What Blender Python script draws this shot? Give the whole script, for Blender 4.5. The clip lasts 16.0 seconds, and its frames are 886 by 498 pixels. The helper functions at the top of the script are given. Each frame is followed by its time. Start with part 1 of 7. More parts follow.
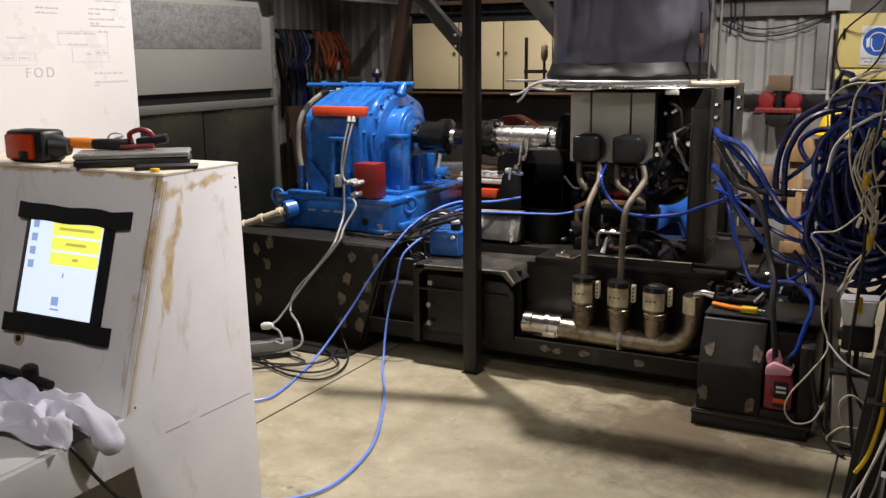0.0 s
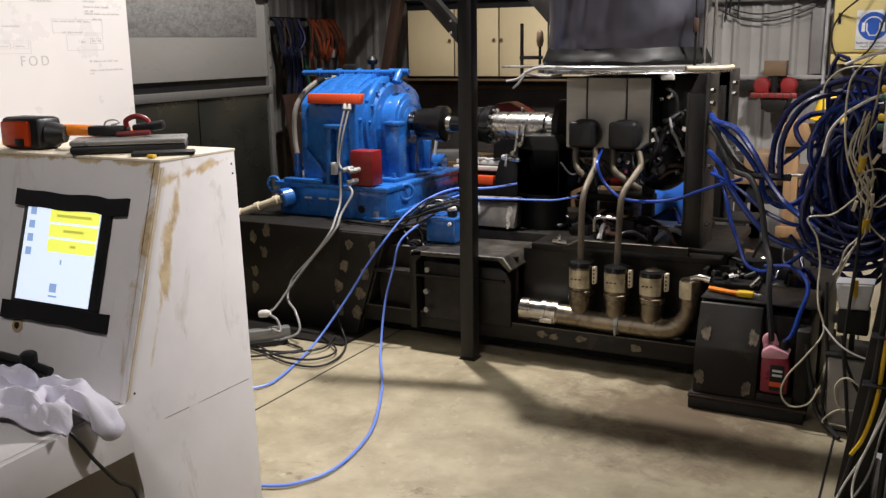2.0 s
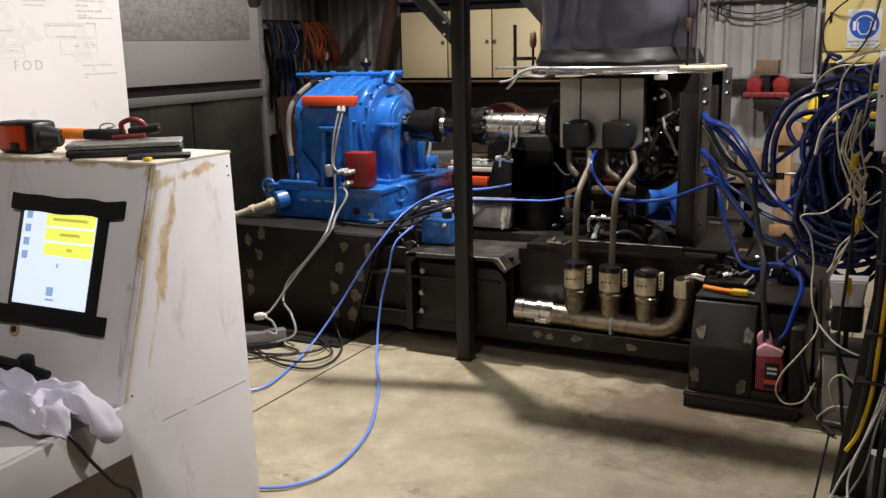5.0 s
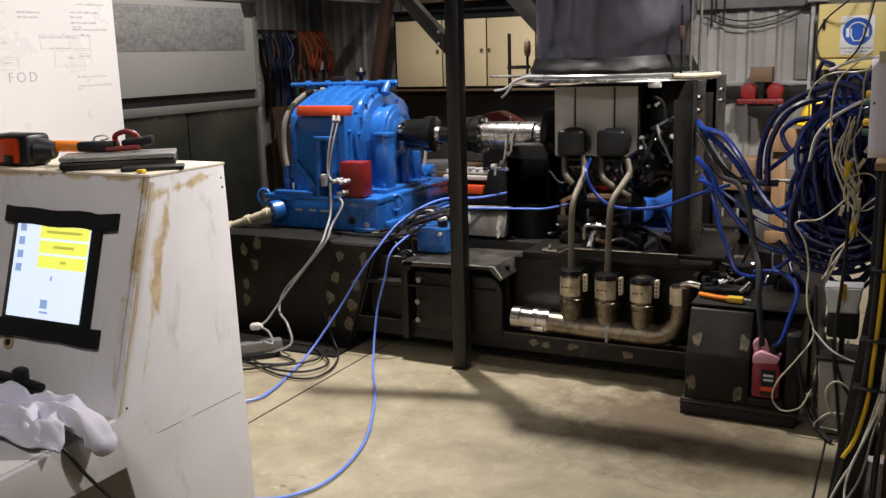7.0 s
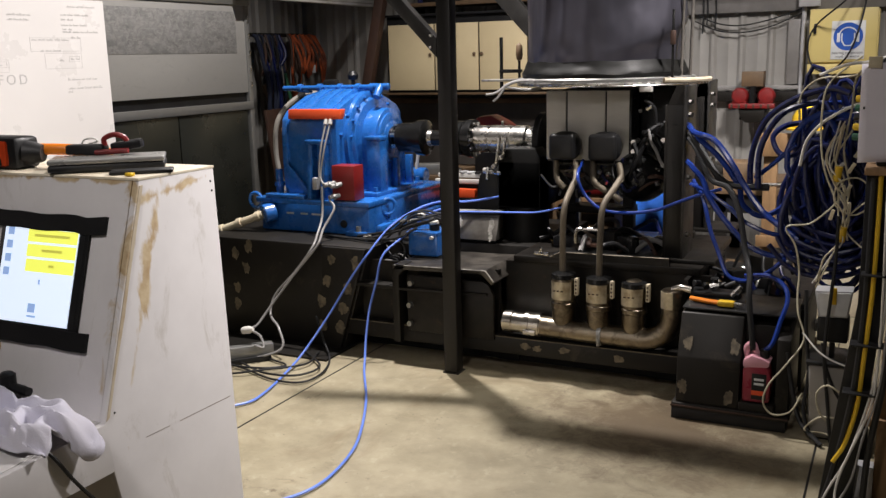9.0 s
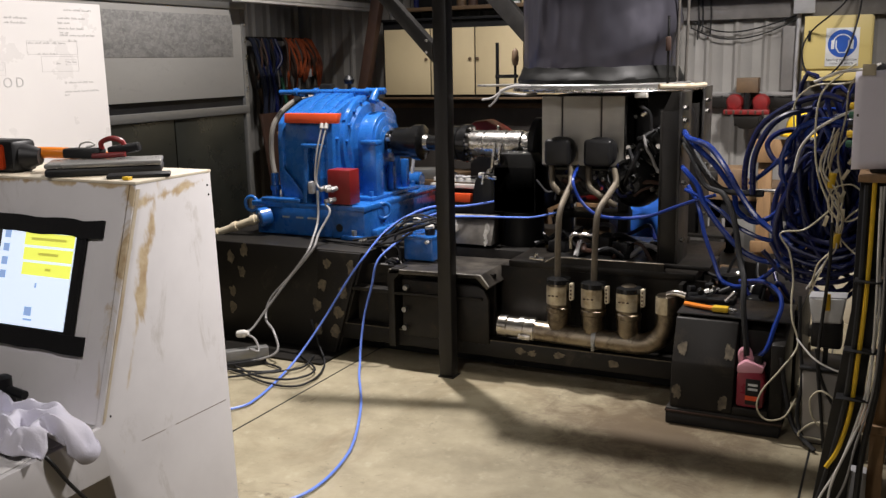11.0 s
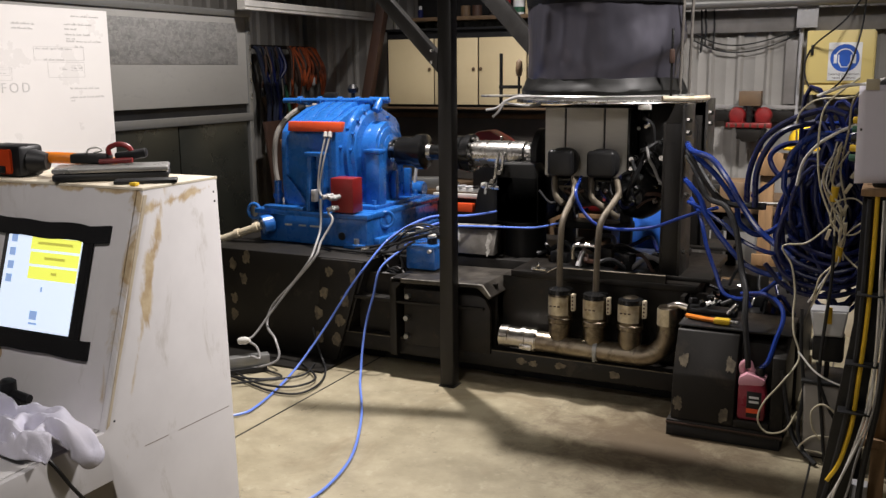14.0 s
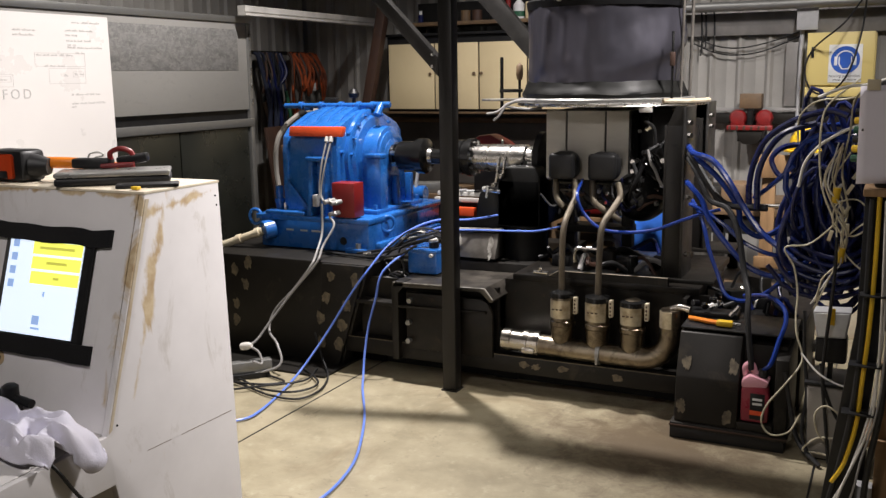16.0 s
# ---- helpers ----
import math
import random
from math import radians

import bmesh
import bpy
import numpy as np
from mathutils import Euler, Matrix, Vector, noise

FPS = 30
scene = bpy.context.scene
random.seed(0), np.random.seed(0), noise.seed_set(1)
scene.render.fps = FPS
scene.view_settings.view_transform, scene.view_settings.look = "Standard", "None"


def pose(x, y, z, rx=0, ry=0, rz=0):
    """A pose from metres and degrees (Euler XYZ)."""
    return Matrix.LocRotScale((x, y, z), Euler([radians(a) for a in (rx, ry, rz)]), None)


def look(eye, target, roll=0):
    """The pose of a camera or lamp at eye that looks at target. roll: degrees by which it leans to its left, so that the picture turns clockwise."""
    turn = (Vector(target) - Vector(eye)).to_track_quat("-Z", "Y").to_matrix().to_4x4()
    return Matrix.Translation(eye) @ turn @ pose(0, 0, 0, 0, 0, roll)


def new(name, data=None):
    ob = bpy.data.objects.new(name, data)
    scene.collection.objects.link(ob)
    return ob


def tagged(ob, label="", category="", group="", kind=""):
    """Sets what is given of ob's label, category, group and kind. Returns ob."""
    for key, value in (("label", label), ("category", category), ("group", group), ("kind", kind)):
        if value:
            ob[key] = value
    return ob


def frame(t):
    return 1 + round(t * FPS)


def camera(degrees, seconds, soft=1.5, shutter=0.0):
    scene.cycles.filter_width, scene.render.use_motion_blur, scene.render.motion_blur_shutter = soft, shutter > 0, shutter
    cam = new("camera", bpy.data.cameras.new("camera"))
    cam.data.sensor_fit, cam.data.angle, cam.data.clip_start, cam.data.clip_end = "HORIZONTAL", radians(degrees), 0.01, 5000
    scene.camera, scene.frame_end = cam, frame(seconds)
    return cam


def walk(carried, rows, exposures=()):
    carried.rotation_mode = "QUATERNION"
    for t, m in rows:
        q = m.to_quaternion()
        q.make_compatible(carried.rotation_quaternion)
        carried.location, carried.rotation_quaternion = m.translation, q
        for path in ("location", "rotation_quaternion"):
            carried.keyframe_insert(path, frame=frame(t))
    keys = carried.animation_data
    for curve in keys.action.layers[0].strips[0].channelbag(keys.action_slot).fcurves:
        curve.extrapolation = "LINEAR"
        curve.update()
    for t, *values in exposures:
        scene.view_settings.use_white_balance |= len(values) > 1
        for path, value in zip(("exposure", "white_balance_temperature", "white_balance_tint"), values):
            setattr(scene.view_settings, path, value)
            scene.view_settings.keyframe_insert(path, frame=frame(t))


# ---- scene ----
cam = camera(51.1, 16.0, soft=1.4)
PATH = [
    (0.0, pose(-0.0073, 0.0282, 1.5997, 78.250, 0.526, 27.501)),
    (0.5, pose(-0.0089, 0.0225, 1.5989, 78.205, 0.310, 27.567)),
    (1.0, pose(-0.0095, 0.0184, 1.5973, 78.026, 0.565, 27.477)),
    (1.5, pose(-0.0070, 0.0174, 1.5968, 78.050, 0.978, 27.370)),
    (2.0, pose(-0.0060, 0.0202, 1.5906, 77.549, 0.835, 27.203)),
    (2.5, pose(-0.0085, 0.0188, 1.5881, 77.414, 0.424, 27.051)),
    (3.0, pose(-0.0121, 0.0124, 1.5885, 77.488, 0.283, 26.970)),
    (3.5, pose(-0.0119, 0.0093, 1.5809, 77.100, 0.612, 26.933)),
    (4.0, pose(-0.0087, 0.0082, 1.5866, 77.306, 0.975, 26.773)),
    (6.5, pose(-0.0002, 0.0123, 1.5918, 77.985, 1.388, 26.705)),
    (7.0, pose(0.0018, 0.0131, 1.5943, 78.131, 1.561, 26.510)),
    (7.5, pose(0.0017, 0.0164, 1.5931, 78.256, 1.573, 26.410)),
    (8.0, pose(0.0026, 0.0180, 1.5897, 77.971, 1.215, 26.362)),
    (8.5, pose(0.0021, 0.0203, 1.5906, 77.898, 0.977, 26.359)),
    (9.0, pose(0.0075, 0.0202, 1.5946, 78.334, 1.398, 26.110)),
    (11.5, pose(0.0083, 0.0095, 1.5988, 78.689, 1.076, 25.786)),
    (12.0, pose(0.0077, 0.0087, 1.5991, 78.841, 1.123, 25.703)),
    (12.5, pose(0.0052, 0.0080, 1.5967, 78.737, 0.816, 25.696)),
    (13.0, pose(0.0042, 0.0053, 1.5952, 78.579, 0.530, 25.796)),
    (13.5, pose(-0.0004, 0.0025, 1.5936, 78.830, 0.248, 26.009)),
    (14.0, pose(0.0012, -0.0015, 1.5984, 79.180, 0.486, 25.964)),
    (14.5, pose(0.0000, -0.0000, 1.6000, 79.519, 0.760, 25.919)),
    (15.0, pose(-0.0017, 0.0016, 1.5921, 79.442, 0.538, 25.611)),
    (15.5, pose(-0.0053, -0.0024, 1.5913, 79.488, 0.620, 25.831)),
    (16.0, pose(-0.0008, -0.0016, 1.5901, 79.521, 0.845, 25.985)),
]
walk(cam, PATH, [(0.0, -0.03), (14.9, -0.05), (15.5, 0.06), (16.0, 0.09)])

# ---- light: unseen lamps under the shed roof, dim night sky outside ----
world = bpy.data.worlds.new("world")
scene.world = world
world.use_nodes = True
world.node_tree.nodes["Background"].inputs[0].default_value = (0.55, 0.62, 0.75, 1)
world.node_tree.nodes["Background"].inputs[1].default_value = 0.006


def lamp(name, eye, target, watts, size, colour=(1.0, 0.94, 0.915), spread=180):
    data = bpy.data.lights.new(name, "AREA")
    data.shape, data.size, data.energy, data.color, data.spread = "DISK", size, watts, colour, radians(spread)
    ob = new(name, data)
    ob.matrix_world = look(eye, target)
    return ob


# key lamp out of view, placed from the post's floor shadow
lamp("unseen_lamp", (-2.56, 4.66, 4.1), (-2.3, 3.8, 0), 152, 0.13, spread=136)
# added fill lamps with narrowed spread: console and whiteboard, console front, engine
lamp("unseen_lamp", (0.8, 4.15, 3.75), (-2.6, 2.3, 0.9), 31, 0.35, spread=47)
lamp("unseen_lamp", (-1.1, -0.6, 3.85), (-1.5, 2.0, 0.9), 9.6, 0.4, spread=76)
lamp("unseen_lamp", (0.35, 4.05, 3.9), (-1.15, 5.65, 1.15), 52, 0.45, spread=69)


# ---- materials ----
def nodes_of(m):
    m.use_nodes = True
    nt = m.node_tree
    return nt, nt.nodes["Principled BSDF"]


def ramp(nt, src, lo, hi, c0=(0, 0, 0, 1), c1=(1, 1, 1, 1)):
    r = nt.nodes.new("ShaderNodeValToRGB")
    r.color_ramp.elements[0].position, r.color_ramp.elements[1].position = lo, hi
    r.color_ramp.elements[0].color, r.color_ramp.elements[1].color = c0, c1
    nt.links.new(src, r.inputs[0])
    return r.outputs[0]


def noise_of(nt, scale, detail=5, rough=0.6, stretch=(1, 1, 1), distortion=0.0):
    tc = nt.nodes.new("ShaderNodeTexCoord")
    mp = nt.nodes.new("ShaderNodeMapping")
    mp.inputs["Scale"].default_value = stretch
    nz = nt.nodes.new("ShaderNodeTexNoise")
    nz.inputs["Scale"].default_value, nz.inputs["Detail"].default_value, nz.inputs["Roughness"].default_value = scale, detail, rough
    nz.inputs["Distortion"].default_value = distortion
    nt.links.new(tc.outputs["Object"], mp.inputs[0])
    nt.links.new(mp.outputs[0], nz.inputs["Vector"])
    return nz.outputs["Fac"]


def mix(nt, fac, a, b):
    n = nt.nodes.new("ShaderNodeMix")
    n.data_type = "RGBA"
    nt.links.new(fac, n.inputs[0])
    for sock, v in ((n.inputs[6], a), (n.inputs[7], b)):
        if isinstance(v, tuple):
            sock.default_value = (*v[:3], 1)
        else:
            nt.links.new(v, sock)
    return n.outputs[2]


def mat(name, c, rough=0.5, metal=0.0, c2=None, scale=6.0, lo=0.4, hi=0.7, fine=120.0, bump=0.05, stretch=(1, 1, 1), dirt=None, dirt_lo=0.55, dirt_hi=0.7, dirt_scale=3.0, coat=0.0, spec=0.5):
    m = bpy.data.materials.new(name)
    nt, p = nodes_of(m)
    c2 = c2 or tuple(v * 0.72 for v in c)
    col = mix(nt, ramp(nt, noise_of(nt, scale, stretch=stretch), lo, hi), c, c2)
    if dirt:
        col = mix(nt, ramp(nt, noise_of(nt, dirt_scale, 8, 0.7, stretch, 0.6), dirt_lo, dirt_hi), col, dirt)
    nt.links.new(col, p.inputs["Base Color"])
    f = noise_of(nt, fine, 4, 0.6, stretch)
    r = nt.nodes.new("ShaderNodeMapRange")
    r.inputs[3].default_value, r.inputs[4].default_value = max(0.03, rough - 0.14), min(1, rough + 0.14)
    nt.links.new(noise_of(nt, scale * 2.3, 6), r.inputs[0])
    nt.links.new(r.outputs[0], p.inputs["Roughness"])
    p.inputs["Metallic"].default_value = metal
    p.inputs["Coat Weight"].default_value = coat
    p.inputs["Specular IOR Level"].default_value = spec
    if bump:
        b = nt.nodes.new("ShaderNodeBump")
        b.inputs["Strength"].default_value, b.inputs["Distance"].default_value = bump * 4, 0.002
        nt.links.new(f, b.inputs["Height"])
        nt.links.new(b.outputs[0], p.inputs["Normal"])
    return m


def worn_paint(name, edges):
    """White paint worn to tan undercoat near edges; each edge is (a, b, c, d): the distance a*x + b*y + c*z + d grows away from it."""
    m = bpy.data.materials.new(name)
    nt, p = nodes_of(m)
    tc = nt.nodes.new("ShaderNodeTexCoord")
    xyz = nt.nodes.new("ShaderNodeSeparateXYZ")
    nt.links.new(tc.outputs["Object"], xyz.inputs[0])

    def calc(op, a, b):
        n = nt.nodes.new("ShaderNodeMath")
        n.operation = op
        for s, v in zip(n.inputs, (a, b)):
            if isinstance(v, (int, float)):
                s.default_value = v
            else:
                nt.links.new(v, s)
        return n.outputs[0]

    near = None
    for a, b, c, d, reach in edges:
        dist = calc("ADD", calc("ADD", calc("MULTIPLY", xyz.outputs[0], a), calc("MULTIPLY", xyz.outputs[1], b)), calc("ADD", calc("MULTIPLY", xyz.outputs[2], c), d))
        n = calc("MAXIMUM", calc("SUBTRACT", 1.0, calc("DIVIDE", calc("ABSOLUTE", dist, 0), reach)), 0.0)
        near = n if near is None else calc("MAXIMUM", near, n)
    above = calc("MINIMUM", calc("MAXIMUM", calc("MULTIPLY", calc("SUBTRACT", xyz.outputs[2], 0.78), 14.0), 0.0), 1.0)
    near = calc("MULTIPLY", near, above)
    grain = noise_of(nt, 11, 7, 0.62, (1, 1, 0.45), 0.5)
    wear = calc("ADD", calc("MULTIPLY", near, 0.30), grain)
    paint = mix(nt, ramp(nt, noise_of(nt, 4), 0.35, 0.7), (0.66, 0.64, 0.64), (0.58, 0.56, 0.56))
    paint = mix(nt, ramp(nt, noise_of(nt, 7, 8, 0.7, (1.6, 1, 0.5), 0.8), 0.58, 0.74), paint, (0.44, 0.41, 0.38))
    tan = mix(nt, ramp(nt, noise_of(nt, 30), 0.35, 0.65), (0.52, 0.42, 0.27), (0.37, 0.26, 0.14))
    col = mix(nt, ramp(nt, wear, 0.70, 0.80), paint, tan)
    nt.links.new(col, p.inputs["Base Color"])
    p.inputs["Roughness"].default_value = 0.5
    bp = nt.nodes.new("ShaderNodeBump")
    bp.inputs["Strength"].default_value, bp.inputs["Distance"].default_value = 0.25, 0.001
    nt.links.new(wear, bp.inputs["Height"])
    nt.links.new(bp.outputs[0], p.inputs["Normal"])
    return m


def glow(name, c, strength):
    m = bpy.data.materials.new(name)
    nt, p = nodes_of(m)
    p.inputs["Base Color"].default_value = (*c, 1)
    p.inputs["Emission Color"].default_value = (*c, 1)
    p.inputs["Emission Strength"].default_value = strength
    p.inputs["Roughness"].default_value = 0.2
    return m


def slab():
    """Power-floated slab: mottled yellow-grey, brown oil blotches, pale scuffs and dark specks."""
    m = bpy.data.materials.new("concrete")
    nt, p = nodes_of(m)
    col = mix(nt, ramp(nt, noise_of(nt, 4.5, 7, 0.62), 0.36, 0.66), (0.335, 0.292, 0.195), (0.225, 0.192, 0.123))
    col = mix(nt, ramp(nt, noise_of(nt, 13, 8, 0.7, (1, 0.8, 1), 0.1), 0.56, 0.74), col, (0.385, 0.345, 0.24))
    col = mix(nt, ramp(nt, noise_of(nt, 1.5, 9, 0.68, (1, 1, 1), 0.9), 0.53, 0.70), col, (0.19, 0.145, 0.082))
    col = mix(nt, ramp(nt, noise_of(nt, 3.1, 10, 0.74, (1, 1, 1), 1.4), 0.60, 0.68), col, (0.13, 0.10, 0.062))
    col = mix(nt, ramp(nt, noise_of(nt, 48, 3, 0.5), 0.70, 0.76), col, (0.10, 0.082, 0.052))
    # large darker brown patch in front of the service box
    tc = nt.nodes.new("ShaderNodeTexCoord")
    far = nt.nodes.new("ShaderNodeVectorMath")
    far.operation = "DISTANCE"
    far.inputs[1].default_value = (-0.85, 3.85, 0)
    nt.links.new(tc.outputs["Object"], far.inputs[0])
    brown_patch = nt.nodes.new("ShaderNodeMath")
    brown_patch.operation = "MULTIPLY_ADD"
    brown_patch.inputs[1].default_value = -0.55
    nt.links.new(far.outputs["Value"], brown_patch.inputs[0])
    nt.links.new(noise_of(nt, 6, 10, 0.78, (1, 1, 1), 0.5), brown_patch.inputs[2])
    col = mix(nt, ramp(nt, brown_patch.outputs[0], 0.14, 0.40), col, (0.12, 0.088, 0.052))
    nt.links.new(col, p.inputs["Base Color"])
    nt.links.new(ramp(nt, noise_of(nt, 6, 6), 0.2, 0.8, (0.38, 0.38, 0.38, 1), (0.68, 0.68, 0.68, 1)), p.inputs["Roughness"])
    b = nt.nodes.new("ShaderNodeBump")
    b.inputs["Strength"].default_value, b.inputs["Distance"].default_value = 0.4, 0.002
    nt.links.new(noise_of(nt, 80, 6, 0.65), b.inputs["Height"])
    nt.links.new(b.outputs[0], p.inputs["Normal"])
    return m


M_CONC = slab()
M_SHEET = mat("zinc_sheet", (0.31, 0.30, 0.28), 0.5, 0.25, c2=(0.25, 0.24, 0.225), scale=2.5, fine=60, bump=0.02, dirt=(0.2, 0.19, 0.17), dirt_lo=0.6, dirt_hi=0.85)
M_SHEETD = mat("dark_zinc_sheet", (0.22, 0.21, 0.20), 0.5, 0.25)
M_ROOF = mat("roof_sheet", (0.3, 0.3, 0.3), 0.6, 0.2)
M_WHITE = mat("white_paint_worn", (0.66, 0.64, 0.63), 0.5, c2=(0.58, 0.56, 0.55), scale=5, fine=70, bump=0.04)
M_SIDE = worn_paint("worn_white_side", [(0, 1, -0.327, 0.308, 0.045), (0, -0.12, 0.99, -1.262, 0.034), (0, 1, -0.327, 0.383, 0.03)])
M_FRONT = worn_paint("worn_white_front", [(-1, 0, 0, 0.335, 0.065), (0, 0, -1, 1.325, 0.02)])
M_MDF = mat("bare_mdf", (0.36, 0.25, 0.13), 0.75, c2=(0.46, 0.34, 0.20), scale=30, fine=200, bump=0.08)
M_PANEL = mat("brown_grey_panel", (0.055, 0.048, 0.042), 0.55, c2=(0.035, 0.03, 0.026), scale=4)
M_WORN = mat("worn_grey_steel", (0.20, 0.185, 0.165), 0.35, 0.5, c2=(0.09, 0.082, 0.072), scale=9, lo=0.3, hi=0.7)
M_SCUFF = mat("scuffed_brown_steel", (0.11, 0.098, 0.082), 0.36, 0.4, c2=(0.035, 0.031, 0.027), scale=7, lo=0.38, hi=0.62, dirt=(0.022, 0.019, 0.016), dirt_lo=0.52, dirt_hi=0.66, dirt_scale=5)
M_TAG = mat("worn_foil_label", (0.62, 0.55, 0.40), 0.34, 0.6, c2=(0.36, 0.29, 0.19), scale=18, lo=0.4, hi=0.66)
M_WELD = mat("scuffed_bright_steel", (0.55, 0.53, 0.48), 0.34, 0.25, c2=(0.14, 0.13, 0.115), scale=14, lo=0.32, hi=0.66, fine=60)
M_TAN = mat("worn_tan_undercoat", (0.52, 0.45, 0.34), 0.7, c2=(0.42, 0.33, 0.22), scale=18)
M_EDGE = mat("cream_edge", (0.62, 0.56, 0.44), 0.6, c2=(0.5, 0.42, 0.3), scale=20)
M_BOARD = mat("whiteboard_enamel", (0.58, 0.557, 0.54), 0.3, c2=(0.555, 0.532, 0.518), scale=2, bump=0.0)
M_INK = mat("marker_ink", (0.47, 0.457, 0.45), 0.7, c2=(0.43, 0.417, 0.41), bump=0)
M_GREYB = mat("dusty_grey_board", (0.30, 0.292, 0.272), 0.6, c2=(0.268, 0.261, 0.243), scale=3, lo=0.3, hi=0.7, dirt=(0.235, 0.23, 0.216), dirt_lo=0.55, dirt_hi=0.8, dirt_scale=22, stretch=(1, 0.5, 1))
M_SMUDGE = mat("smudged_grey", (0.22, 0.216, 0.208), 0.6, c2=(0.13, 0.129, 0.124), scale=22, lo=0.3, hi=0.7, stretch=(1, 0.6, 1), dirt=(0.265, 0.258, 0.244), dirt_lo=0.44, dirt_hi=0.62, dirt_scale=45)
M_GALV = mat("galvanised_steel", (0.30, 0.30, 0.29), 0.42, 0.7, c2=(0.28, 0.28, 0.27), scale=20)
M_DGLASS = mat("dark_glazing", (0.02, 0.021, 0.017), 0.3, c2=(0.012, 0.013, 0.011), scale=2.5, bump=0)
M_BLACK = mat("black_paint", (0.008, 0.008, 0.009), 0.4, c2=(0.014, 0.014, 0.014), scale=10, spec=0.35)
M_JET = mat("jet_black", (0.005, 0.005, 0.005), 0.5, c2=(0.009, 0.009, 0.008), spec=0.25)
M_RUBBER = mat("black_rubber", (0.010, 0.010, 0.011), 0.5, c2=(0.016, 0.016, 0.016), spec=0.4)
M_TAPE = mat("black_cloth_tape", (0.005, 0.005, 0.006), 0.5, fine=300, bump=0.1, spec=0.25)
M_STEEL = mat("mill_scale_steel", (0.014, 0.012, 0.010), 0.5, 0.15, c2=(0.009, 0.008, 0.0065), scale=4, lo=0.3, hi=0.75, fine=60, bump=0.05, spec=0.35, dirt=(0.045, 0.036, 0.025), dirt_lo=0.58, dirt_hi=0.75, dirt_scale=7)
M_GRIME = mat("oily_grime", (0.008, 0.007, 0.006), 0.4, 0.1, c2=(0.02, 0.016, 0.012), scale=9, lo=0.4, hi=0.72, spec=0.3, dirt=(0.05, 0.03, 0.017), dirt_lo=0.62, dirt_hi=0.75, dirt_scale=16)
M_POST = mat("post_steel", (0.016, 0.0145, 0.013), 0.42, 0.3, c2=(0.008, 0.007, 0.0065), scale=5, stretch=(1, 1, 0.3))
M_BRACE = mat("brace_steel", (0.04, 0.038, 0.036), 0.38, 0.4, c2=(0.02, 0.019, 0.018), scale=6)
M_SPOT = mat("ground_weld_spot", (0.20, 0.165, 0.11), 0.5, 0.3, c2=(0.075, 0.062, 0.045), scale=32, lo=0.32, hi=0.66)
M_BLUE = mat("blue_machine_enamel", (0.019, 0.13, 0.45), 0.28, c2=(0.015, 0.108, 0.37), scale=8, fine=40, bump=0.03, dirt=(0.02, 0.08, 0.25), dirt_lo=0.66, dirt_hi=0.8, coat=0.55)
M_RED = mat("red_enamel", (0.19, 0.008, 0.008), 0.42, c2=(0.18, 0.008, 0.007))
M_ORANGE = mat("orange_red_enamel", (0.72, 0.085, 0.02), 0.4, c2=(0.62, 0.07, 0.016))
M_CHROME = mat("bright_machined_steel", (0.68, 0.66, 0.62), 0.27, 1.0, c2=(0.56, 0.54, 0.51), scale=8, bump=0.0)
M_DARKM = mat("blackened_steel", (0.03, 0.03, 0.03), 0.22, 0.6, c2=(0.018, 0.018, 0.018))
M_STAIN = mat("heat_tinted_stainless", (0.33, 0.285, 0.21), 0.34, 1.0, c2=(0.19, 0.15, 0.11), scale=11, lo=0.3, hi=0.7, bump=0.04, dirt=(0.07, 0.055, 0.04), dirt_lo=0.48, dirt_hi=0.7, dirt_scale=14)
M_VICE = mat("dull_red_casting", (0.21, 0.010, 0.010), 0.45, c2=(0.12, 0.01, 0.01), scale=14)
M_STAINB = mat("clean_stainless", (0.66, 0.62, 0.55), 0.22, 1.0, c2=(0.5, 0.46, 0.4), scale=9, bump=0.01)
M_PIPE = mat("dull_exhaust_pipe", (0.15, 0.125, 0.09), 0.55, 0.4, c2=(0.085, 0.07, 0.052), scale=12)
M_LABEL = mat("cream_label", (0.62, 0.55, 0.40), 0.6, c2=(0.55, 0.47, 0.33))
M_ALU = mat("aluminium_panel", (0.52, 0.50, 0.45), 0.5, 0.2, c2=(0.43, 0.41, 0.37), scale=3, stretch=(1, 1, 4))
M_DRUM = mat("satin_grey_sheet", (0.13, 0.126, 0.16), 0.36, 0.8, c2=(0.09, 0.087, 0.105), scale=2.2, bump=0.01, stretch=(1, 1, 0.4))
M_CREAM = mat("cream_laminate", (0.58, 0.48, 0.29), 0.5, c2=(0.52, 0.42, 0.25), scale=2)
M_BROWN = mat("oxide_brown_paint", (0.055, 0.025, 0.015), 0.6, c2=(0.035, 0.018, 0.012))
M_WOOD = mat("pine_timber", (0.27, 0.16, 0.075), 0.6, c2=(0.19, 0.11, 0.05), scale=8, stretch=(4, 4, 0.5))
M_DWOOD = mat("dark_timber", (0.13, 0.08, 0.04), 0.6, c2=(0.08, 0.05, 0.028), scale=8)
M_YBOX = mat("yellow_cabinet_paint", (0.58, 0.47, 0.18), 0.45, c2=(0.6, 0.48, 0.17), scale=3)
M_SIGNW = mat("sign_white", (0.68, 0.69, 0.69), 0.4, bump=0)
M_SIGNB = mat("sign_blue", (0.02, 0.09, 0.42), 0.4, bump=0)
M_HOSE = mat("blue_hose", (0.012, 0.036, 0.22), 0.24, c2=(0.009, 0.028, 0.17), bump=0)
M_HOSED = mat("dark_blue_hose", (0.005, 0.010, 0.072), 0.3, c2=(0.003, 0.006, 0.038), bump=0)
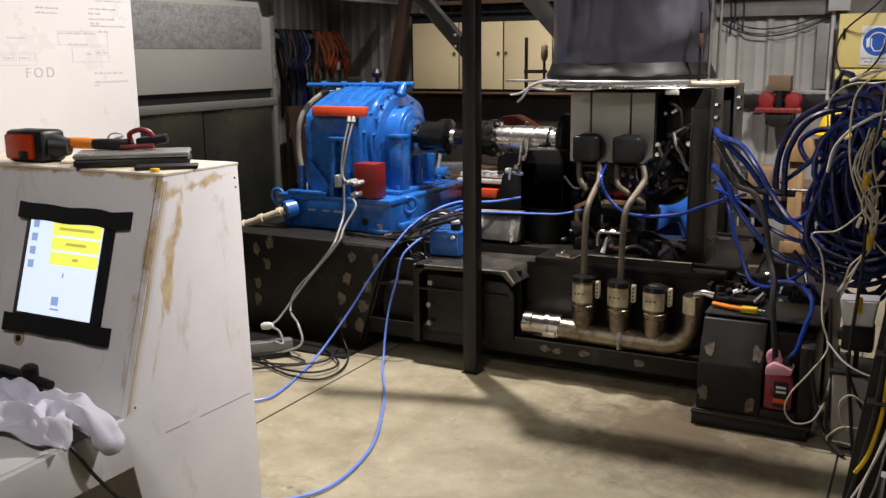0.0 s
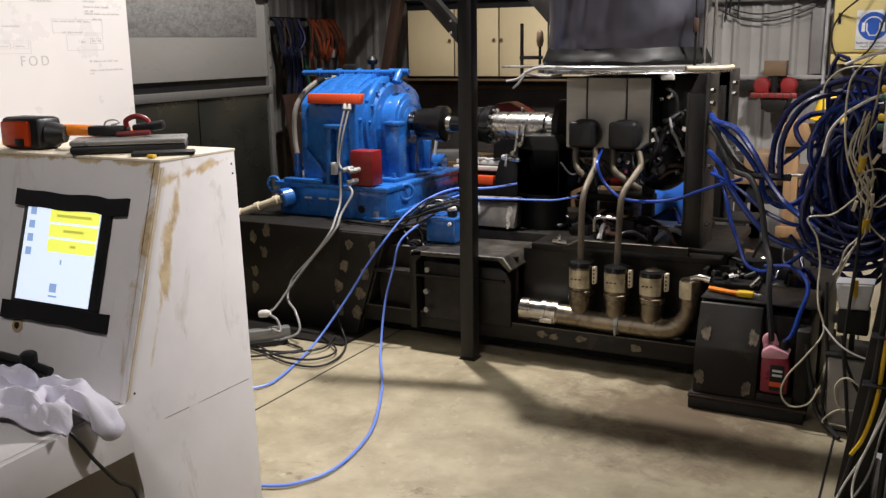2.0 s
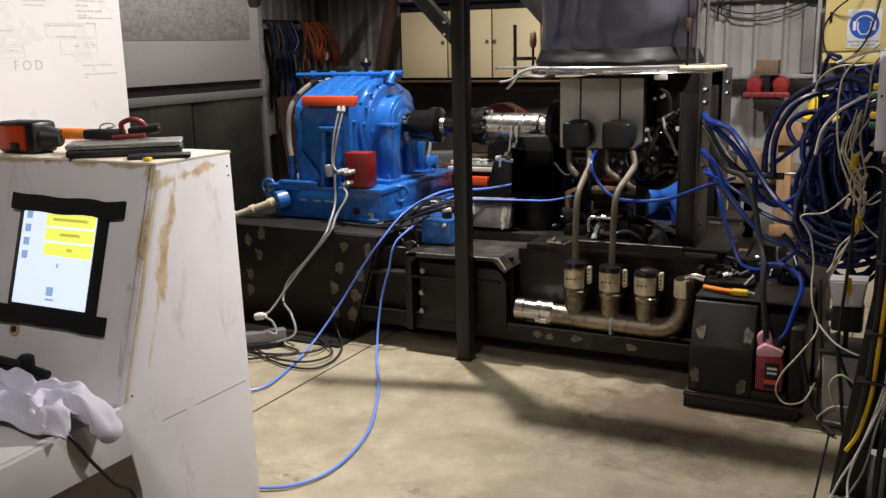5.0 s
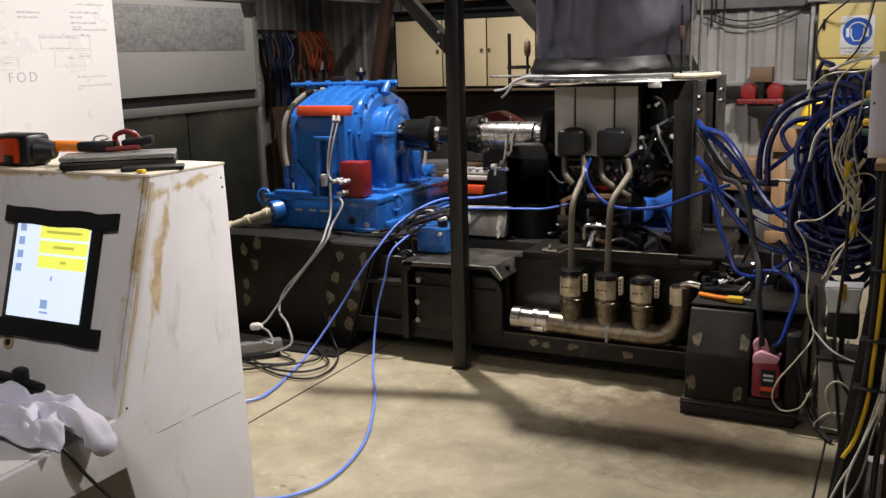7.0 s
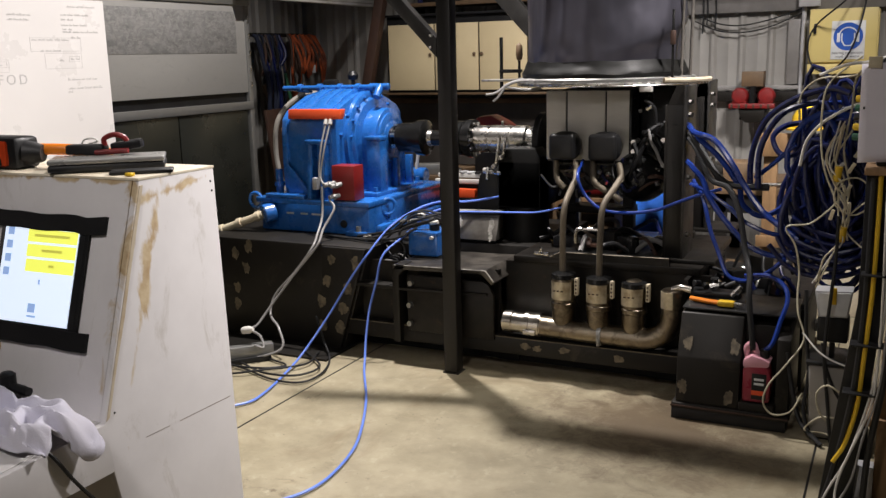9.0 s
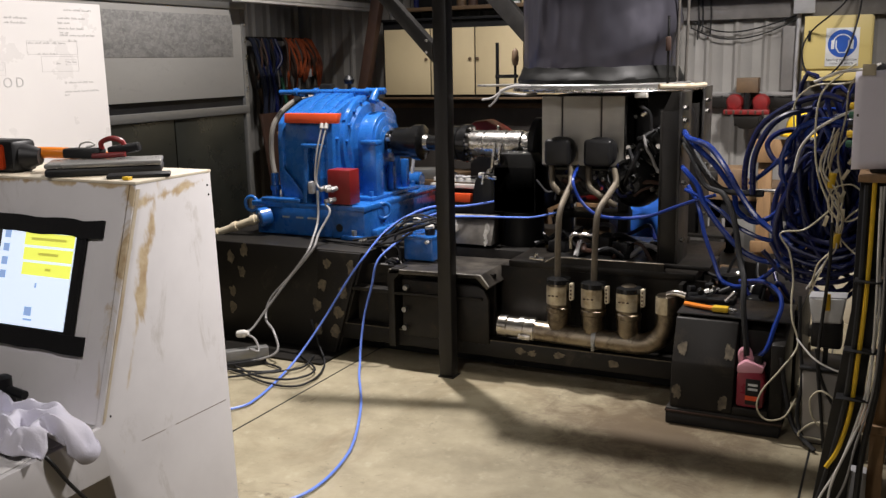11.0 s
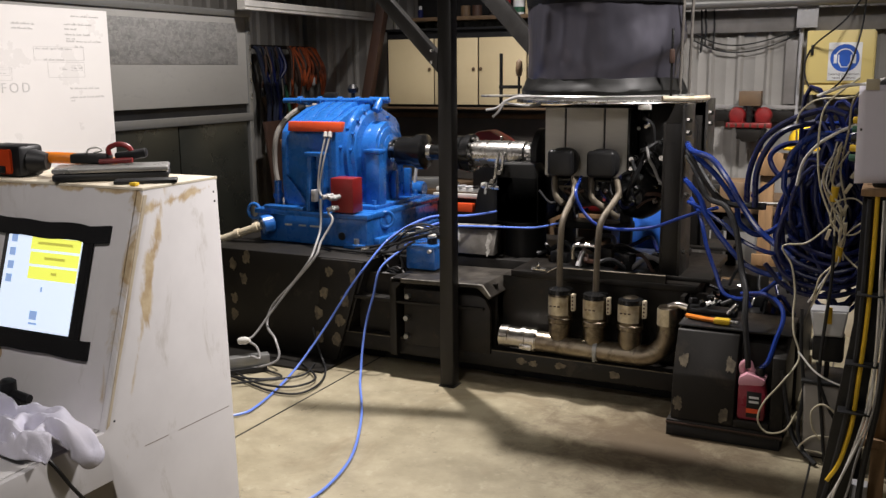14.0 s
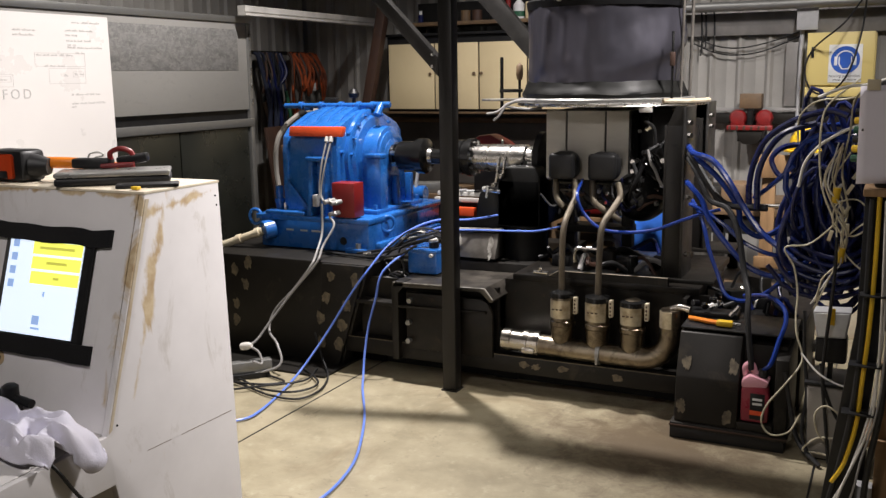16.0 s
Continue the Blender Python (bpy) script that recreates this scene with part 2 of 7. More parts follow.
M_HOSEL = mat("light_blue_cable", (0.13, 0.23, 0.72), 0.35, c2=(0.11, 0.2, 0.65), bump=0)
M_GREYC = mat("grey_cable", (0.27, 0.262, 0.255), 0.45, bump=0)
M_WHITEC = mat("white_cable", (0.68, 0.66, 0.62), 0.45, bump=0)
M_CLEARC = mat("pale_tubing", (0.56, 0.51, 0.37), 0.3, bump=0)
M_YELC = mat("yellow_cable", (0.75, 0.48, 0.02), 0.45, bump=0)
M_RAG = mat("white_rag", (0.68, 0.67, 0.79), 0.95, c2=(0.66, 0.64, 0.72), fine=260, bump=0.15)
M_PLOR = mat("orange_plastic", (0.85, 0.24, 0.012), 0.4, bump=0)
M_LENS = mat("red_orange_lens", (0.50, 0.055, 0.012), 0.2, c2=(0.38, 0.03, 0.01), bump=0)
M_SILV = mat("silver_plastic", (0.36, 0.355, 0.34), 0.3, 0.5, bump=0)
M_JUG = mat("pink_red_plastic", (0.26, 0.025, 0.045), 0.3, c2=(0.2, 0.018, 0.03), bump=0.01)
M_JUGTOP = mat("pale_pink_plastic", (0.62, 0.30, 0.36), 0.35, bump=0)
M_PAPER = mat("white_paper", (0.80, 0.77, 0.86), 0.8, c2=(0.76, 0.73, 0.82), scale=4)
M_BLUEP = mat("bright_blue_plastic", (0.05, 0.22, 0.88), 0.45)
M_GREYP = mat("grey_plastic", (0.42, 0.42, 0.43), 0.5)
M_TUB = mat("translucent_grey_tub", (0.30, 0.28, 0.25), 0.4, c2=(0.24, 0.22, 0.2))
M_ROPEB = mat("blue_strap", (0.008, 0.013, 0.035), 0.8)
M_ROPEO = mat("orange_strap", (0.40, 0.075, 0.016), 0.8, c2=(0.10, 0.025, 0.01), lo=0.5, hi=0.62)
M_GREEN = mat("green_hose", (0.015, 0.09, 0.045), 0.5)
M_SCREEN = glow("screen_white", (0.70, 0.80, 0.95), 0.82)
M_SCRY = glow("screen_yellow", (0.82, 0.86, 0.13), 0.82)
M_SCRB = glow("screen_blue_icon", (0.30, 0.44, 0.75), 0.6)
M_SCRT = glow("screen_text", (0.62, 0.60, 0.10), 0.5)


# ---- mesh helpers ----
BASE = {}


def thing(name, base, label, category, group="", kind=""):
    e = new(name)
    e.location = base
    e.empty_display_size = 0.1
    BASE[e.name] = Vector(base)
    return tagged(e, label, category, group, kind)


def root_of(ob):
    while ob.parent:
        ob = ob.parent
    return ob


def finish(bm, material, angle=38):
    bmesh.ops.recalc_face_normals(bm, faces=bm.faces)
    me = bpy.data.meshes.new("mesh")
    bm.to_mesh(me)
    bm.free()
    me.materials.append(material)
    me.shade_smooth()
    me.set_sharp_from_angle(angle=radians(angle))
    return me


def part(name, bm, material, parent, label=""):
    bmesh.ops.translate(bm, verts=bm.verts, vec=-BASE[root_of(parent).name])
    ob = new(name, finish(bm, material))
    ob.parent = parent
    return tagged(ob, label)


def solo(name, bm, material, base, label="", category="", group="", kind=""):
    bmesh.ops.translate(bm, verts=bm.verts, vec=-Vector(base))
    ob = new(name, finish(bm, material))
    ob.location = base
    BASE[ob.name] = Vector(base)
    return tagged(ob, label, category, group, kind)


def box(x0, x1, y0, y1, z0, z1, bev=0.0, bm=None, m=None, seg=2):
    bm = bm or bmesh.new()
    b2 = bmesh.new()
    bmesh.ops.create_cube(b2, size=1)
    bmesh.ops.scale(b2, vec=(abs(x1 - x0), abs(y1 - y0), abs(z1 - z0)), verts=b2.verts)
    if bev:
        bmesh.ops.bevel(b2, geom=b2.edges[:], offset=bev, segments=seg, affect="EDGES", profile=0.5)
    bmesh.ops.translate(b2, vec=((x0 + x1) / 2, (y0 + y1) / 2, (z0 + z1) / 2), verts=b2.verts)
    if m:
        bmesh.ops.transform(b2, matrix=m, verts=b2.verts)
    return join(bm, b2)


def join(bm, b2):
    table = {v: bm.verts.new(v.co) for v in b2.verts}
    for f in b2.faces:
        bm.faces.new([table[v] for v in f.verts])
    b2.free()
    return bm


def axis_frame(p, q):
    p, q = Vector(p), Vector(q)
    return Matrix.Translation(p) @ (q - p).to_track_quat("Z", "Y").to_matrix().to_4x4(), (q - p).length


def lathe(p, q, profile, n=32, bm=None):
    """Turned body on the line p-q; profile of (distance from p, radius)."""
    bm = bm or bmesh.new()
    m, _ = axis_frame(p, q)
    rings = []
    for s, r in profile:
        if r < 1e-4:
            rings.append([bm.verts.new(m @ Vector((0, 0, s)))])
        else:
            rings.append([bm.verts.new(m @ Vector((r * math.cos(2 * math.pi * i / n), r * math.sin(2 * math.pi * i / n), s))) for i in range(n)])
    for a, b in zip(rings, rings[1:]):
        for i in range(n):
            j = (i + 1) % n
            if len(a) == 1 and len(b) == 1:
                continue
            if len(a) == 1:
                bm.faces.new([a[0], b[j], b[i]])
            elif len(b) == 1:
                bm.faces.new([a[i], a[j], b[0]])
            else:
                bm.faces.new([a[i], a[j], b[j], b[i]])
    return bm


def cyl(p, q, r, n=20, bev=0.002, bm=None):
    d = (Vector(q) - Vector(p)).length
    b = min(bev, r * 0.4, d * 0.4)
    return lathe(p, q, [(0, 0), (0, r - b), (b, r), (d - b, r), (d, r - b), (d, 0)], n, bm)


def smooth_path(pts, per=6):
    P = [Vector(p) for p in pts]
    P = [2 * P[0] - P[1]] + P + [2 * P[-1] - P[-2]]
    out = []
    for i in range(1, len(P) - 2):
        for k in range(per):
            t = k / per
            a, b, c, d = P[i - 1], P[i], P[i + 1], P[i + 2]
            out.append(0.5 * (2 * b + (c - a) * t + (2 * a - 5 * b + 4 * c - d) * t * t + (3 * b - a - 3 * c + d) * t ** 3))
    out.append(P[-2])
    return out


def tube(pts, r, n=8, per=6, bm=None, closed=False):
    bm = bm or bmesh.new()
    P = smooth_path(pts, per) if per > 1 else [Vector(p) for p in pts]
    up = Vector((0.13, 0.21, 0.97))
    rings = []
    for i, p in enumerate(P):
        if closed:
            d = P[(i + 1) % len(P)] - P[i - 1]
        else:
            d = P[min(i + 1, len(P) - 1)] - P[max(i - 1, 0)]
        d.normalize()
        s = d.cross(up)
        if s.length < 0.05:
            s = d.cross(Vector((1, 0, 0)))
        s.normalize()
        up = s.cross(d).normalized()
        rings.append([bm.verts.new(p + r * (math.cos(a) * s + math.sin(a) * up)) for a in [2 * math.pi * k / n for k in range(n)]])
    pairs = list(zip(rings, rings[1:])) + ([(rings[-1], rings[0])] if closed else [])
    for a, b in pairs:
        for k in range(n):
            bm.faces.new([a[k], a[(k + 1) % n], b[(k + 1) % n], b[k]])
    if not closed:
        bm.faces.new(rings[0][::-1])
        bm.faces.new(rings[-1])
    return bm


def prism(pts, axis, a, b, bev=0.0, bm=None):
    """Polygon of (u, v) stretched from a to b along x (u=y, v=z), y (u=x, v=z) or z (u=x, v=y)."""
    b2 = bmesh.new()
    put = {"x": lambda u, v, w: (w, u, v), "y": lambda u, v, w: (u, w, v), "z": lambda u, v, w: (u, v, w)}[axis]
    lo = [b2.verts.new(put(u, v, a)) for u, v in pts]
    hi = [b2.verts.new(put(u, v, b)) for u, v in pts]
    n = len(pts)
    b2.faces.new(lo)
    b2.faces.new(hi)
    for i in range(n):
        b2.faces.new([lo[i], lo[(i + 1) % n], hi[(i + 1) % n], hi[i]])
    if bev:
        bmesh.ops.recalc_face_normals(b2, faces=b2.faces)
        bmesh.ops.bevel(b2, geom=b2.edges[:], offset=bev, segments=2, affect="EDGES", profile=0.5)
    return join(bm or bmesh.new(), b2)


def arc(cx, cy, r, a0, a1, n=12):
    return [(cx + r * math.cos(radians(a0 + (a1 - a0) * i / n)), cy + r * math.sin(radians(a0 + (a1 - a0) * i / n))) for i in range(n + 1)]


def blob(cx, cy, rx, ry, seed, n=14):
    """Uneven outline for a patch."""
    rnd = random.Random(seed)
    return [(cx + rx * (0.8 + 0.4 * rnd.random()) * math.cos(2 * math.pi * i / n), cy + ry * (0.8 + 0.4 * rnd.random()) * math.sin(2 * math.pi * i / n)) for i in range(n)]


def ragged(cx, cy, rx, ry, seed, n=44):
    """Ragged outline of chipped paint."""
    out = []
    for i in range(n):
        a = 2 * math.pi * i / n
        k = 1 + 0.55 * noise.noise((1.6 * math.cos(a) + seed * 3.1, 1.6 * math.sin(a), 0.3)) + 0.35 * noise.noise((5 * math.cos(a), 5 * math.sin(a) + seed, 0.7))
        out.append((cx + rx * k * math.cos(a), cy + ry * k * math.sin(a)))
    return out


def cable(name, pts, r, material, label, category="cable", group="", per=6):
    return solo(name, tube(pts, r, 8, per), material, pts[0], label, category, group)


def hexbolt(p, q, r, bm=None):
    return lathe(p, q, [(0, 0), (0, r), ((Vector(q) - Vector(p)).length, r * 0.95), ((Vector(q) - Vector(p)).length, 0)], 6, bm)


# ---- setting ----
solo("floor", box(-5.0, 4.0, -3.0, 7.4, -0.15, 0), M_CONC, (0, 0, 0), "stained grey-yellow concrete slab floor", "floor", kind="structure")


def ribbed(u0, u1, z0, z1, along, face, out, thick=0.06):
    """Trapezoid-ribbed sheet with thickness; along 'x' or 'y', face position, out is +-1 towards the room."""
    prof, u = [], u0
    while u < u1:
        for du, h in ((0.0, 0), (0.055, 0), (0.065, 0.006), (0.07, 0.006), (0.08, 0), (0.13, 0), (0.15, 0.018), (0.17, 0.018), (0.19, 0)):
            if u + du <= u1:
                prof.append((u + du, h))
        u += 0.205
    poly = [(a, face + out * h) for a, h in prof] + [(prof[-1][0], face - out * thick), (prof[0][0], face - out * thick)]
    if along == "x":
        return prism(poly, "z", z0, z1)
    return prism([(b, a) for a, b in poly], "z", z0, z1)


solo("wall_north", ribbed(-4.93, 4.0, 0, 4.2, "x", 7.2, -1), M_SHEET, (0, 7.2, 0), "ribbed grey steel sheet shed wall", "wall", kind="structure")
solo("wall_west", ribbed(-2.9, 7.14, 0, 4.2, "y", -4.87, 1), M_SHEET, (-4.87, 0, 0), "ribbed grey steel sheet shed wall", "wall", kind="structure")
solo("wall_east", box(4.0, 4.1, -3.0, 7.4, 0, 4.2), M_SHEET, (4, 0, 0), "grey steel sheet shed wall", "wall", kind="structure")
solo("wall_south", box(-5.0, 4.0, -3.1, -3.0, 0, 4.2), M_SHEET, (0, -3, 0), "grey steel sheet shed wall", "wall", kind="structure")
solo("ceiling", box(-5.0, 4.1, -3.1, 7.4, 4.2, 4.3), M_ROOF, (0, 0, 4.2), "grey steel sheet roof", "ceiling", kind="structure")
# saw joints in the slab
for x in (-2.56, -0.22):
    solo("floor_joint", box(x - 0.004, x + 0.004, -2.0, 7.1, 0.0, 0.0015), M_BLACK, (x, 0, 0), "dark saw-cut joint in concrete", "joint", kind="structure")


# ---- control console ----
def console():
    t = thing("control_console", (-1.95, 1.6, 0), "white painted board control console with worn edges and a taped-in screen", "console")
    side = [(1.653, 1.327), (1.92, 1.327), (1.957, 0), (1.535, 0), (1.511, 0.56), (1.491, 0.659), (0.95, 0.659), (0.95, 0.765), (1.478, 0.783)]
    part("side_panel", prism(side, "x", -1.618, -1.6, 0.0015), M_SIDE, t, "white side panel worn to tan at its edges")
    part("side_panel", prism(side, "x", -2.418, -2.40, 0.0015), M_WHITE, t)
    part("top_board", prism([(1.650, 1.3275), (1.923, 1.3275), (1.923, 1.334), (1.651, 1.334)], "x", -2.42, -1.599, 0.001), M_EDGE, t, "cream board top with raw edge")
    # sloping front panel
    a, b = Vector((1.656, 1.327)), Vector((1.484, 0.784))
    d = (b - a).normalized()
    nrm = Vector((d.y, -d.x))
    nrm = nrm if nrm.x < 0 else -nrm

    def fp(s, h=0.0):
        p = a + d * s + nrm * h
        return (p.x, p.y)
    ln = (b - a).length
    panel = part("front_panel", prism([fp(0, 0.004), fp(ln, 0.004), fp(ln, -0.012), fp(0, -0.012)], "x", -2.399, -1.619), M_FRONT, t, "worn white sloping panel")

    def on_panel(x0, x1, s0, s1, h0, h1, bev=0.0):
        return prism([fp(s0, h0), fp(s1, h0), fp(s1, h1), fp(s0, h1)], "x", x0, x1, bev)

    part("monitor_bezel", on_panel(-2.03, -1.725, 0.105, 0.39, 0.004, 0.010, 0.002), M_BLACK, t, "black screen surround")
    scr = part("screen", on_panel(-2.012, -1.757, 0.127, 0.367, 0.010, 0.012), M_SCREEN, t, "lit white touch screen with yellow bands")
    for i, s in enumerate((0.135, 0.172, 0.209)):
        part("screen_band", on_panel(-1.928 + 0.002 * i, -1.759, s, s + 0.031, 0.0121, 0.0126), M_SCRY, scr, "bright yellow band")
        part("screen_text", on_panel(-1.905 + 0.03 * i, -1.785 - 0.02 * i, s + 0.011, s + 0.018, 0.0127, 0.013), M_SCRT, scr)
    for i in range(4):
        part("screen_icon", on_panel(-2.0, -1.979, 0.132 + 0.034 * i, 0.152 + 0.034 * i, 0.0121, 0.0126), M_SCRB, scr)
    part("screen_icon", on_panel(-1.896, -1.871, 0.318, 0.340, 0.0121, 0.0126), M_SCRB, scr)
    part("screen_icon", on_panel(-1.896, -1.866, 0.347, 0.352, 0.0121, 0.0126), M_SCRB, scr)
    part("screen_icon", on_panel(-1.872, -1.866, 0.258, 0.270, 0.0121, 0.0126), M_SCRB, scr)
    for x0, x1, s0, s1, w in ((-2.062, -1.676, 0.088, 0.130, 0.006), (-2.055, -1.688, 0.374, 0.420, -0.004)):
        bm = bmesh.new()
        n = 12
        rows = []
        for i in range(n + 1):
            u = i / n
            x = x0 + (x1 - x0) * u
            k = w * math.sin(u * 3.1) + 0.0015 * math.sin(u * 17) + (0.005 if u > 0.75 and w > 0 else 0)
            rows.append([bm.verts.new((x, *fp(s0 + k, 0.0145))), bm.verts.new((x, *fp(s1 + k, 0.0140))), bm.verts.new((x, *fp(s1 + k, 0.004))), bm.verts.new((x, *fp(s0 + k, 0.004)))])
        for p, q in zip(rows, rows[1:]):
            for j in range(4):
                bm.faces.new([p[j], p[(j + 1) % 4], q[(j + 1) % 4], q[j]])
        bm.faces.new(rows[0]), bm.faces.new(rows[-1])
        part("tape_strip", bm, M_TAPE, t, "black cloth tape strip")
    part("tape_strip", on_panel(-1.735, -1.722, 0.125, 0.37, 0.0105, 0.013), M_TAPE, t, "black cloth tape strip")
    # plugged hole with bare rim
    m = Vector((-1.997, *fp(0.435, 0.004)))
    q = Vector((-1.997, *fp(0.435, 0.007)))
    part("hole_rim", lathe(m, q, [(0, 0), (0, 0.019), (0.002, 0.018), (0.002, 0)], 20), M_MDF, t)
    part("hole_plug", lathe(m, q, [(0, 0), (0, 0.009), (0.0045, 0.008), (0.0045, 0)], 16), M_BLACK, t)
    # desk
    part("desk_board", prism([(0.94, 0.765), (1.50, 0.784), (1.50, 0.768), (0.94, 0.749)], "x", -2.4, -1.62), M_WHITE, t)
    part("desk_apron", box(-2.4, -1.62, 0.95, 0.968, 0.659, 0.748), M_WHITE, t)
    part("desk_underside", box(-2.4, -1.62, 0.97, 1.49, 0.659, 0.671), M_MDF, t)
    part("lower_front", prism([(1.496, 0.655), (1.514, 0.56), (1.538, 0), (1.552, 0), (1.528, 0.56), (1.51, 0.655)], "x", -2.4, -1.62), M_WHITE, t)
    part("back_panel", prism([(1.905, 1.317), (1.917, 1.317), (1.952, 0.002), (1.94, 0.002)], "x", -2.4, -1.62), M_WHITE, t)
    part("bare_edge", prism([(1.6535, 1.316), (1.6635, 1.316), (1.6260, 1.20), (1.5930, 1.10), (1.5685, 1.02), (1.5265, 0.90), (1.4930, 0.795), (1.4830, 0.788)], "x", -1.6, -1.5979), M_TAN, t, "bare board edge")
    # hairline crack
    part("crack", prism([(1.60, 0.7032), (1.68, 0.7015), (1.685, 0.7025), (1.60, 0.7042)], "x", -1.6, -1.5994), M_DWOOD, t)
    part("crack", prism([(1.72, 0.7005), (1.92, 0.6978), (1.92, 0.6992), (1.72, 0.7016)], "x", -1.6, -1.5994), M_DWOOD, t)
    for y, z in ((1.905, 1.295), (1.908, 1.27), (1.51, 0.80)):
        part("screw", lathe((-1.6, y, z), (-1.59, y, z), [(0, 0), (0, 0.003), (0.001, 0.0025), (0.001, 0)], 10), M_DARKM, t)
    return t


console()


def ease01(v):
    return v * v * (3 - 2 * v)


# things on the console
def console_things():
    z = 1.335
    t = thing("work_torch", (-2.06, 1.70, z), "orange and black hand lamp lying on the console", "torch")
    part("body", box(-2.195, -2.055, 1.69, 1.77, z, z + 0.084, 0.012), M_BLACK, t)
    part("lens", box(-2.188, -2.082, 1.682, 1.692, z + 0.008, z + 0.074, 0.008), M_LENS, t, "orange-red lens")
    part("switch", box(-2.135, -2.10, 1.678, 1.683, z + 0.010, z + 0.03, 0.003), M_BLACK, t)
    part("head", lathe((-2.065, 1.735, z + 0.04), (-2.0, 1.765, z + 0.037), [(0, 0), (0, 0.034), (0.02, 0.030), (0.045, 0.022), (0.045, 0)], 24), M_RUBBER, t)
    part("grip", tube([(-2.05, 1.76, z + 0.048), (-1.99, 1.785, z + 0.046), (-1.93, 1.82, z + 0.04), (-1.88, 1.85, z + 0.03)], 0.015, 12), M_PLOR, t, "orange handle")
    t = thing("closed_notebook", (-1.83, 1.78, z), "closed black and silver portable drive case", "case")
    r = Matrix.Translation((-1.815, 1.775, z)) @ Matrix.Rotation(radians(40), 4, "Z")
    part("base", box(-0.14, 0.14, -0.065, 0.065, 0.001, 0.020, 0.006, m=r), M_RUBBER, t)
    part("lid", box(-0.14, 0.14, -0.066, 0.066, 0.021, 0.034, 0.005, m=r), M_SILV, t, "silver lid")
    t = thing("clamp_meter", (-1.85, 1.80, z + 0.035), "black and red clamp meter with coiled lead", "meter")
    z2 = z + 0.035
    part("body", box(-0.055, 0.05, -0.02, 0.02, 0, 0.026, 0.007, m=Matrix.Translation((-1.895, 1.785, z2)) @ Matrix.Rotation(radians(20), 4, "Z")), M_RUBBER, t)
    part("body", box(-0.04, 0.04, -0.018, 0.018, 0, 0.024, 0.006, m=Matrix.Translation((-1.80, 1.83, z2 + 0.010)) @ pose(0, 0, 0, 0, -8, 30)), M_BLACK, t)
    part("jaw", tube([(-1.85, 1.80, z2 + 0.022), (-1.85, 1.80, z2 + 0.040), (-1.825, 1.81, z2 + 0.050), (-1.80, 1.82, z2 + 0.042), (-1.79, 1.825, z2 + 0.02)], 0.007, 8), M_VICE, t, "dark red jaw")
    part("probe", tube([(-1.86, 1.775, z2 + 0.006), (-1.78, 1.81, z2 + 0.010)], 0.007, 8, 1), M_VICE, t)
    part("lead", tube([(-1.91, 1.78, z2 + 0.027), (-1.90, 1.78, z2 + 0.038), (-1.875, 1.785, z2 + 0.042), (-1.865, 1.79, z2 + 0.034), (-1.89, 1.785, z2 + 0.028)], 0.0025, 6), M_WHITEC, t)
    t = thing("phone", (-1.70, 1.83, z), "flat black phone lying beside its cable", "phone")
    r = Matrix.Translation((-1.655, 1.745, z)) @ Matrix.Rotation(radians(40), 4, "Z")
    part("case", box(-0.09, 0.06, -0.03, 0.03, 0, 0.009, 0.003, m=r), M_BLACK, t)
    solo("paper_scrap", box(-1.655, -1.635, 1.665, 1.68, z, z + 0.008, 0.002), M_YELC, (-1.645, 1.67, z), "small yellow plastic scrap", "scrap")
    # rag heaped on the desk, one end over its edge
    bm = bmesh.new()
    nu, nv = 110, 60
    grid = []
    for i in range(nu + 1):
        row = []
        for j in range(nv + 1):
            u, v = i / nu, j / nv
            drop = 0.006 + 0.050 * math.exp(-((v - 0.78) / 0.2) ** 2) + 0.006 * math.sin(11 * v)
            d = (0.56 + drop) * u
            wx, wy = 0.8 * u + 0.10 * noise.noise((u * 4, v * 3, 7)), v + 0.25 * noise.noise((u * 3, v * 2, 4))
            f = noise.noise((wx * 6 + 1.6 * wy, wy * 3.2 - wx * 2, 1.3))
            g = noise.noise((wx * 11 - 2 * wy, wy * 6 + wx * 3, 8.1))
            fold = 0.040 * math.exp(-(f * 4.2) ** 2) + 0.022 * math.exp(-(g * 4.0) ** 2) + 0.002 * noise.noise((u * 40, v * 22, 2))
            heap = 0.010 + 0.026 * ease01(v) * (0.5 + 0.5 * math.sin(2.2 * u + 0.8))
            env = min(1, 8 * v, 8 * (1 - v))
            y = 1.275 + 0.150 * v + 0.03 * noise.noise((u * 5, v * 4, 9)) + 0.005 * u
            x = -2.165 + d
            z = 0.779 + max(0.004, (heap + fold) * (0.25 + 0.75 * env))
            if x > -1.605:
                over = x + 1.605
                z = 0.779 + max(0.004, (heap + fold) * (0.25 + 0.75 * env)) * math.exp(-over * 30) - over * 0.9
                x = -1.592 + min(over, 0.012) + 0.5 * fold * (1 - math.exp(-over * 60)) + 0.006 * math.sin(17 * v)
            row.append(bm.verts.new((x, y, z)))
        grid.append(row)
    for i in range(nu):
        for j in range(nv):
            bm.faces.new([grid[i][j], grid[i + 1][j], grid[i + 1][j + 1], grid[i][j + 1]])
    for i in range(3):
        bmesh.ops.smooth_vert(bm, verts=bm.verts, factor=0.5, use_axis_x=True, use_axis_y=True, use_axis_z=True)
    ob = solo("rag", bm, M_RAG, (-1.85, 1.35, 0.78), "crumpled white cloth rag heaped on the console desk edge", "rag")
    so = ob.modifiers.new("thickness", "SOLIDIFY")
    so.thickness = 0.004
    t = thing("socket_wrench", (-2.0, 1.47, 0.785), "black ratchet tool lying on the console desk", "tool")
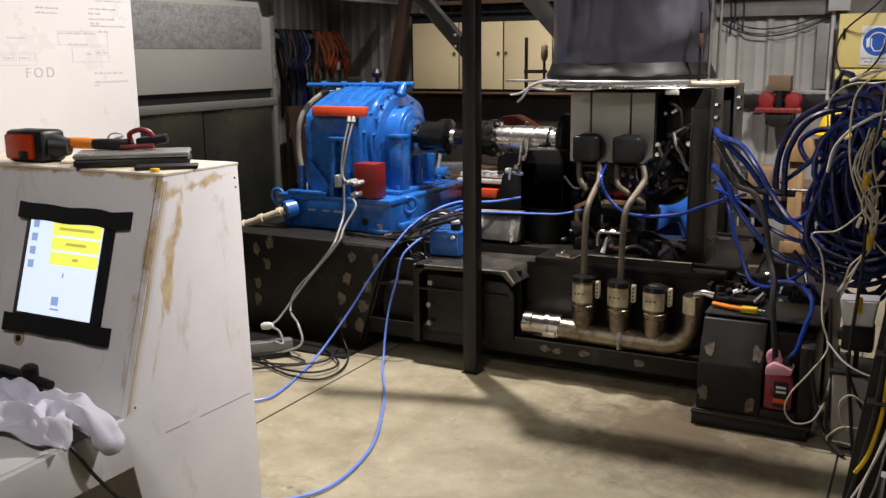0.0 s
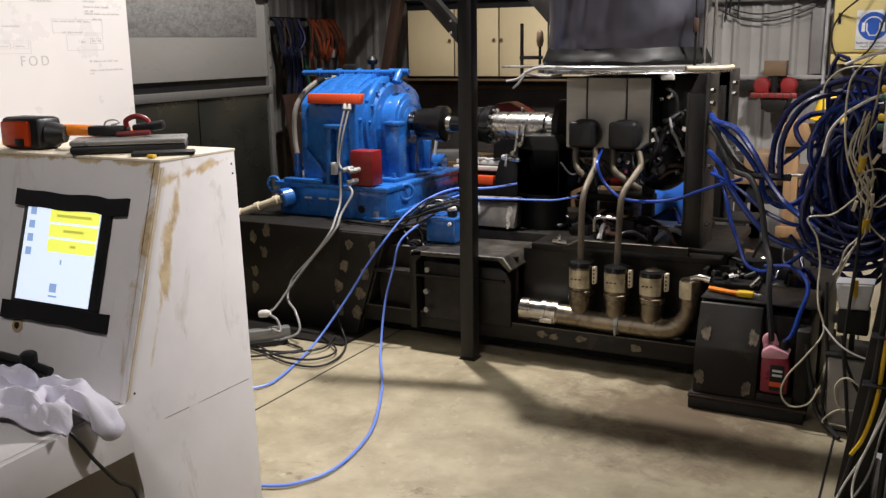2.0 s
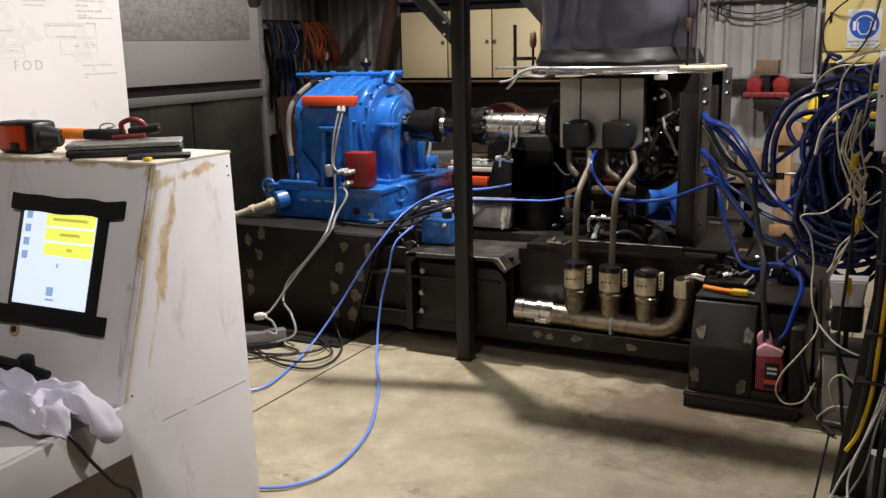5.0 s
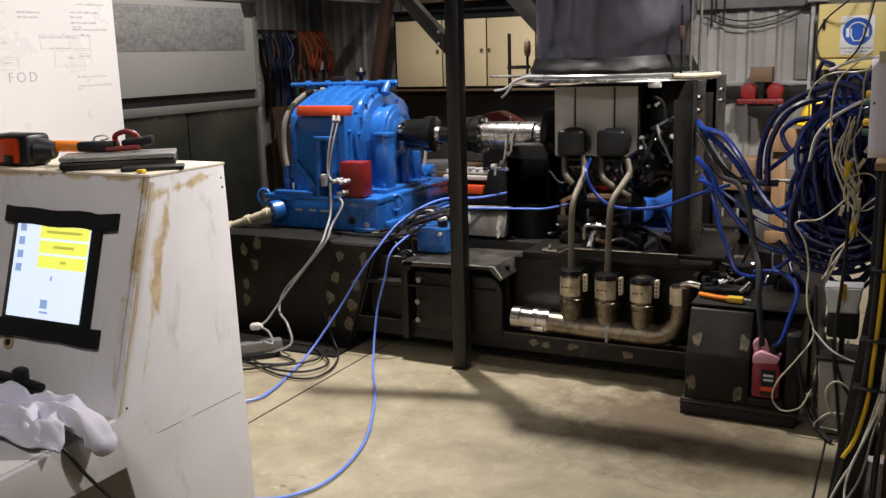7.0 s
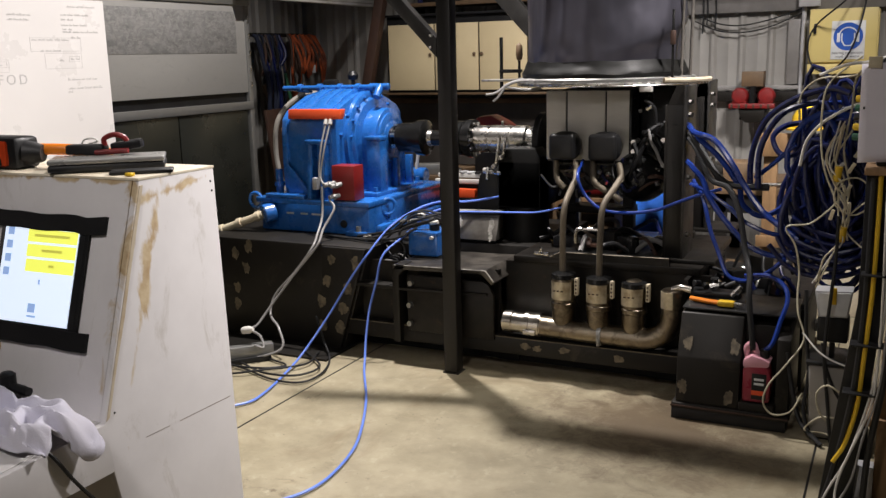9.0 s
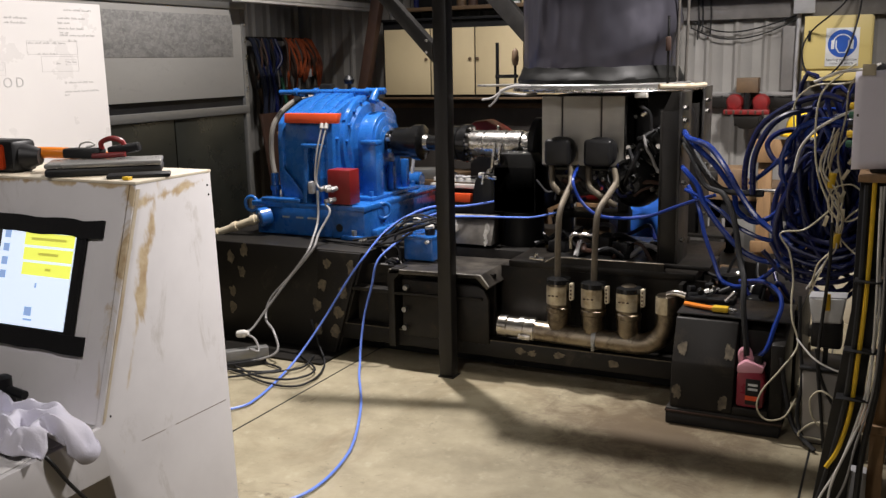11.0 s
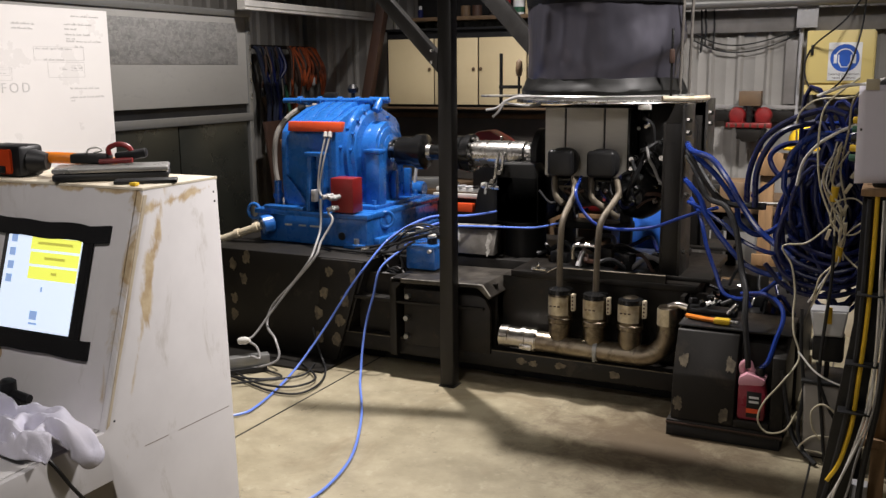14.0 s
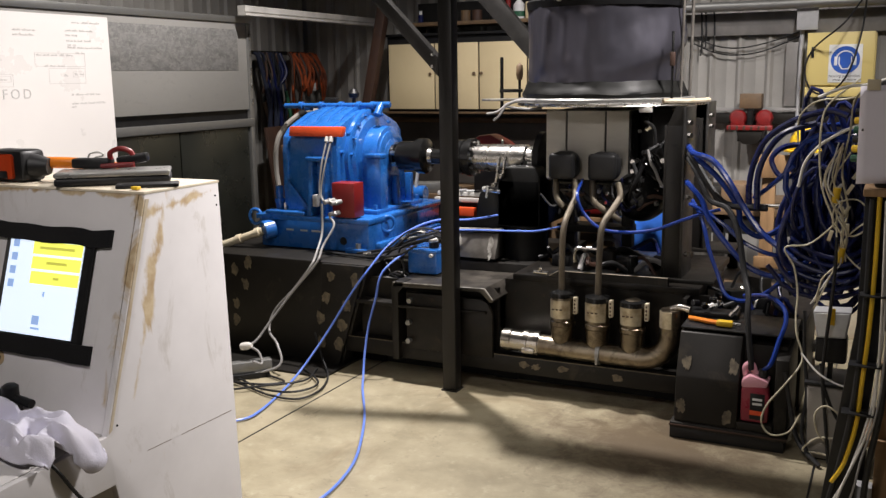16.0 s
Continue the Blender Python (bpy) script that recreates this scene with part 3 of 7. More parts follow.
    part("shaft", tube([(-2.15, 1.445, 0.86), (-1.95, 1.445, 0.86), (-1.80, 1.445, 0.845)], 0.011, 10), M_BLACK, t)
    part("head", lathe((-1.87, 1.445, 0.85), (-1.87, 1.445, 0.88), [(0, 0), (0, 0.02), (0.03, 0.02), (0.036, 0.012), (0.036, 0)], 16), M_BLACK, t)
    part("head", box(-2.35, -1.85, 1.43, 1.465, 0.785, 0.85, 0.008), M_BLACK, t)
    part("grip", tube([(-2.30, 1.30, 0.84), (-2.12, 1.33, 0.84)], 0.014, 10, 1), M_RED, t)
    cable("black_lead", [(-1.66, 1.31, 0.80), (-1.60, 1.32, 0.775), (-1.583, 1.36, 0.70), (-1.585, 1.42, 0.62), (-1.588, 1.48, 0.55), (-1.59, 1.50, 0.3), (-1.57, 1.5, 0.01)], 0.0045, M_RUBBER, "black lead hanging from the console desk")
    t = thing("cardboard_box", (-2.0, 1.3, 0), "brown cardboard box under the console desk", "box")
    part("carton", box(-2.35, -1.85, 1.05, 1.46, 0.0, 0.30, 0.004), M_DWOOD, t)


console_things()


# ---- whiteboard and enclosure on the west side ----
def whiteboard():
    t = thing("whiteboard", (-3.42, 2.2, 0), "large white marker board with faint grey handwriting", "whiteboard")
    b = part("board", box(-3.425, -3.40, 0.6, 3.358, 0.85, 1.893, 0.003), M_BOARD, t)
    for y in (0.9, 3.05):
        part("leg", box(-3.47, -3.43, y - 0.02, y + 0.02, 0.02, 1.8, 0.003), M_GALV, t)
        part("foot", box(-3.65, -3.25, y - 0.025, y + 0.025, 0, 0.035, 0.004), M_GALV, t)
    cu = bpy.data.curves.new("writing", "FONT")
    cu.body, cu.size, cu.extrude, cu.space_character = "FOD", 0.060, 0.0003, 1.45
    cu.materials.append(M_INK)
    tx = new("writing", cu)
    tx.parent = t
    tx.matrix_local = Matrix.Translation((0.0206, 2.738 - 2.2, 1.527)) @ Matrix(((0, 0, 1, 0), (1, 0, 0, 0), (0, 1, 0, 0), (0, 0, 0, 1)))
    rnd = random.Random(7)

    def scrawl(y0, y1, z):
        bm = bmesh.new()
        y = y0
        while y < y1:
            w = rnd.uniform(0.012, 0.045)
            zz = z
            k = y
            while k < min(y + w, y1):
                h = rnd.uniform(0.002, 0.009)
                box(-3.3999, -3.3997, k, k + 0.0035, zz - 0.002, zz + h, bm=bm)
                k += 0.007
            box(-3.3999, -3.39965, y, min(y + w, y1), zz, zz + 0.0022, bm=bm)
            y += w + rnd.uniform(0.006, 0.014)
        part("writing_line", bm, M_INK, t)
    for y0, y1, z in [(3.14, 3.30, 1.859), (3.10, 3.26, 1.822), (3.10, 3.165, 1.801), (3.10, 3.25, 1.777), (3.107, 3.16, 1.759), (3.105, 3.31, 1.747), (2.93, 3.13, 1.712), (3.15, 3.20, 1.722), (2.97, 3.08, 1.664),
                      (3.07, 3.10, 1.622), (3.135, 3.18, 1.627), (3.108, 3.275, 1.536), (3.104, 3.305, 1.496), (3.102, 3.13, 1.482), (2.817, 2.94, 1.816), (2.816, 2.925, 1.796), (2.668, 2.75, 1.689), (2.64, 2.69, 1.607), (2.725, 2.78, 1.607), (2.45, 2.58, 1.80), (2.40, 2.56, 1.69)]:
        scrawl(y0, y1, z)

    def frame_lines(y0, y1, z0, z1):
        bm = bmesh.new()
        for a, b_, c, d in ((y0, y1, z0, z0 + 0.0012), (y0, y1, z1, z1 + 0.0012), (y0, y0 + 0.0015, z0 + 0.0014, z1 - 0.0002), (y1 - 0.0015, y1, z0 + 0.0014, z1 - 0.0002)):
            box(-3.3999, -3.3997, a, b_, c, d, bm=bm)
        part("writing_box", bm, M_INK, t)
    frame_lines(2.92, 3.20, 1.664, 1.722)
    frame_lines(2.99, 3.197, 1.588, 1.655)
    frame_lines(2.55, 2.80, 1.578, 1.630)
    frame_lines(3.125, 3.185, 1.617, 1.640)
    frame_lines(2.632, 2.70, 1.598, 1.622)
    frame_lines(2.715, 2.79, 1.598, 1.622)


whiteboard()


def enclosure():
    t = thing("steel_enclosure", (-4.5, 4.5, 0), "tall grey steel enclosure with dusty upper panel, dark lower doors", "cabinet")
    x = -4.25
    part("upper_panel", box(x - 0.03, x, 2.0, 5.50, 1.385, 1.991, 0.002), M_GREYB, t)
    part("dusty_band", box(x - 0.028, x + 0.002, 2.0, 5.40, 1.66, 1.945, 0.002), M_SMUDGE, t, "darker smeared dust band")
    part("top_rail", box(x - 0.05, x + 0.01, 2.0, 5.56, 1.992, 2.035, 0.004), M_GALV, t)
    part("gap_strip", box(x - 0.06, x - 0.02, 2.0, 5.50, 1.30, 1.385), M_BLACK, t, "black recess")
    part("mid_rail", box(x - 0.05, x + 0.012, 2.0, 5.54, 1.262, 1.318, 0.004), M_GALV, t)
    for y0, y1 in ((2.0, 3.6), (3.61, 4.75), (4.76, 5.48)):
        part("lower_door", box(x - 0.03, x - 0.004, y0, y1, 0.12, 1.258, 0.003), M_DGLASS, t, "dark glazed door")
    part("corner_post", box(x - 0.05, x + 0.008, 5.50, 5.545, 0, 1.992, 0.004), M_GALV, t)
    part("side_sheet", box(-4.86, x - 0.052, 5.52, 5.54, 0, 2.0), M_GALV, t)
    part("top_sheet", box(-4.86, x - 0.052, 2.0, 5.54, 2.0, 2.02), M_GALV, t)
    part("plinth", box(-4.8, x - 0.02, 2.0, 5.5, 0, 0.118), M_BLACK, t)
    for z in (1.44, 1.55, 1.66, 1.78, 1.90):
        part("hinge_pin", cyl((x + 0.014, 5.525, z - 0.02), (x + 0.014, 5.525, z + 0.02), 0.006, 10), M_CHROME, t)


enclosure()
solo("cable_tray", prism([(-4.2, 2.038), (-4.132, 2.038), (-4.132, 2.05), (-4.142, 2.052), (-4.142, 2.06), (-4.135, 2.064), (-4.135, 2.10), (-4.145, 2.105), (-4.2, 2.105)], "y", 5.36, 7.16), M_WHITEC, (-4.17, 5.36, 2.04), "white metal cable tray resting on the enclosure", "tray")


# ---- the long steel bed ----
def bed():
    t = thing("machine_bed", (-2.0, 4.9, 0), "welded dark steel machine bed with ground weld patches", "machine bed")
    part("end_block", prism([(-3.75, 0.012), (-2.72, 0.012), (-2.53, 0.595), (-3.75, 0.595)], "y", 4.24, 5.6, 0.008), M_STEEL, t)
    part("foot_plate", box(-3.7, -2.70, 4.02, 5.6, 0, 0.012), M_STEEL, t)
    part("gusset", prism([(-2.86, 0.013), (-2.73, 0.013), (-2.545, 0.59), (-2.82, 0.59)], "y", 4.215, 4.238, 0.004), M_STEEL, t)
    for i, (x, z) in enumerate([(-3.34, 0.55), (-3.37, 0.42), (-3.44, 0.30), (-3.45, 0.20), (-2.76, 0.52), (-2.61, 0.51), (-2.80, 0.40), (-2.66, 0.36), (-2.84, 0.28), (-2.70, 0.25), (-2.72, 0.14), (-2.84, 0.14), (-3.44, 0.50)]):
        part("weld_patch", prism(ragged(x, z, 0.026, 0.034, i, 30), "y", (4.2125 if -2.87 < x < -2.6 else 4.2375) - 0.0003 * i * 0.3, 4.2145 if -2.87 < x < -2.6 else 4.2395), M_SPOT, t, "bare ground patch" if i == 0 else "")
    for y in (4.24, 5.5):
        part("rail", box(-2.73, -0.86, y, y + 0.11, 0.098, 0.188, 0.006), M_STEEL, t)
    for i, (x, z) in enumerate([(-1.57, 0.145), (-1.43, 0.15), (-1.63, 0.148), (-1.15, 0.14)]):
        part("weld_patch", prism(ragged(x, z, 0.028, 0.016, 60 + i, 30), "y", 4.2375, 4.2395), M_SPOT, t)
    for x in (-2.6, -1.8, -0.95):
        part("foot", box(x - 0.06, x + 0.06, 4.42, 5.6, 0, 0.098), M_JET, t)
    # added black plates stop light leaking below the bed and keep it dark
    part("light_blocker", box(-2.72, -0.87, 4.352, 4.43, 0.168, 0.182), M_JET, t)
    part("shade_plate", box(-2.72, -0.87, 4.432, 4.447, 0.0, 0.19), M_JET, t)
    part("mid_panel", box(-2.62, -1.80, 4.30, 4.33, 0.165, 0.52), M_GRIME, t)
    part("ledge", box(-2.62, -2.36, 4.22, 4.42, 0.385, 0.405, 0.003), M_STEEL, t)
    part("bracket", prism([(-2.375, 0.10), (-2.335, 0.10), (-2.335, 0.47), (-2.30, 0.505), (-2.30, 0.53), (-2.35, 0.53), (-2.375, 0.50)], "y", 4.20, 4.30, 0.004), M_STEEL, t)
    part("top_plate", prism([(-2.37, 0.50), (-1.86, 0.515), (-1.80, 0.46), (-1.785, 0.475), (-1.835, 0.535), (-2.37, 0.525)], "y", 4.20, 4.62, 0.004), M_SCUFF, t, "worn bright-edged top plate")
    part("cheek_plate", prism([(-2.3, 0.165), (-1.80, 0.165), (-1.80, 0.40), (-1.825, 0.45), (-1.86, 0.47), (-2.3, 0.47)], "y", 4.225, 4.245, 0.004), M_GRIME, t)
    part("cheek_ledge", prism([(-2.335, 0.39), (-1.83, 0.40), (-1.83, 0.412), (-2.335, 0.402)], "y", 4.20, 4.224), M_STEEL, t)
    for x, z in ((-2.27, 0.43), (-2.28, 0.31), (-2.28, 0.21)):
        part("bolt", hexbolt((x, 4.225, z), (x, 4.20, z), 0.016), M_GALV, t)
    part("back_plate", box(-1.80, -0.75, 4.40, 4.42, 0.165, 0.55), M_GRIME, t)
    part("deck", box(-1.75, -0.80, 4.38, 5.25, 0.55, 0.585, 0.004), M_GRIME, t, "oily black deck plate")
    part("deck_edge", prism([(-1.56, 0.585), (-1.50, 0.62), (-0.95, 0.625), (-0.95, 0.585)], "y", 4.38, 4.41), M_STEEL, t)
    # bright strips carry both rubbed metal and the highlights along these edges
    part("worn_highlight", tube([(-1.86, 4.205, 0.533), (-1.832, 4.203, 0.532), (-1.79, 4.203, 0.478)], 0.004, 6, 1), M_WELD, t, "rubbed edge strip, its highlight put into the bright colour")
    part("worn_highlight", tube([(-2.36, 4.203, 0.524), (-1.86, 4.203, 0.533)], 0.003, 6, 1), M_WELD, t)
    part("worn_highlight", tube([(-1.55, 4.381, 0.59), (-1.50, 4.381, 0.618), (-0.95, 4.381, 0.624)], 0.003, 6, 1), M_SPOT, t)
    part("worn_highlight", tube([(-2.72, 4.241, 0.186), (-0.87, 4.241, 0.186)], 0.0028, 6, 1), M_SPOT, t)
    part("end_plate", box(-0.86, -0.84, 4.3, 5.25, 0.0, 0.55), M_STEEL, t)
    part("cross_wall", box(-2.5, -0.86, 5.58, 5.6, 0.0, 0.30), M_STEEL, t)
    part("pad", box(-2.55, -1.7, 4.64, 5.5, 0.40, 0.58, 0.006), M_STEEL, t)


bed()


def deck_clutter():
    rnd = random.Random(13)
    t = thing("sump_hoses", (-1.3, 4.8, 0.586), "tangle of black hoses and fittings on the bed deck", "hoses")
    for i in range(18):
        x, y = rnd.uniform(-1.62, -1.0), rnd.uniform(4.5, 5.15)
        dx, dy = rnd.uniform(-0.2, 0.2), rnd.uniform(-0.1, 0.1)
        part("hose", tube([(x, y, 0.60), (x + dx * 0.5, y + dy, 0.62 + rnd.uniform(0, 0.06)), (x + dx, y + dy * 1.5, 0.60 + rnd.uniform(0, 0.08)), (x + dx * 1.4, y, 0.605)], rnd.uniform(0.008, 0.016), 8), (M_RUBBER, M_BLACK, M_BLACK, M_BROWN, M_HOSED, M_GREYC)[i % 6], t)
    for i in range(9):
        x, y = rnd.uniform(-1.6, -0.95), rnd.uniform(4.6, 5.15)
        part("block", box(-0.05, 0.05, -0.03, 0.03, 0, rnd.uniform(0.03, 0.11), 0.006, m=pose(x, y, 0.586, 0, 0, rnd.uniform(-40, 40))), (M_DARKM, M_BLACK, M_STEEL)[i % 3], t)
    part("oil_mat", box(-1.56, -1.02, 4.44, 4.62, 0.586, 0.594, 0.003), M_JET, t)
    t = thing("oil_can", (-1.62, 5.5, 0.3), "brown box and amber bottle behind the engine", "box")
    part("box", box(-1.95, -1.55, 5.55, 5.75, 0.0, 0.80, 0.006), M_DWOOD, t)
    part("flap", box(-1.93, -1.60, 5.53, 5.549, 0.62, 0.72, 0.004), M_WOOD, t)
    part("red_tag", box(-1.80, -1.62, 5.535, 5.549, 0.74, 0.79, 0.004), M_RED, t)


deck_clutter()


# ---- blue water-brake machine ----
def scaled(pts, k, cy=5.0, cz=1.0):
    return [(cy + (y - cy) * k, cz + (z - cz) * k if z > 0.85 else z) for y, z in pts]


def dyno():
    t = thing("blue_dynamometer", (-3.08, 5.0, 0.595), "blue painted cast dynamometer on a heavy blue base", "dynamometer")
    part("base", box(-3.46, -2.70, 4.53, 5.46, 0.597, 0.775, 0.012), M_BLUE, t)
    part("base_flange", box(-3.48, -2.685, 4.51, 5.48, 0.765, 0.797, 0.006), M_BLUE, t)
    part("base_step", box(-2.76, -2.66, 4.60, 5.4, 0.598, 0.65, 0.01), M_BLUE, t)
    half = [(4.60, 0.797), (4.585, 0.95), (4.587, 1.16), (4.60, 1.25), (4.65, 1.298), (4.74, 1.335), (4.86, 1.378), (5.0, 1.398)]
    prof = half + [(10.0 - y, z) for y, z in half[-2::-1]]
    part("housing", prism(prof, "x", -3.28, -2.96, 0.01), M_BLUE, t)
    for x0, x1, k in ((-3.31, -3.27, 1.03), (-2.995, -2.955, 1.03)):
        part("end_ring", prism(scaled(prof, k), "x", x0, x1, 0.008), M_BLUE, t)
    part("end_cover", lathe((-2.957, 5.0, 1.11), (-2.90, 5.0, 1.11), [(0, 0), (0, 0.298), (0.028, 0.300), (0.034, 0.288), (0.034, 0.262), (0.052, 0.25), (0.056, 0.235), (0.056, 0)], 64), M_BLUE, t)
    for i in range(9):
        a = radians(8 + i * 20.5)
        p = Vector((-2.925, 5.0 - 0.276 * math.cos(a), 1.11 + 0.276 * math.sin(a)))
        part("cover_bolt", hexbolt(p, p + Vector((0.02, 0, 0)), 0.011), M_BLUE, t)
    part("ring_groove", prism(scaled(prof, 1.02), "x", -3.03, -3.015, 0.003), M_BLUE, t)
    for i in range(7):
        a = radians(25 + i * 22)
        p = Vector((-2.955, 5.0 - 0.365 * math.cos(a), 1.02 + 0.345 * math.sin(a)))
        part("flange_bolt", hexbolt(p, p + Vector((0.022, 0, 0)), 0.013), M_BLUE, t)
    part("hub", lathe((-2.95, 5.0, 1.125), (-2.75, 5.0, 1.125), [(0, 0), (0, 0.10), (0.16, 0.10), (0.17, 0.06), (0.20, 0.055), (0.20, 0)], 40), M_BLUE, t)
    part("bearing_arch", prism([(4.82, 0.80)] + arc(5.0, 1.125, 0.18, 180, 0, 24) + [(5.18, 0.80)], "x", -2.93, -2.805, 0.008), M_BLUE, t)
    part("arch_ring", lathe((-2.815, 5.0, 1.125), (-2.785, 5.0, 1.125), [(0, 0), (0, 0.15), (0.018, 0.15), (0.022, 0.14), (0.022, 0.07), (0.03, 0.065), (0.03, 0)], 40), M_BLUE, t)
    part("pedestal_cap", box(-2.845, -2.735, 4.75, 4.84, 1.125, 1.15, 0.004), M_BLUE, t)
    part("pedestal_post", box(-2.838, -2.742, 4.76, 4.84, 0.822, 1.124, 0.006), M_BLUE, t)
    part("pedestal_foot", box(-2.95, -2.74, 4.70, 5.3, 0.797, 0.822, 0.005), M_BLUE, t)
    for y in (4.80, 5.02, 5.2):
        part("pedestal_rib", box(-2.81, -2.765, y - 0.018, y + 0.018, 0.82, 1.0 if y > 4.9 else 1.08, 0.006), M_BLUE, t)
    for y in (4.74, 5.27):
        part("foot_bolt", hexbolt((-2.77, y, 0.822), (-2.77, y, 0.85), 0.016), M_BLUE, t)
    # top cover with four raised pads
    part("top_cover", prism([(4.70, 1.30), (4.80, 1.365), (4.93, 1.41), (5.07, 1.41), (5.2, 1.365), (5.3, 1.30), (5.3, 1.25), (4.7, 1.25)], "x", -3.24, -3.01, 0.005), M_BLUE, t)
    for x0 in (-3.25, -3.165, -3.08):
        part("cover_pad", prism([(4.715, 1.318), (4.80, 1.374), (4.93, 1.419), (4.99, 1.423), (4.99, 1.40), (4.80, 1.35)], "x", x0, x0 + 0.068, 0.004), M_BLUE, t)
    part("manifold_pipe", cyl((-3.58, 5.0, 1.425), (-2.92, 5.0, 1.428), 0.017, 16, 0.004), M_BLUE, t)
    part("manifold_pipe", cyl((-2.94, 5.0, 1.43), (-2.80, 5.0, 1.432), 0.020, 16, 0.005), M_BLUE, t)
    for x in (-3.45, -3.3, -3.15, -3.02, -2.92):
        part("pipe_collar", cyl((x - 0.014, 5.0, 1.426), (x + 0.014, 5.0, 1.426), 0.027, 14), M_BLUE, t)
    for x in (-3.40, -3.26, -3.12, -2.99):
        part("manifold_boss", box(x - 0.022, x + 0.022, 4.985, 5.03, 1.395, 1.425, 0.006), M_BLUE, t)
    for x in (-3.235, -3.14, -3.03):
        part("cover_bolt", hexbolt((x, 4.955, 1.405), (x, 4.95, 1.435), 0.012), M_BLUE, t)
    part("elbow", tube([(-2.86, 5.0, 1.43), (-2.86, 4.97, 1.405), (-2.86, 4.94, 1.37)], 0.024, 12), M_BLUE, t)
    part("lifting_knob", lathe((-3.13, 5.12, 1.40), (-3.13, 5.12, 1.53), [(0, 0), (0, 0.012), (0.07, 0.012), (0.075, 0.03), (0.1, 0.036), (0.125, 0.02), (0.13, 0)], 16), M_BLACK, t, "black knob")
    part("lifting_lug", box(-3.33, -3.24, 5.08, 5.14, 1.41, 1.475, 0.01), M_BLACK, t)
    # front face ribs and box bracket
    for x in (-3.085, -2.995):
        part("front_rib", prism([(4.50, 0.80), (4.60, 0.80), (4.62, 1.14), (4.54, 1.14)], "x", x - 0.014, x + 0.014, 0.004), M_BLUE, t)
    part("front_rib", box(-3.11, -2.97, 4.52, 4.60, 1.12, 1.145, 0.005), M_BLUE, t)
    part("web", prism([(-3.27, 0.797), (-3.12, 0.797), (-3.12, 0.83), (-3.22, 0.95), (-3.27, 1.0)], "y", 4.56, 4.58, 0.003), M_BLUE, t)
    part("terminal", box(-3.045, -3.012, 4.48, 4.56, 0.86, 0.93, 0.005), M_GREYP, t, "small grey terminal box")
    part("ledge_strip", box(-3.40, -3.12, 4.50, 4.56, 0.797, 0.822, 0.005), M_BLUE, t)
    part("stub_pipe", cyl((-3.36, 4.60, 0.797), (-3.36, 4.60, 0.96), 0.024, 14), M_BLUE, t)
    part("pipe_collar", cyl((-3.36, 4.60, 0.855), (-3.36, 4.60, 0.885), 0.032, 14), M_BLUE, t)
    part("orange_guard", prism([(4.565, 1.262), (4.60, 1.262), (4.615, 1.29), (4.625, 1.318), (4.575, 1.318)], "x", -3.25, -2.885, 0.003), M_ORANGE, t, "orange-red guard bar")
    rb = part("red_box", box(-2.915, -2.765, 4.49, 4.60, 0.805, 1.005, 0.006), M_RED, t, "square red junction box")
    for x, z in ((-2.895, 0.905), (-2.85, 0.90), (-2.865, 0.835)):
        part("fitting", cyl((x, 4.49, z), (x - 0.035, 4.43, z - 0.008), 0.014, 10), M_GREYC, rb)
        part("collar", cyl((x - 0.012, 4.468, z - 0.003), (x - 0.022, 4.452, z - 0.005), 0.019, 6), M_GALV, rb)
    for x, y, ang in ((-3.51, 4.55, 0), (-2.68, 4.72, 90)):
        pts = [(0.045 * math.cos(a), 0, 0.045 * math.sin(a)) for a in [2 * math.pi * k / 20 for k in range(20)]]
        m = pose(x, y, 0.745 if ang else 0.77, 0, 0, ang * 0.6)
        part("lifting_eye", tube([m @ Vector(p) for p in pts], 0.011, 10, 1, closed=True), M_BLUE, t)
    part("oil_hole", lathe((-2.87, 4.528, 0.66), (-2.87, 4.52, 0.66), [(0, 0), (0, 0.024), (0.004, 0.022), (0.004, 0)], 18), M_BLACK, t)
    for i, (x, w) in enumerate(((-3.27, 0.05), (-3.17, 0.05), (-3.09, 0.07))):
        part("cast_mark", box(x, x + w, 4.526, 4.5305, 0.702, 0.712), M_WHITEC, t)
    part("base_lug", box(-2.84, -2.70, 4.49, 4.54, 0.598, 0.625, 0.005), M_BLUE, t)
    part("hold_down_bolt", hexbolt((-2.76, 4.51, 0.625), (-2.76, 4.51, 0.655), 0.018), M_GALV, t)
    part("inlet_flange", cyl((-3.36, 4.53, 0.71), (-3.40, 4.47, 0.70), 0.058, 20, 0.005), M_BLUE, t)
    part("inlet_pipe", cyl((-3.40, 4.47, 0.70), (-3.72, 4.42, 0.585), 0.024, 14), M_LABEL, t, "cream inlet hose")
    for k in (0.0, 0.45, 0.9):
        p = Vector((-3.42 - 0.28 * k, 4.467 - 0.045 * k, 0.693 - 0.1 * k))
        part("hose_collar", cyl(p, p + Vector((-0.03, -0.005, -0.011)), 0.031, 14), M_LABEL, t)
    for dx in (0.0, 0.03):
        part("sense_tube", tube([(-2.985 + dx, 4.575, 1.262), (-2.985 + dx * 0.8, 4.50, 1.10), (-2.985 + dx * 0.3, 4.47, 0.95), (-2.95, 4.455, 0.90)], 0.0055, 8), M_GREYC, t, "grey sense tube")
        part("tube_nut", cyl((-2.985 + dx, 4.574, 1.262), (-2.985 + dx, 4.562, 1.232), 0.013, 8), M_WHITEC, t)


dyno()


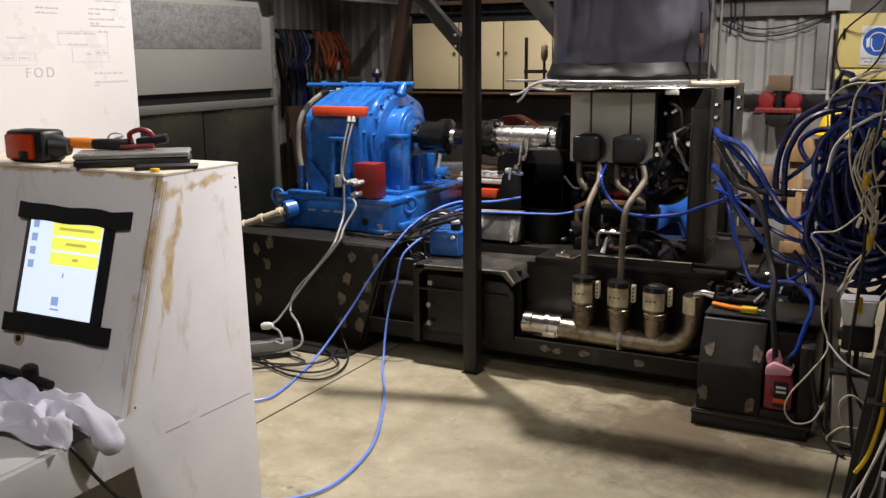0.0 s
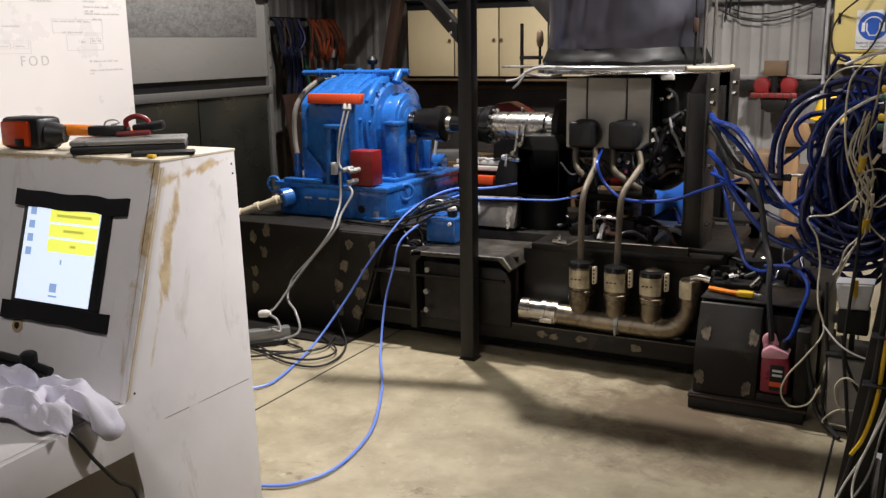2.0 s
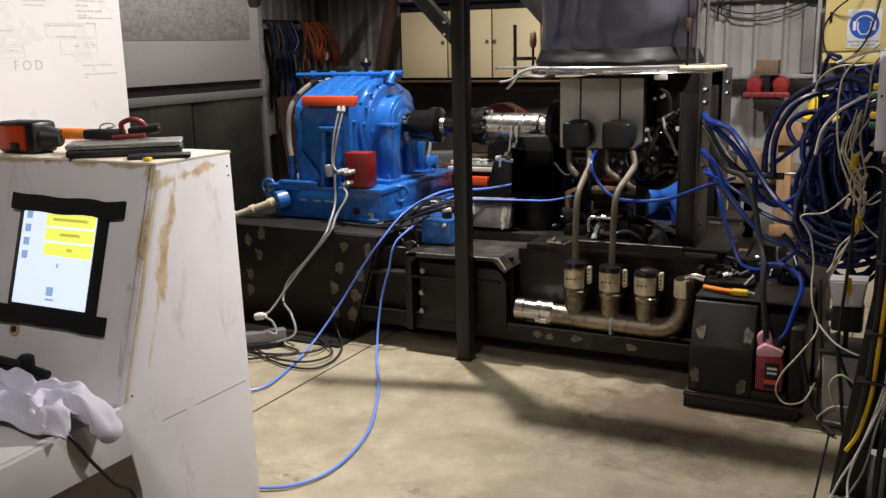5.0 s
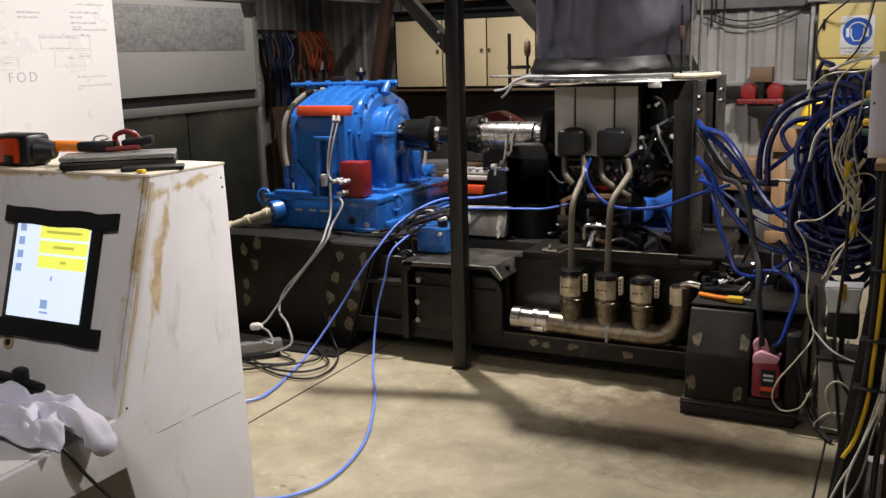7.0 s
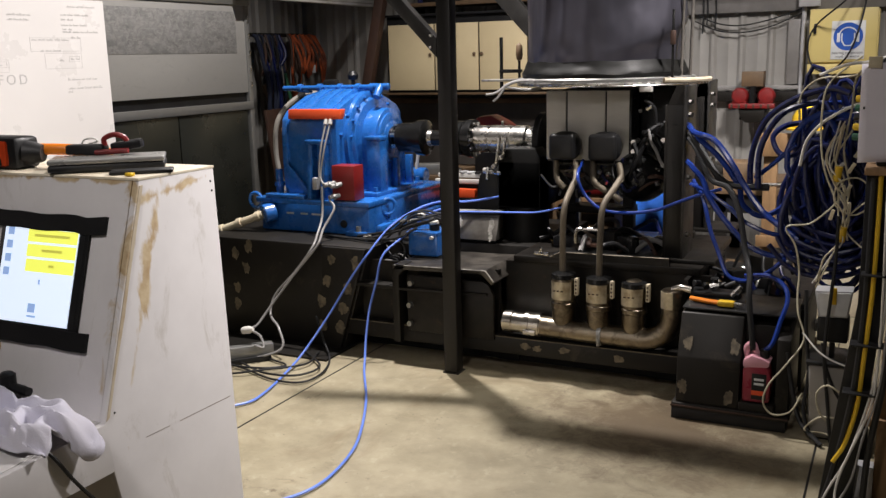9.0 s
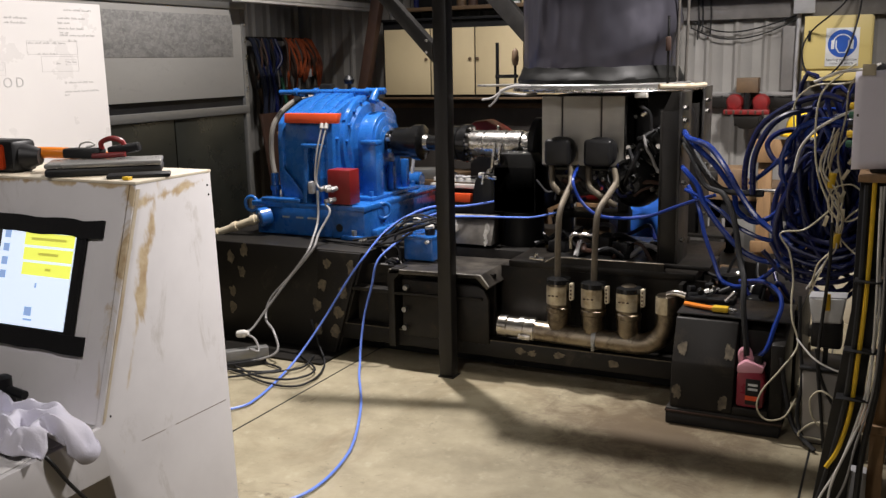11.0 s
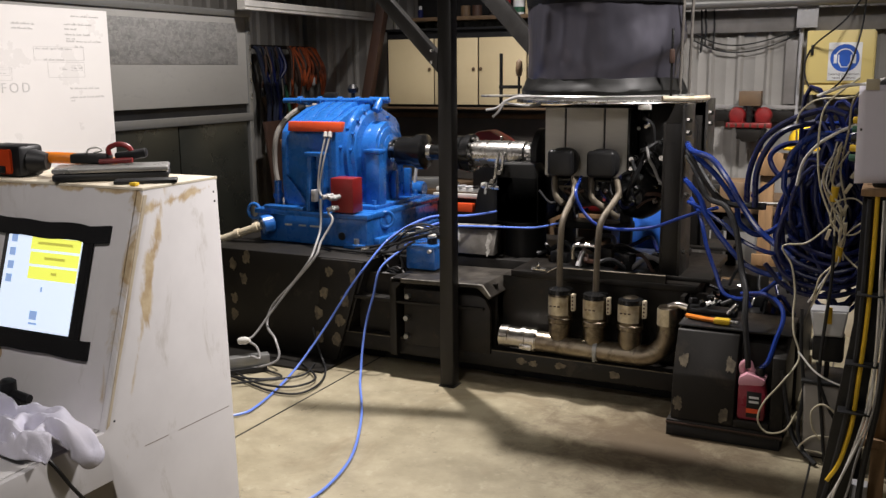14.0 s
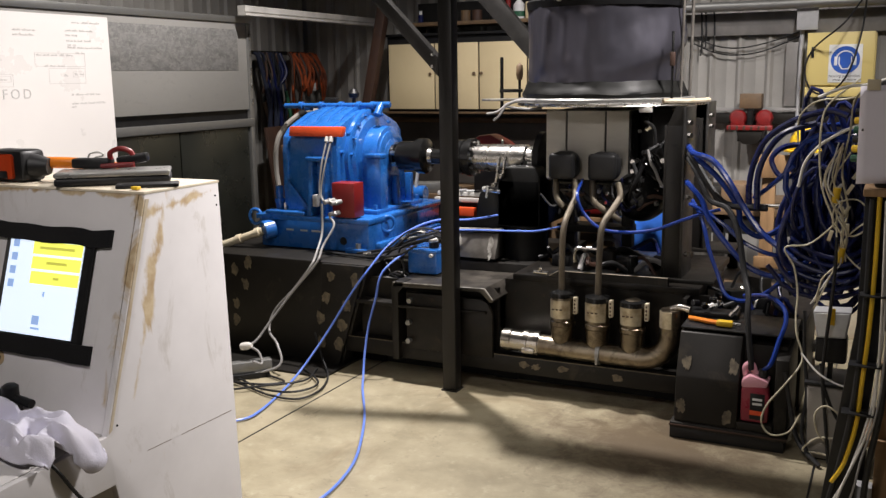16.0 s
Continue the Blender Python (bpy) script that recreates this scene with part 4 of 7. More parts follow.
# ---- shaft line ----
def shaft():
    t = thing("drive_shaft", (-2.25, 5.0, 1.125), "dark couplings and bright machined drive shaft", "shaft")
    ax = lambda x: Vector((x, 5.0, 1.125))
    part("coupling", lathe(ax(-2.79), ax(-2.4), [(0, 0), (0, 0.068), (0.03, 0.068), (0.032, 0.058), (0.055, 0.058), (0.06, 0.086), (0.18, 0.090), (0.185, 0.105), (0.235, 0.107), (0.245, 0.095), (0.25, 0.06), (0.255, 0.045), (0.39, 0.045)], 40), M_DARKM, t, "black shaft coupling")
    part("coupling_bolt", hexbolt(ax(-2.735) + Vector((0, -0.07, 0.02)), ax(-2.765) + Vector((0, -0.07, 0.02)), 0.014), M_CHROME, t)
    part("coupling_bolt", hexbolt(ax(-2.735) + Vector((0, -0.055, -0.05)), ax(-2.765) + Vector((0, -0.055, -0.05)), 0.014), M_CHROME, t)
    part("coupling_bolt", hexbolt(ax(-2.735) + Vector((0, -0.02, 0.072)), ax(-2.765) + Vector((0, -0.02, 0.072)), 0.014), M_CHROME, t)
    part("hub_nut", lathe(ax(-2.54), ax(-2.45), [(0, 0.03), (0.005, 0.05), (0.03, 0.046), (0.035, 0)], 20), M_CHROME, t)
    part("coupling", lathe(ax(-2.42), ax(-2.2), [(0, 0), (0, 0.085), (0.02, 0.10), (0.12, 0.102), (0.125, 0.095), (0.145, 0.095), (0.15, 0.112), (0.185, 0.112), (0.185, 0)], 40), M_DARKM, t, "black shaft coupling")
    for i in range(10):
        a = 2 * math.pi * i / 10
        p = ax(-2.236) + Vector((0, 0.09 * math.cos(a), 0.09 * math.sin(a)))
        part("coupling_bolt", hexbolt(p, p + Vector((0.018, 0, 0)), 0.011), M_CHROME, t)
    part("sleeve", lathe(ax(-2.235), ax(-1.88), [(0, 0), (0, 0.075), (0.02, 0.078), (0.10, 0.078), (0.104, 0.072), (0.11, 0.072), (0.114, 0.080), (0.235, 0.080), (0.24, 0.074), (0.247, 0.074), (0.25, 0.08), (0.33, 0.08), (0.34, 0.07), (0.395, 0.07), (0.395, 0)], 48), M_CHROME, t, "bright machined sleeve")
    for i in range(10):
        a = 2 * math.pi * i / 10 + 0.3
        p = ax(-1.88) + Vector((0, 0.062 * math.cos(a), 0.062 * math.sin(a)))
        part("sleeve_bolt", hexbolt(p, p + Vector((0.03, 0, 0)), 0.013), M_CHROME, t)
    part("grease_nipple", cyl(ax(-2.06) + Vector((0, 0, 0.079)), ax(-2.06) + Vector((0, 0, 0.105)), 0.007, 8), M_CHROME, t)
    part("flywheel", lathe(ax(-1.835), ax(-1.77), [(0, 0), (0, 0.12), (0.012, 0.155), (0.045, 0.155), (0.055, 0.14), (0.065, 0)], 48), M_BLACK, t, "black flywheel")


shaft()


def bearing_stand():
    t = thing("bearing_stand", (-1.92, 4.95, 0.58), "black steel bearing stand under the shaft", "stand")
    part("column", box(-1.985, -1.735, 4.74, 5.25, 0.77, 1.03, 0.008), M_JET, t)
    part("cheek", prism([(-1.985, 0.77), (-1.735, 0.77), (-1.735, 1.05), (-1.765, 1.10), (-1.95, 1.10), (-1.985, 1.06)], "y", 4.74, 4.88, 0.008), M_JET, t)
    part("side_lobe", prism([(-2.12, 0.58), (-1.987, 0.58), (-1.987, 0.965), (-2.02, 0.985), (-2.07, 0.98), (-2.105, 0.945), (-2.12, 0.88)], "y", 4.76, 5.15, 0.01), M_JET, t)
    for x, z in ((-1.998, 0.99), (-1.956, 1.04)):
        part("clamp_strap", prism([(x, z), (x + 0.014, z), (x + 0.014 + (1.16 - z) * 0.16, 1.16), (x + (1.16 - z) * 0.16, 1.16)], "y", 4.715, 4.737, 0.003), M_CHROME, t, "bright steel strap")
        part("strap_nut", hexbolt((x + 0.007, 4.714, z + 0.012), (x + 0.007, 4.69, z + 0.012), 0.014), M_CHROME, t)
    part("clamp_bolt", cyl((-2.06, 4.72, 0.97), (-1.95, 4.70, 0.965), 0.010, 8), M_CHROME, t)
    part("clamp_bolt", cyl((-2.03, 4.71, 0.995), (-2.03, 4.69, 0.93), 0.008, 8), M_CHROME, t)
    part("pedestal_drum", lathe((-1.848, 4.85, 0.535), (-1.848, 4.85, 0.77), [(0, 0), (0, 0.118), (0.01, 0.122), (0.10, 0.120), (0.21, 0.112), (0.225, 0.118), (0.235, 0.118), (0.235, 0)], 36), M_JET, t)
    part("welded_box", prism([(4.62, 0.60), (4.675, 0.735), (4.735, 0.735), (4.735, 0.60)], "x", -2.225, -1.952, 0.005), M_WORN, t, "grey welded steel box")
    part("box_lid", prism([(-2.235, 0.738), (-1.945, 0.748), (-1.945, 0.758), (-2.235, 0.748)], "y", 4.662, 4.735, 0.003), M_WELD, t, "bright rolled box edge")
    for i, (x, z, rx, rz) in enumerate(((-2.185, 0.685, 0.022, 0.036), (-1.99, 0.675, 0.015, 0.042), (-1.985, 0.615, 0.010, 0.018), (-2.21, 0.64, 0.010, 0.02))):
        bm = prism(ragged(x, z, rx, rz, 190 + i, 30), "y", -0.003, -0.0005)
        for vert in bm.verts:
            vert.co.y += 4.62 + (vert.co.z - 0.60) * 0.407
        part("weld_patch", bm, M_WELD, t, "bright ground patch")
    part("lower_box", box(-2.19, -1.97, 4.68, 4.8, 0.535, 0.60), M_JET, t)


bearing_stand()


def small_motor():
    t = thing("blue_pump_motor", (-2.3, 4.5, 0.525), "small blue pump motor on the bed plate", "motor")
    part("casing", box(-2.38, -2.20, 4.40, 4.60, 0.535, 0.66, 0.012), M_BLUE, t)
    part("cover", box(-2.385, -2.195, 4.39, 4.61, 0.655, 0.672, 0.004), M_BLUE, t)
    part("terminal", cyl((-2.25, 4.47, 0.672), (-2.25, 4.47, 0.72), 0.028, 14), M_BLACK, t)
    part("bolt", hexbolt((-2.225, 4.395, 0.645), (-2.225, 4.37, 0.645), 0.01), M_WHITEC, t)


small_motor()


def motor_leads():
    rnd = random.Random(52)
    solo("probe_rod", cyl((-2.575, 4.40, 0.612), (-2.375, 4.41, 0.604), 0.007, 10), M_GALV, (-2.5, 4.4, 0.6), "thin bright probe rod beside the motor", "probe")
    solo("probe_rod", cyl((-2.455, 4.44, 0.712), (-2.25, 4.46, 0.742), 0.007, 10), M_GALV, (-2.35, 4.45, 0.7), "thin bright probe rod over the motor", "probe")
    for i in range(3):
        y, z = 4.36 + 0.035 * i, 0.70 + rnd.uniform(-0.04, 0.05)
        pts = [(-2.20, y + 0.1, z), (-2.34, y + 0.04, z + 0.03), (-2.45, y, z - 0.05), (-2.54, y - 0.02, z - 0.12 - 0.01 * i), (-2.62, y + 0.02, 0.602 + 0.004 * i)]
        cable("machine_lead", pts, rnd.uniform(0.004, 0.009), (M_RUBBER, M_BLACK)[i % 2], "lead running between the machine and the motor", "cable", "machine leads")
    for x, y, z in ((-2.30, 4.47, 0.735), (-2.26, 4.44, 0.715), (-2.42, 4.42, 0.72), (-2.34, 4.45, 0.75), (-2.66, 4.40, 0.62)):
        solo("lead_connector", cyl((x, y, z), (x + 0.045, y + 0.006, z + 0.008), 0.012, 10), M_WHITEC if x > -2.4 else M_CHROME, (x, y, z), "small pale cable connector", "connector", "lead connectors")
    for i in range(5):
        a = [(-2.46 + 0.06 * math.cos(t) + 0.01 * i, 4.32 + 0.02 * i, 0.47 + (0.05 + 0.008 * i) * math.sin(t)) for t in [2 * math.pi * k / 20 for k in range(20)]]
        solo("lead_loop", tube(a, 0.005, 6, 1, closed=True), M_RUBBER if i % 3 else M_GREYC, (-2.46, 4.32, 0.47), "loop of lead hanging behind the bracket", "cable", "lead loops")


motor_leads()


# ---- engine under test ----
def engine():
    t = thing("test_engine", (-1.45, 5.0, 0.585), "test engine with grey metal cover, black ports and dark lower case", "engine")
    for x0, x1 in ((-1.685, -1.577), (-1.568, -1.366), (-1.357, -1.24)):
        part("cover_panel", box(x0, x1, 4.70, 5.25, 1.05, 1.41, 0.003), M_ALU, t)
    part("inner_block", box(-1.68, -1.245, 4.71, 5.24, 1.04, 1.405), M_BLACK, t)
    part("cover_edge", box(-1.24, -1.225, 4.70, 5.25, 1.05, 1.41, 0.002), M_DARKM, t)
    for x0, x1 in ((-1.630, -1.480), (-1.420, -1.262)):
        c = part("port_cap", box(x0, x1, 4.57, 4.70, 1.055, 1.205, 0.055, seg=5), M_BLACK, t, "black rounded rubber port cap")
        part("rim", box(x0 + 0.006, x1 - 0.006, 4.555, 4.60, 1.062, 1.198, 0.02, seg=3), M_BLACK, c)
        part("clip", cyl((x0 + 0.03, 4.62, 1.045), (x1 - 0.03, 4.62, 1.045), 0.012, 8), M_DARKM, c)
    part("lower_case", prism([(-1.72, 0.86), (-1.34, 0.86), (-1.24, 0.95), (-1.12, 1.05), (-1.76, 1.05), (-1.76, 0.92)], "y", 4.92, 5.35, 0.02), M_BLACK, t)
    for x in (-1.70, -1.36):
        part("mount_leg", box(x - 0.03, x + 0.03, 5.15, 5.22, 0.585, 0.87, 0.004), M_STEEL, t)
    part("mount_bar", box(-1.76, -1.33, 5.1, 5.26, 0.70, 0.74, 0.004), M_STEEL, t)
    for i in range(7):
        a = -1.5 + 0.055 * i
        part("wiring", tube([(a, 4.72, 1.03), (a + 0.03, 4.66, 0.97), (a + 0.06, 4.70, 0.92), (a + 0.10 - 0.02 * i, 4.8, 0.88)], 0.007, 6), (M_BLACK, M_BROWN, M_HOSED)[i % 3], t)
    part("side_case", prism([(-1.22, 1.02), (-1.0, 1.02), (-1.0, 1.30), (-1.06, 1.42), (-1.22, 1.42)], "y", 4.85, 5.3, 0.015), M_BLACK, t)
    part("turbo_housing", lathe((-1.185, 4.88, 0.985), (-1.185, 4.60, 0.965), [(0, 0), (0, 0.13), (0.06, 0.145), (0.14, 0.14), (0.21, 0.115), (0.25, 0.075), (0.26, 0.05), (0.22, 0.045), (0.22, 0)], 36), M_DARKM, t, "black turbocharger housing")
    part("inlet_duct", tube([(-1.10, 4.75, 1.22), (-1.04, 4.72, 1.18), (-1.0, 4.72, 1.10), (-1.02, 4.70, 1.02)], 0.035, 12), M_RUBBER, t)
    part("sense_pipe", tube([(-1.12, 4.62, 1.22), (-1.10, 4.60, 1.16), (-1.07, 4.58, 1.12), (-1.04, 4.57, 1.06), (-1.0, 4.56, 1.03)], 0.008, 8), M_GREYC, t)
    for x, y, z in ((-1.01, 4.62, 1.33), (-1.02, 4.62, 1.22), (-1.04, 4.6, 1.17), (-1.215, 4.695, 1.15), (-1.215, 4.695, 1.10)):
        part("bolt", hexbolt((x, y + 0.1, z), (x, y - 0.005, z), 0.014), M_CHROME, t)
    rnd = random.Random(31)
    for i in range(16):
        p = Vector((rnd.uniform(-1.2, -1.03), rnd.uniform(4.62, 4.8), rnd.uniform(1.0, 1.38)))
        q = p + Vector((rnd.uniform(-0.1, 0.1), rnd.uniform(-0.04, 0.06), rnd.uniform(-0.12, 0.12)))
        r = q + Vector((rnd.uniform(-0.06, 0.06), rnd.uniform(0.0, 0.1), rnd.uniform(-0.1, 0.05)))
        if i % 4 == 3:
            part("fitting", cyl(p, p + (q - p) * 0.3, rnd.uniform(0.008, 0.014), 8), M_CHROME, t)
        else:
            part("hose", tube([p, q, r], rnd.uniform(0.006, 0.014), 8), (M_RUBBER, M_BLACK, M_DARKM)[i % 3], t)
    for i in range(46):
        p = Vector((rnd.uniform(-1.60, -0.98), rnd.uniform(4.60, 4.74), rnd.uniform(0.90, 1.045)))
        kind = i % 5
        if kind == 0:
            part("fitting", cyl(p, p + Vector((rnd.uniform(-0.03, 0.03), -0.012, rnd.uniform(-0.02, 0.02))), rnd.uniform(0.006, 0.012), 8), M_CHROME, t)
        elif kind == 1:
            part("bolt", hexbolt(p, p + Vector((0.004, -0.016, 0.004)), rnd.uniform(0.007, 0.012)), (M_CHROME, M_LABEL, M_CHROME, M_VICE)[i // 5 % 4], t)
        else:
            q = p + Vector((rnd.uniform(-0.16, 0.16), rnd.uniform(-0.03, 0.05), rnd.uniform(-0.07, 0.05)))
            part("wiring", tube([p, (p + q) / 2 + Vector((0, -0.02, rnd.uniform(-0.05, 0.02))), q], rnd.uniform(0.004, 0.011), 6), (M_RUBBER, M_BLACK, M_PIPE, M_HOSED, M_BROWN)[i // 5 % 5], t)
    # exhaust primaries from the ports
    part("exhaust_pipe", tube([(-1.60, 4.62, 1.06), (-1.595, 4.60, 1.0), (-1.575, 4.58, 0.95), (-1.53, 4.56, 0.92)], 0.0165, 14), M_PIPE, t, "dull bare exhaust pipe")
    part("exhaust_pipe", tube([(-1.49, 4.6, 1.05), (-1.455, 4.5, 0.985), (-1.455, 4.43, 0.94), (-1.452, 4.32, 0.87), (-1.452, 4.29, 0.75), (-1.45, 4.28, 0.53)], 0.0155, 14, 10), M_PIPE, t)
    part("exhaust_pipe", tube([(-1.40, 4.62, 1.06), (-1.395, 4.60, 1.0), (-1.38, 4.58, 0.95), (-1.33, 4.56, 0.92), (-1.25, 4.6, 0.86)], 0.0165, 14), M_PIPE, t)
    part("exhaust_pipe", tube([(-1.25, 4.56, 1.05), (-1.225, 4.5, 0.995), (-1.235, 4.43, 0.95), (-1.258, 4.32, 0.875), (-1.262, 4.29, 0.76), (-1.265, 4.28, 0.53)], 0.0155, 14, 10), M_PIPE, t)
    part("handle_bracket", tube([(-1.43, 4.43, 0.66), (-1.43, 4.43, 0.72), (-1.40, 4.43, 0.735), (-1.30, 4.43, 0.735)], 0.010, 8), M_CHROME, t, "bright bent handle")
    part("drain_cock", tube([(-1.64, 4.40, 0.60), (-1.56, 4.39, 0.60)], 0.010, 8, 1), M_CHROME, t)
    part("drain_cock", tube([(-1.62, 4.40, 0.60), (-1.60, 4.39, 0.63)], 0.008, 8, 1), M_CHROME, t)


engine()


def catalysts():
    t = thing("exhaust_collector", (-1.3, 4.25, 0.165), "heat-tinted stainless exhaust collector with four canisters", "exhaust")
    part("header_pipe", tube([(-1.62, 4.26, 0.262), (-1.4, 4.26, 0.255), (-1.15, 4.26, 0.25), (-1.02, 4.26, 0.252), (-0.94, 4.26, 0.29), (-0.905, 4.26, 0.36), (-0.90, 4.26, 0.42)], 0.052, 20), M_STAIN, t)
    part("end_pipe", lathe((-1.75, 4.26, 0.268), (-1.55, 4.26, 0.262), [(0, 0.044), (0, 0.056), (0.045, 0.058), (0.05, 0.053), (0.20, 0.055), (0.20, 0)], 28), M_STAINB, t, "bright stainless end pipe")
    part("band_clamp", lathe((-1.635, 4.26, 0.265), (-1.555, 4.26, 0.263), [(0, 0.056), (0, 0.063), (0.025, 0.063), (0.027, 0.059), (0.053, 0.059), (0.055, 0.063), (0.08, 0.063), (0.08, 0.056)], 28), M_STAINB, t)
    part("clamp_screw", box(-1.63, -1.565, 4.19, 4.205, 0.225, 0.25, 0.004), M_CHROME, t)
    part("band_clamp", lathe((-1.255, 4.26, 0.252), (-1.235, 4.26, 0.252), [(0, 0.052), (0, 0.058), (0.02, 0.058), (0.02, 0.052)], 28), M_GALV, t)
    part("clamp_tail", box(-1.252, -1.238, 4.200, 4.210, 0.205, 0.245, 0.002), M_GALV, t)
    for i, x in enumerate((-1.44, -1.262, -1.088)):
        top = 0.545 - 0.008 * i
        c = part("canister", lathe((x, 4.27, 0.27), (x, 4.27, top), [(0, 0.050), (0.03, 0.054), (0.05, 0.0575), (0.10, 0.058), (0.105, 0.063), (0.125, 0.063), (0.13, 0.058), (0.23, 0.060), (0.25, 0.056), (0.265, 0.03), (0.265, 0)], 28), M_STAIN, t, "stainless canister")
        part("canister_cap", lathe((x, 4.27, top - 0.028), (x, 4.27, top + 0.004), [(0, 0.060), (0, 0.063), (0.022, 0.061), (0.032, 0.03), (0.032, 0)], 28), M_DARKM, c)
        lab = prism([(x + 0.0612 * math.cos(radians(a)), 4.27 + 0.0612 * math.sin(radians(a))) for a in range(205, 330, 8)] + [(x + 0.058 * math.cos(radians(a)), 4.27 + 0.058 * math.sin(radians(a))) for a in range(325, 200, -8)], "z", 0.415, 0.505)
        part("label_band", lab, M_TAG, c, "cream label with worn print")
        for k in range(3):
            part("label_print", box(x - 0.035 + 0.02 * k, x - 0.024 + 0.02 * k, 4.206, 4.2095, 0.458, 0.464), M_BROWN, c)
        part("strap_tail", box(x + 0.064, x + 0.082, 4.235, 4.265, 0.44, 0.525, 0.003), M_LABEL, c)
        for k in range(4):
            part("tail_slot", box(x + 0.069, x + 0.077, 4.2335, 4.235, 0.448 + 0.019 * k, 0.457 + 0.019 * k), M_BROWN, c)
    c = part("canister", lathe((-0.90, 4.26, 0.40), (-0.90, 4.26, 0.51), [(0, 0.05), (0.02, 0.055), (0.095, 0.055), (0.105, 0.05), (0.105, 0)], 28), M_STAIN, t, "stainless canister")
    part("label_band", prism([(-0.90 + 0.0565 * math.cos(radians(a)), 4.26 + 0.0565 * math.sin(radians(a))) for a in range(200, 290, 9)] + [(-0.90 + 0.054 * math.cos(radians(a)), 4.26 + 0.054 * math.sin(radians(a))) for a in range(281, 192, -9)], "z", 0.42, 0.50), M_TAG, c)
    part("spout", tube([(-0.90, 4.26, 0.505), (-0.86, 4.25, 0.52), (-0.81, 4.24, 0.515)], 0.018, 10), M_STAINB, c)


catalysts()


def intake_drum():
    t = thing("intake_plenum", (-1.46, 5.0, 1.44), "large satin grey intake drum on a round steel plate", "plenum")
    part("plate", lathe((-1.425, 5.02, 1.437), (-1.425, 5.02, 1.452), [(0, 0), (0, 0.50), (0.013, 0.50), (0.013, 0)], 72), M_WORN, t, "round steel plate")
    part("plate_edge", lathe((-1.425, 5.02, 1.433), (-1.425, 5.02, 1.454), [(0, 0.495), (0, 0.51), (0.004, 0.514), (0.009, 0.511), (0.013, 0.514), (0.019, 0.512), (0.021, 0.495)], 96), M_CHROME, t, "bright plate rim")
    part("plate_rim", lathe((-1.46, 5.02, 1.452), (-1.46, 5.02, 1.475), [(0, 0.40), (0, 0.475), (0.016, 0.477), (0.022, 0.47), (0.022, 0.40)], 72), M_GALV, t)
    n = 96
    bm = lathe((-1.46, 5.0, 1.475), (-1.46, 5.0, 1.56), [(0, 0.30), (0, 0.438), (0.02, 0.446), (0.035, 0.440), (0.05, 0.430), (0.065, 0.423), (0.085, 0.415), (0.085, 0.30)], n)
    for v in bm.verts:
        d = Vector((v.co.x + 1.46, v.co.y - 5.0))
        if d.length > 0.4:
            k = 1 + 0.012 * noise.noise((d.x * 22, d.y * 22, v.co.z * 30)) + 0.015 * noise.noise((d.x * 7, d.y * 7, v.co.z * 12))
            v.co.x, v.co.y = -1.46 + d.x * k, 5.0 + d.y * k
            v.co.z += 0.010 * noise.noise((d.x * 9, d.y * 9, 4))
    part("seal", bm, M_JET, t, "crumpled black tape seal")
    bm = bmesh.new()
    rings = []
    n = 180

    def ease(v, lo, hi):
        v = min(1.0, max(0.0, (v - lo) / (hi - lo)))
        return v * v * (3 - 2 * v)

    for z in [1.555 + 0.386 * k / 44 for k in range(45)]:
        ring = []
        for i in range(n):
            a = 2 * math.pi * i / n
            r = 0.409 + 0.009 * noise.noise((3.2 * math.cos(a), 3.2 * math.sin(a), z * 1.5)) + 0.003 * noise.noise((9 * math.cos(a), 9 * math.sin(a), z * 7)) + 0.012 * (z - 1.55)
            # long diagonal fold in the film, with two upright puckers beside it
            w = (a - radians(286.3) + math.pi) % (2 * math.pi) - math.pi
            hi, lo = 1.80 + 0.20 * math.sin(max(-1.5, min(1.5, w))), 1.615 + 0.16 * max(0.0, math.sin(w)) ** 1.6
            if abs(w) < 1.6:
                span = ease(w, -0.05, 0.45)
                if z > hi:
                    fold = 0.0
                elif z > lo:
                    fold = ease(hi - z, 0, hi - lo)
                else:
                    fold = math.exp(-((lo - z) / 0.055) ** 2)
                r += 0.030 * span * (fold - 0.35)
            for c, wd, h in ((-0.82, 0.05, 0.008), (-0.50, 0.07, 0.012), (-0.25, 0.10, -0.008)):
                r += h * math.exp(-((w - c - 0.25 * (z - 1.75)) / wd) ** 2) * ease(z, 1.60, 1.72) * (1 - ease(z, 1.88, 1.94))
            r += 0.008 * noise.noise((7 * math.cos(a), 7 * math.sin(a), z * 9)) * (1 - ease(z, 1.56, 1.66))
            ring.append(bm.verts.new((-1.46 + r * math.cos(a), 5.0 + r * math.sin(a), z)))
        rings.append(ring)
    for a, b in zip(rings, rings[1:]):
        for i in range(n):
            bm.faces.new([a[i], a[(i + 1) % n], b[(i + 1) % n], b[i]])
    part("drum", bm, M_DRUM, t, "satin grey sheet drum")
    part("top_band", lathe((-1.46, 5.0, 1.935), (-1.46, 5.0, 1.985), [(0, 0.3), (0, 0.418), (0.04, 0.424), (0.05, 0.415), (0.05, 0)], 64), M_TAPE, t, "black tape band")
    part("inlet_cone", lathe((-1.46, 5.0, 1.985), (-1.46, 5.0, 2.7), [(0, 0.39), (0.3, 0.40), (0.7, 0.40), (0.7, 0)], 48), M_BLACK, t)
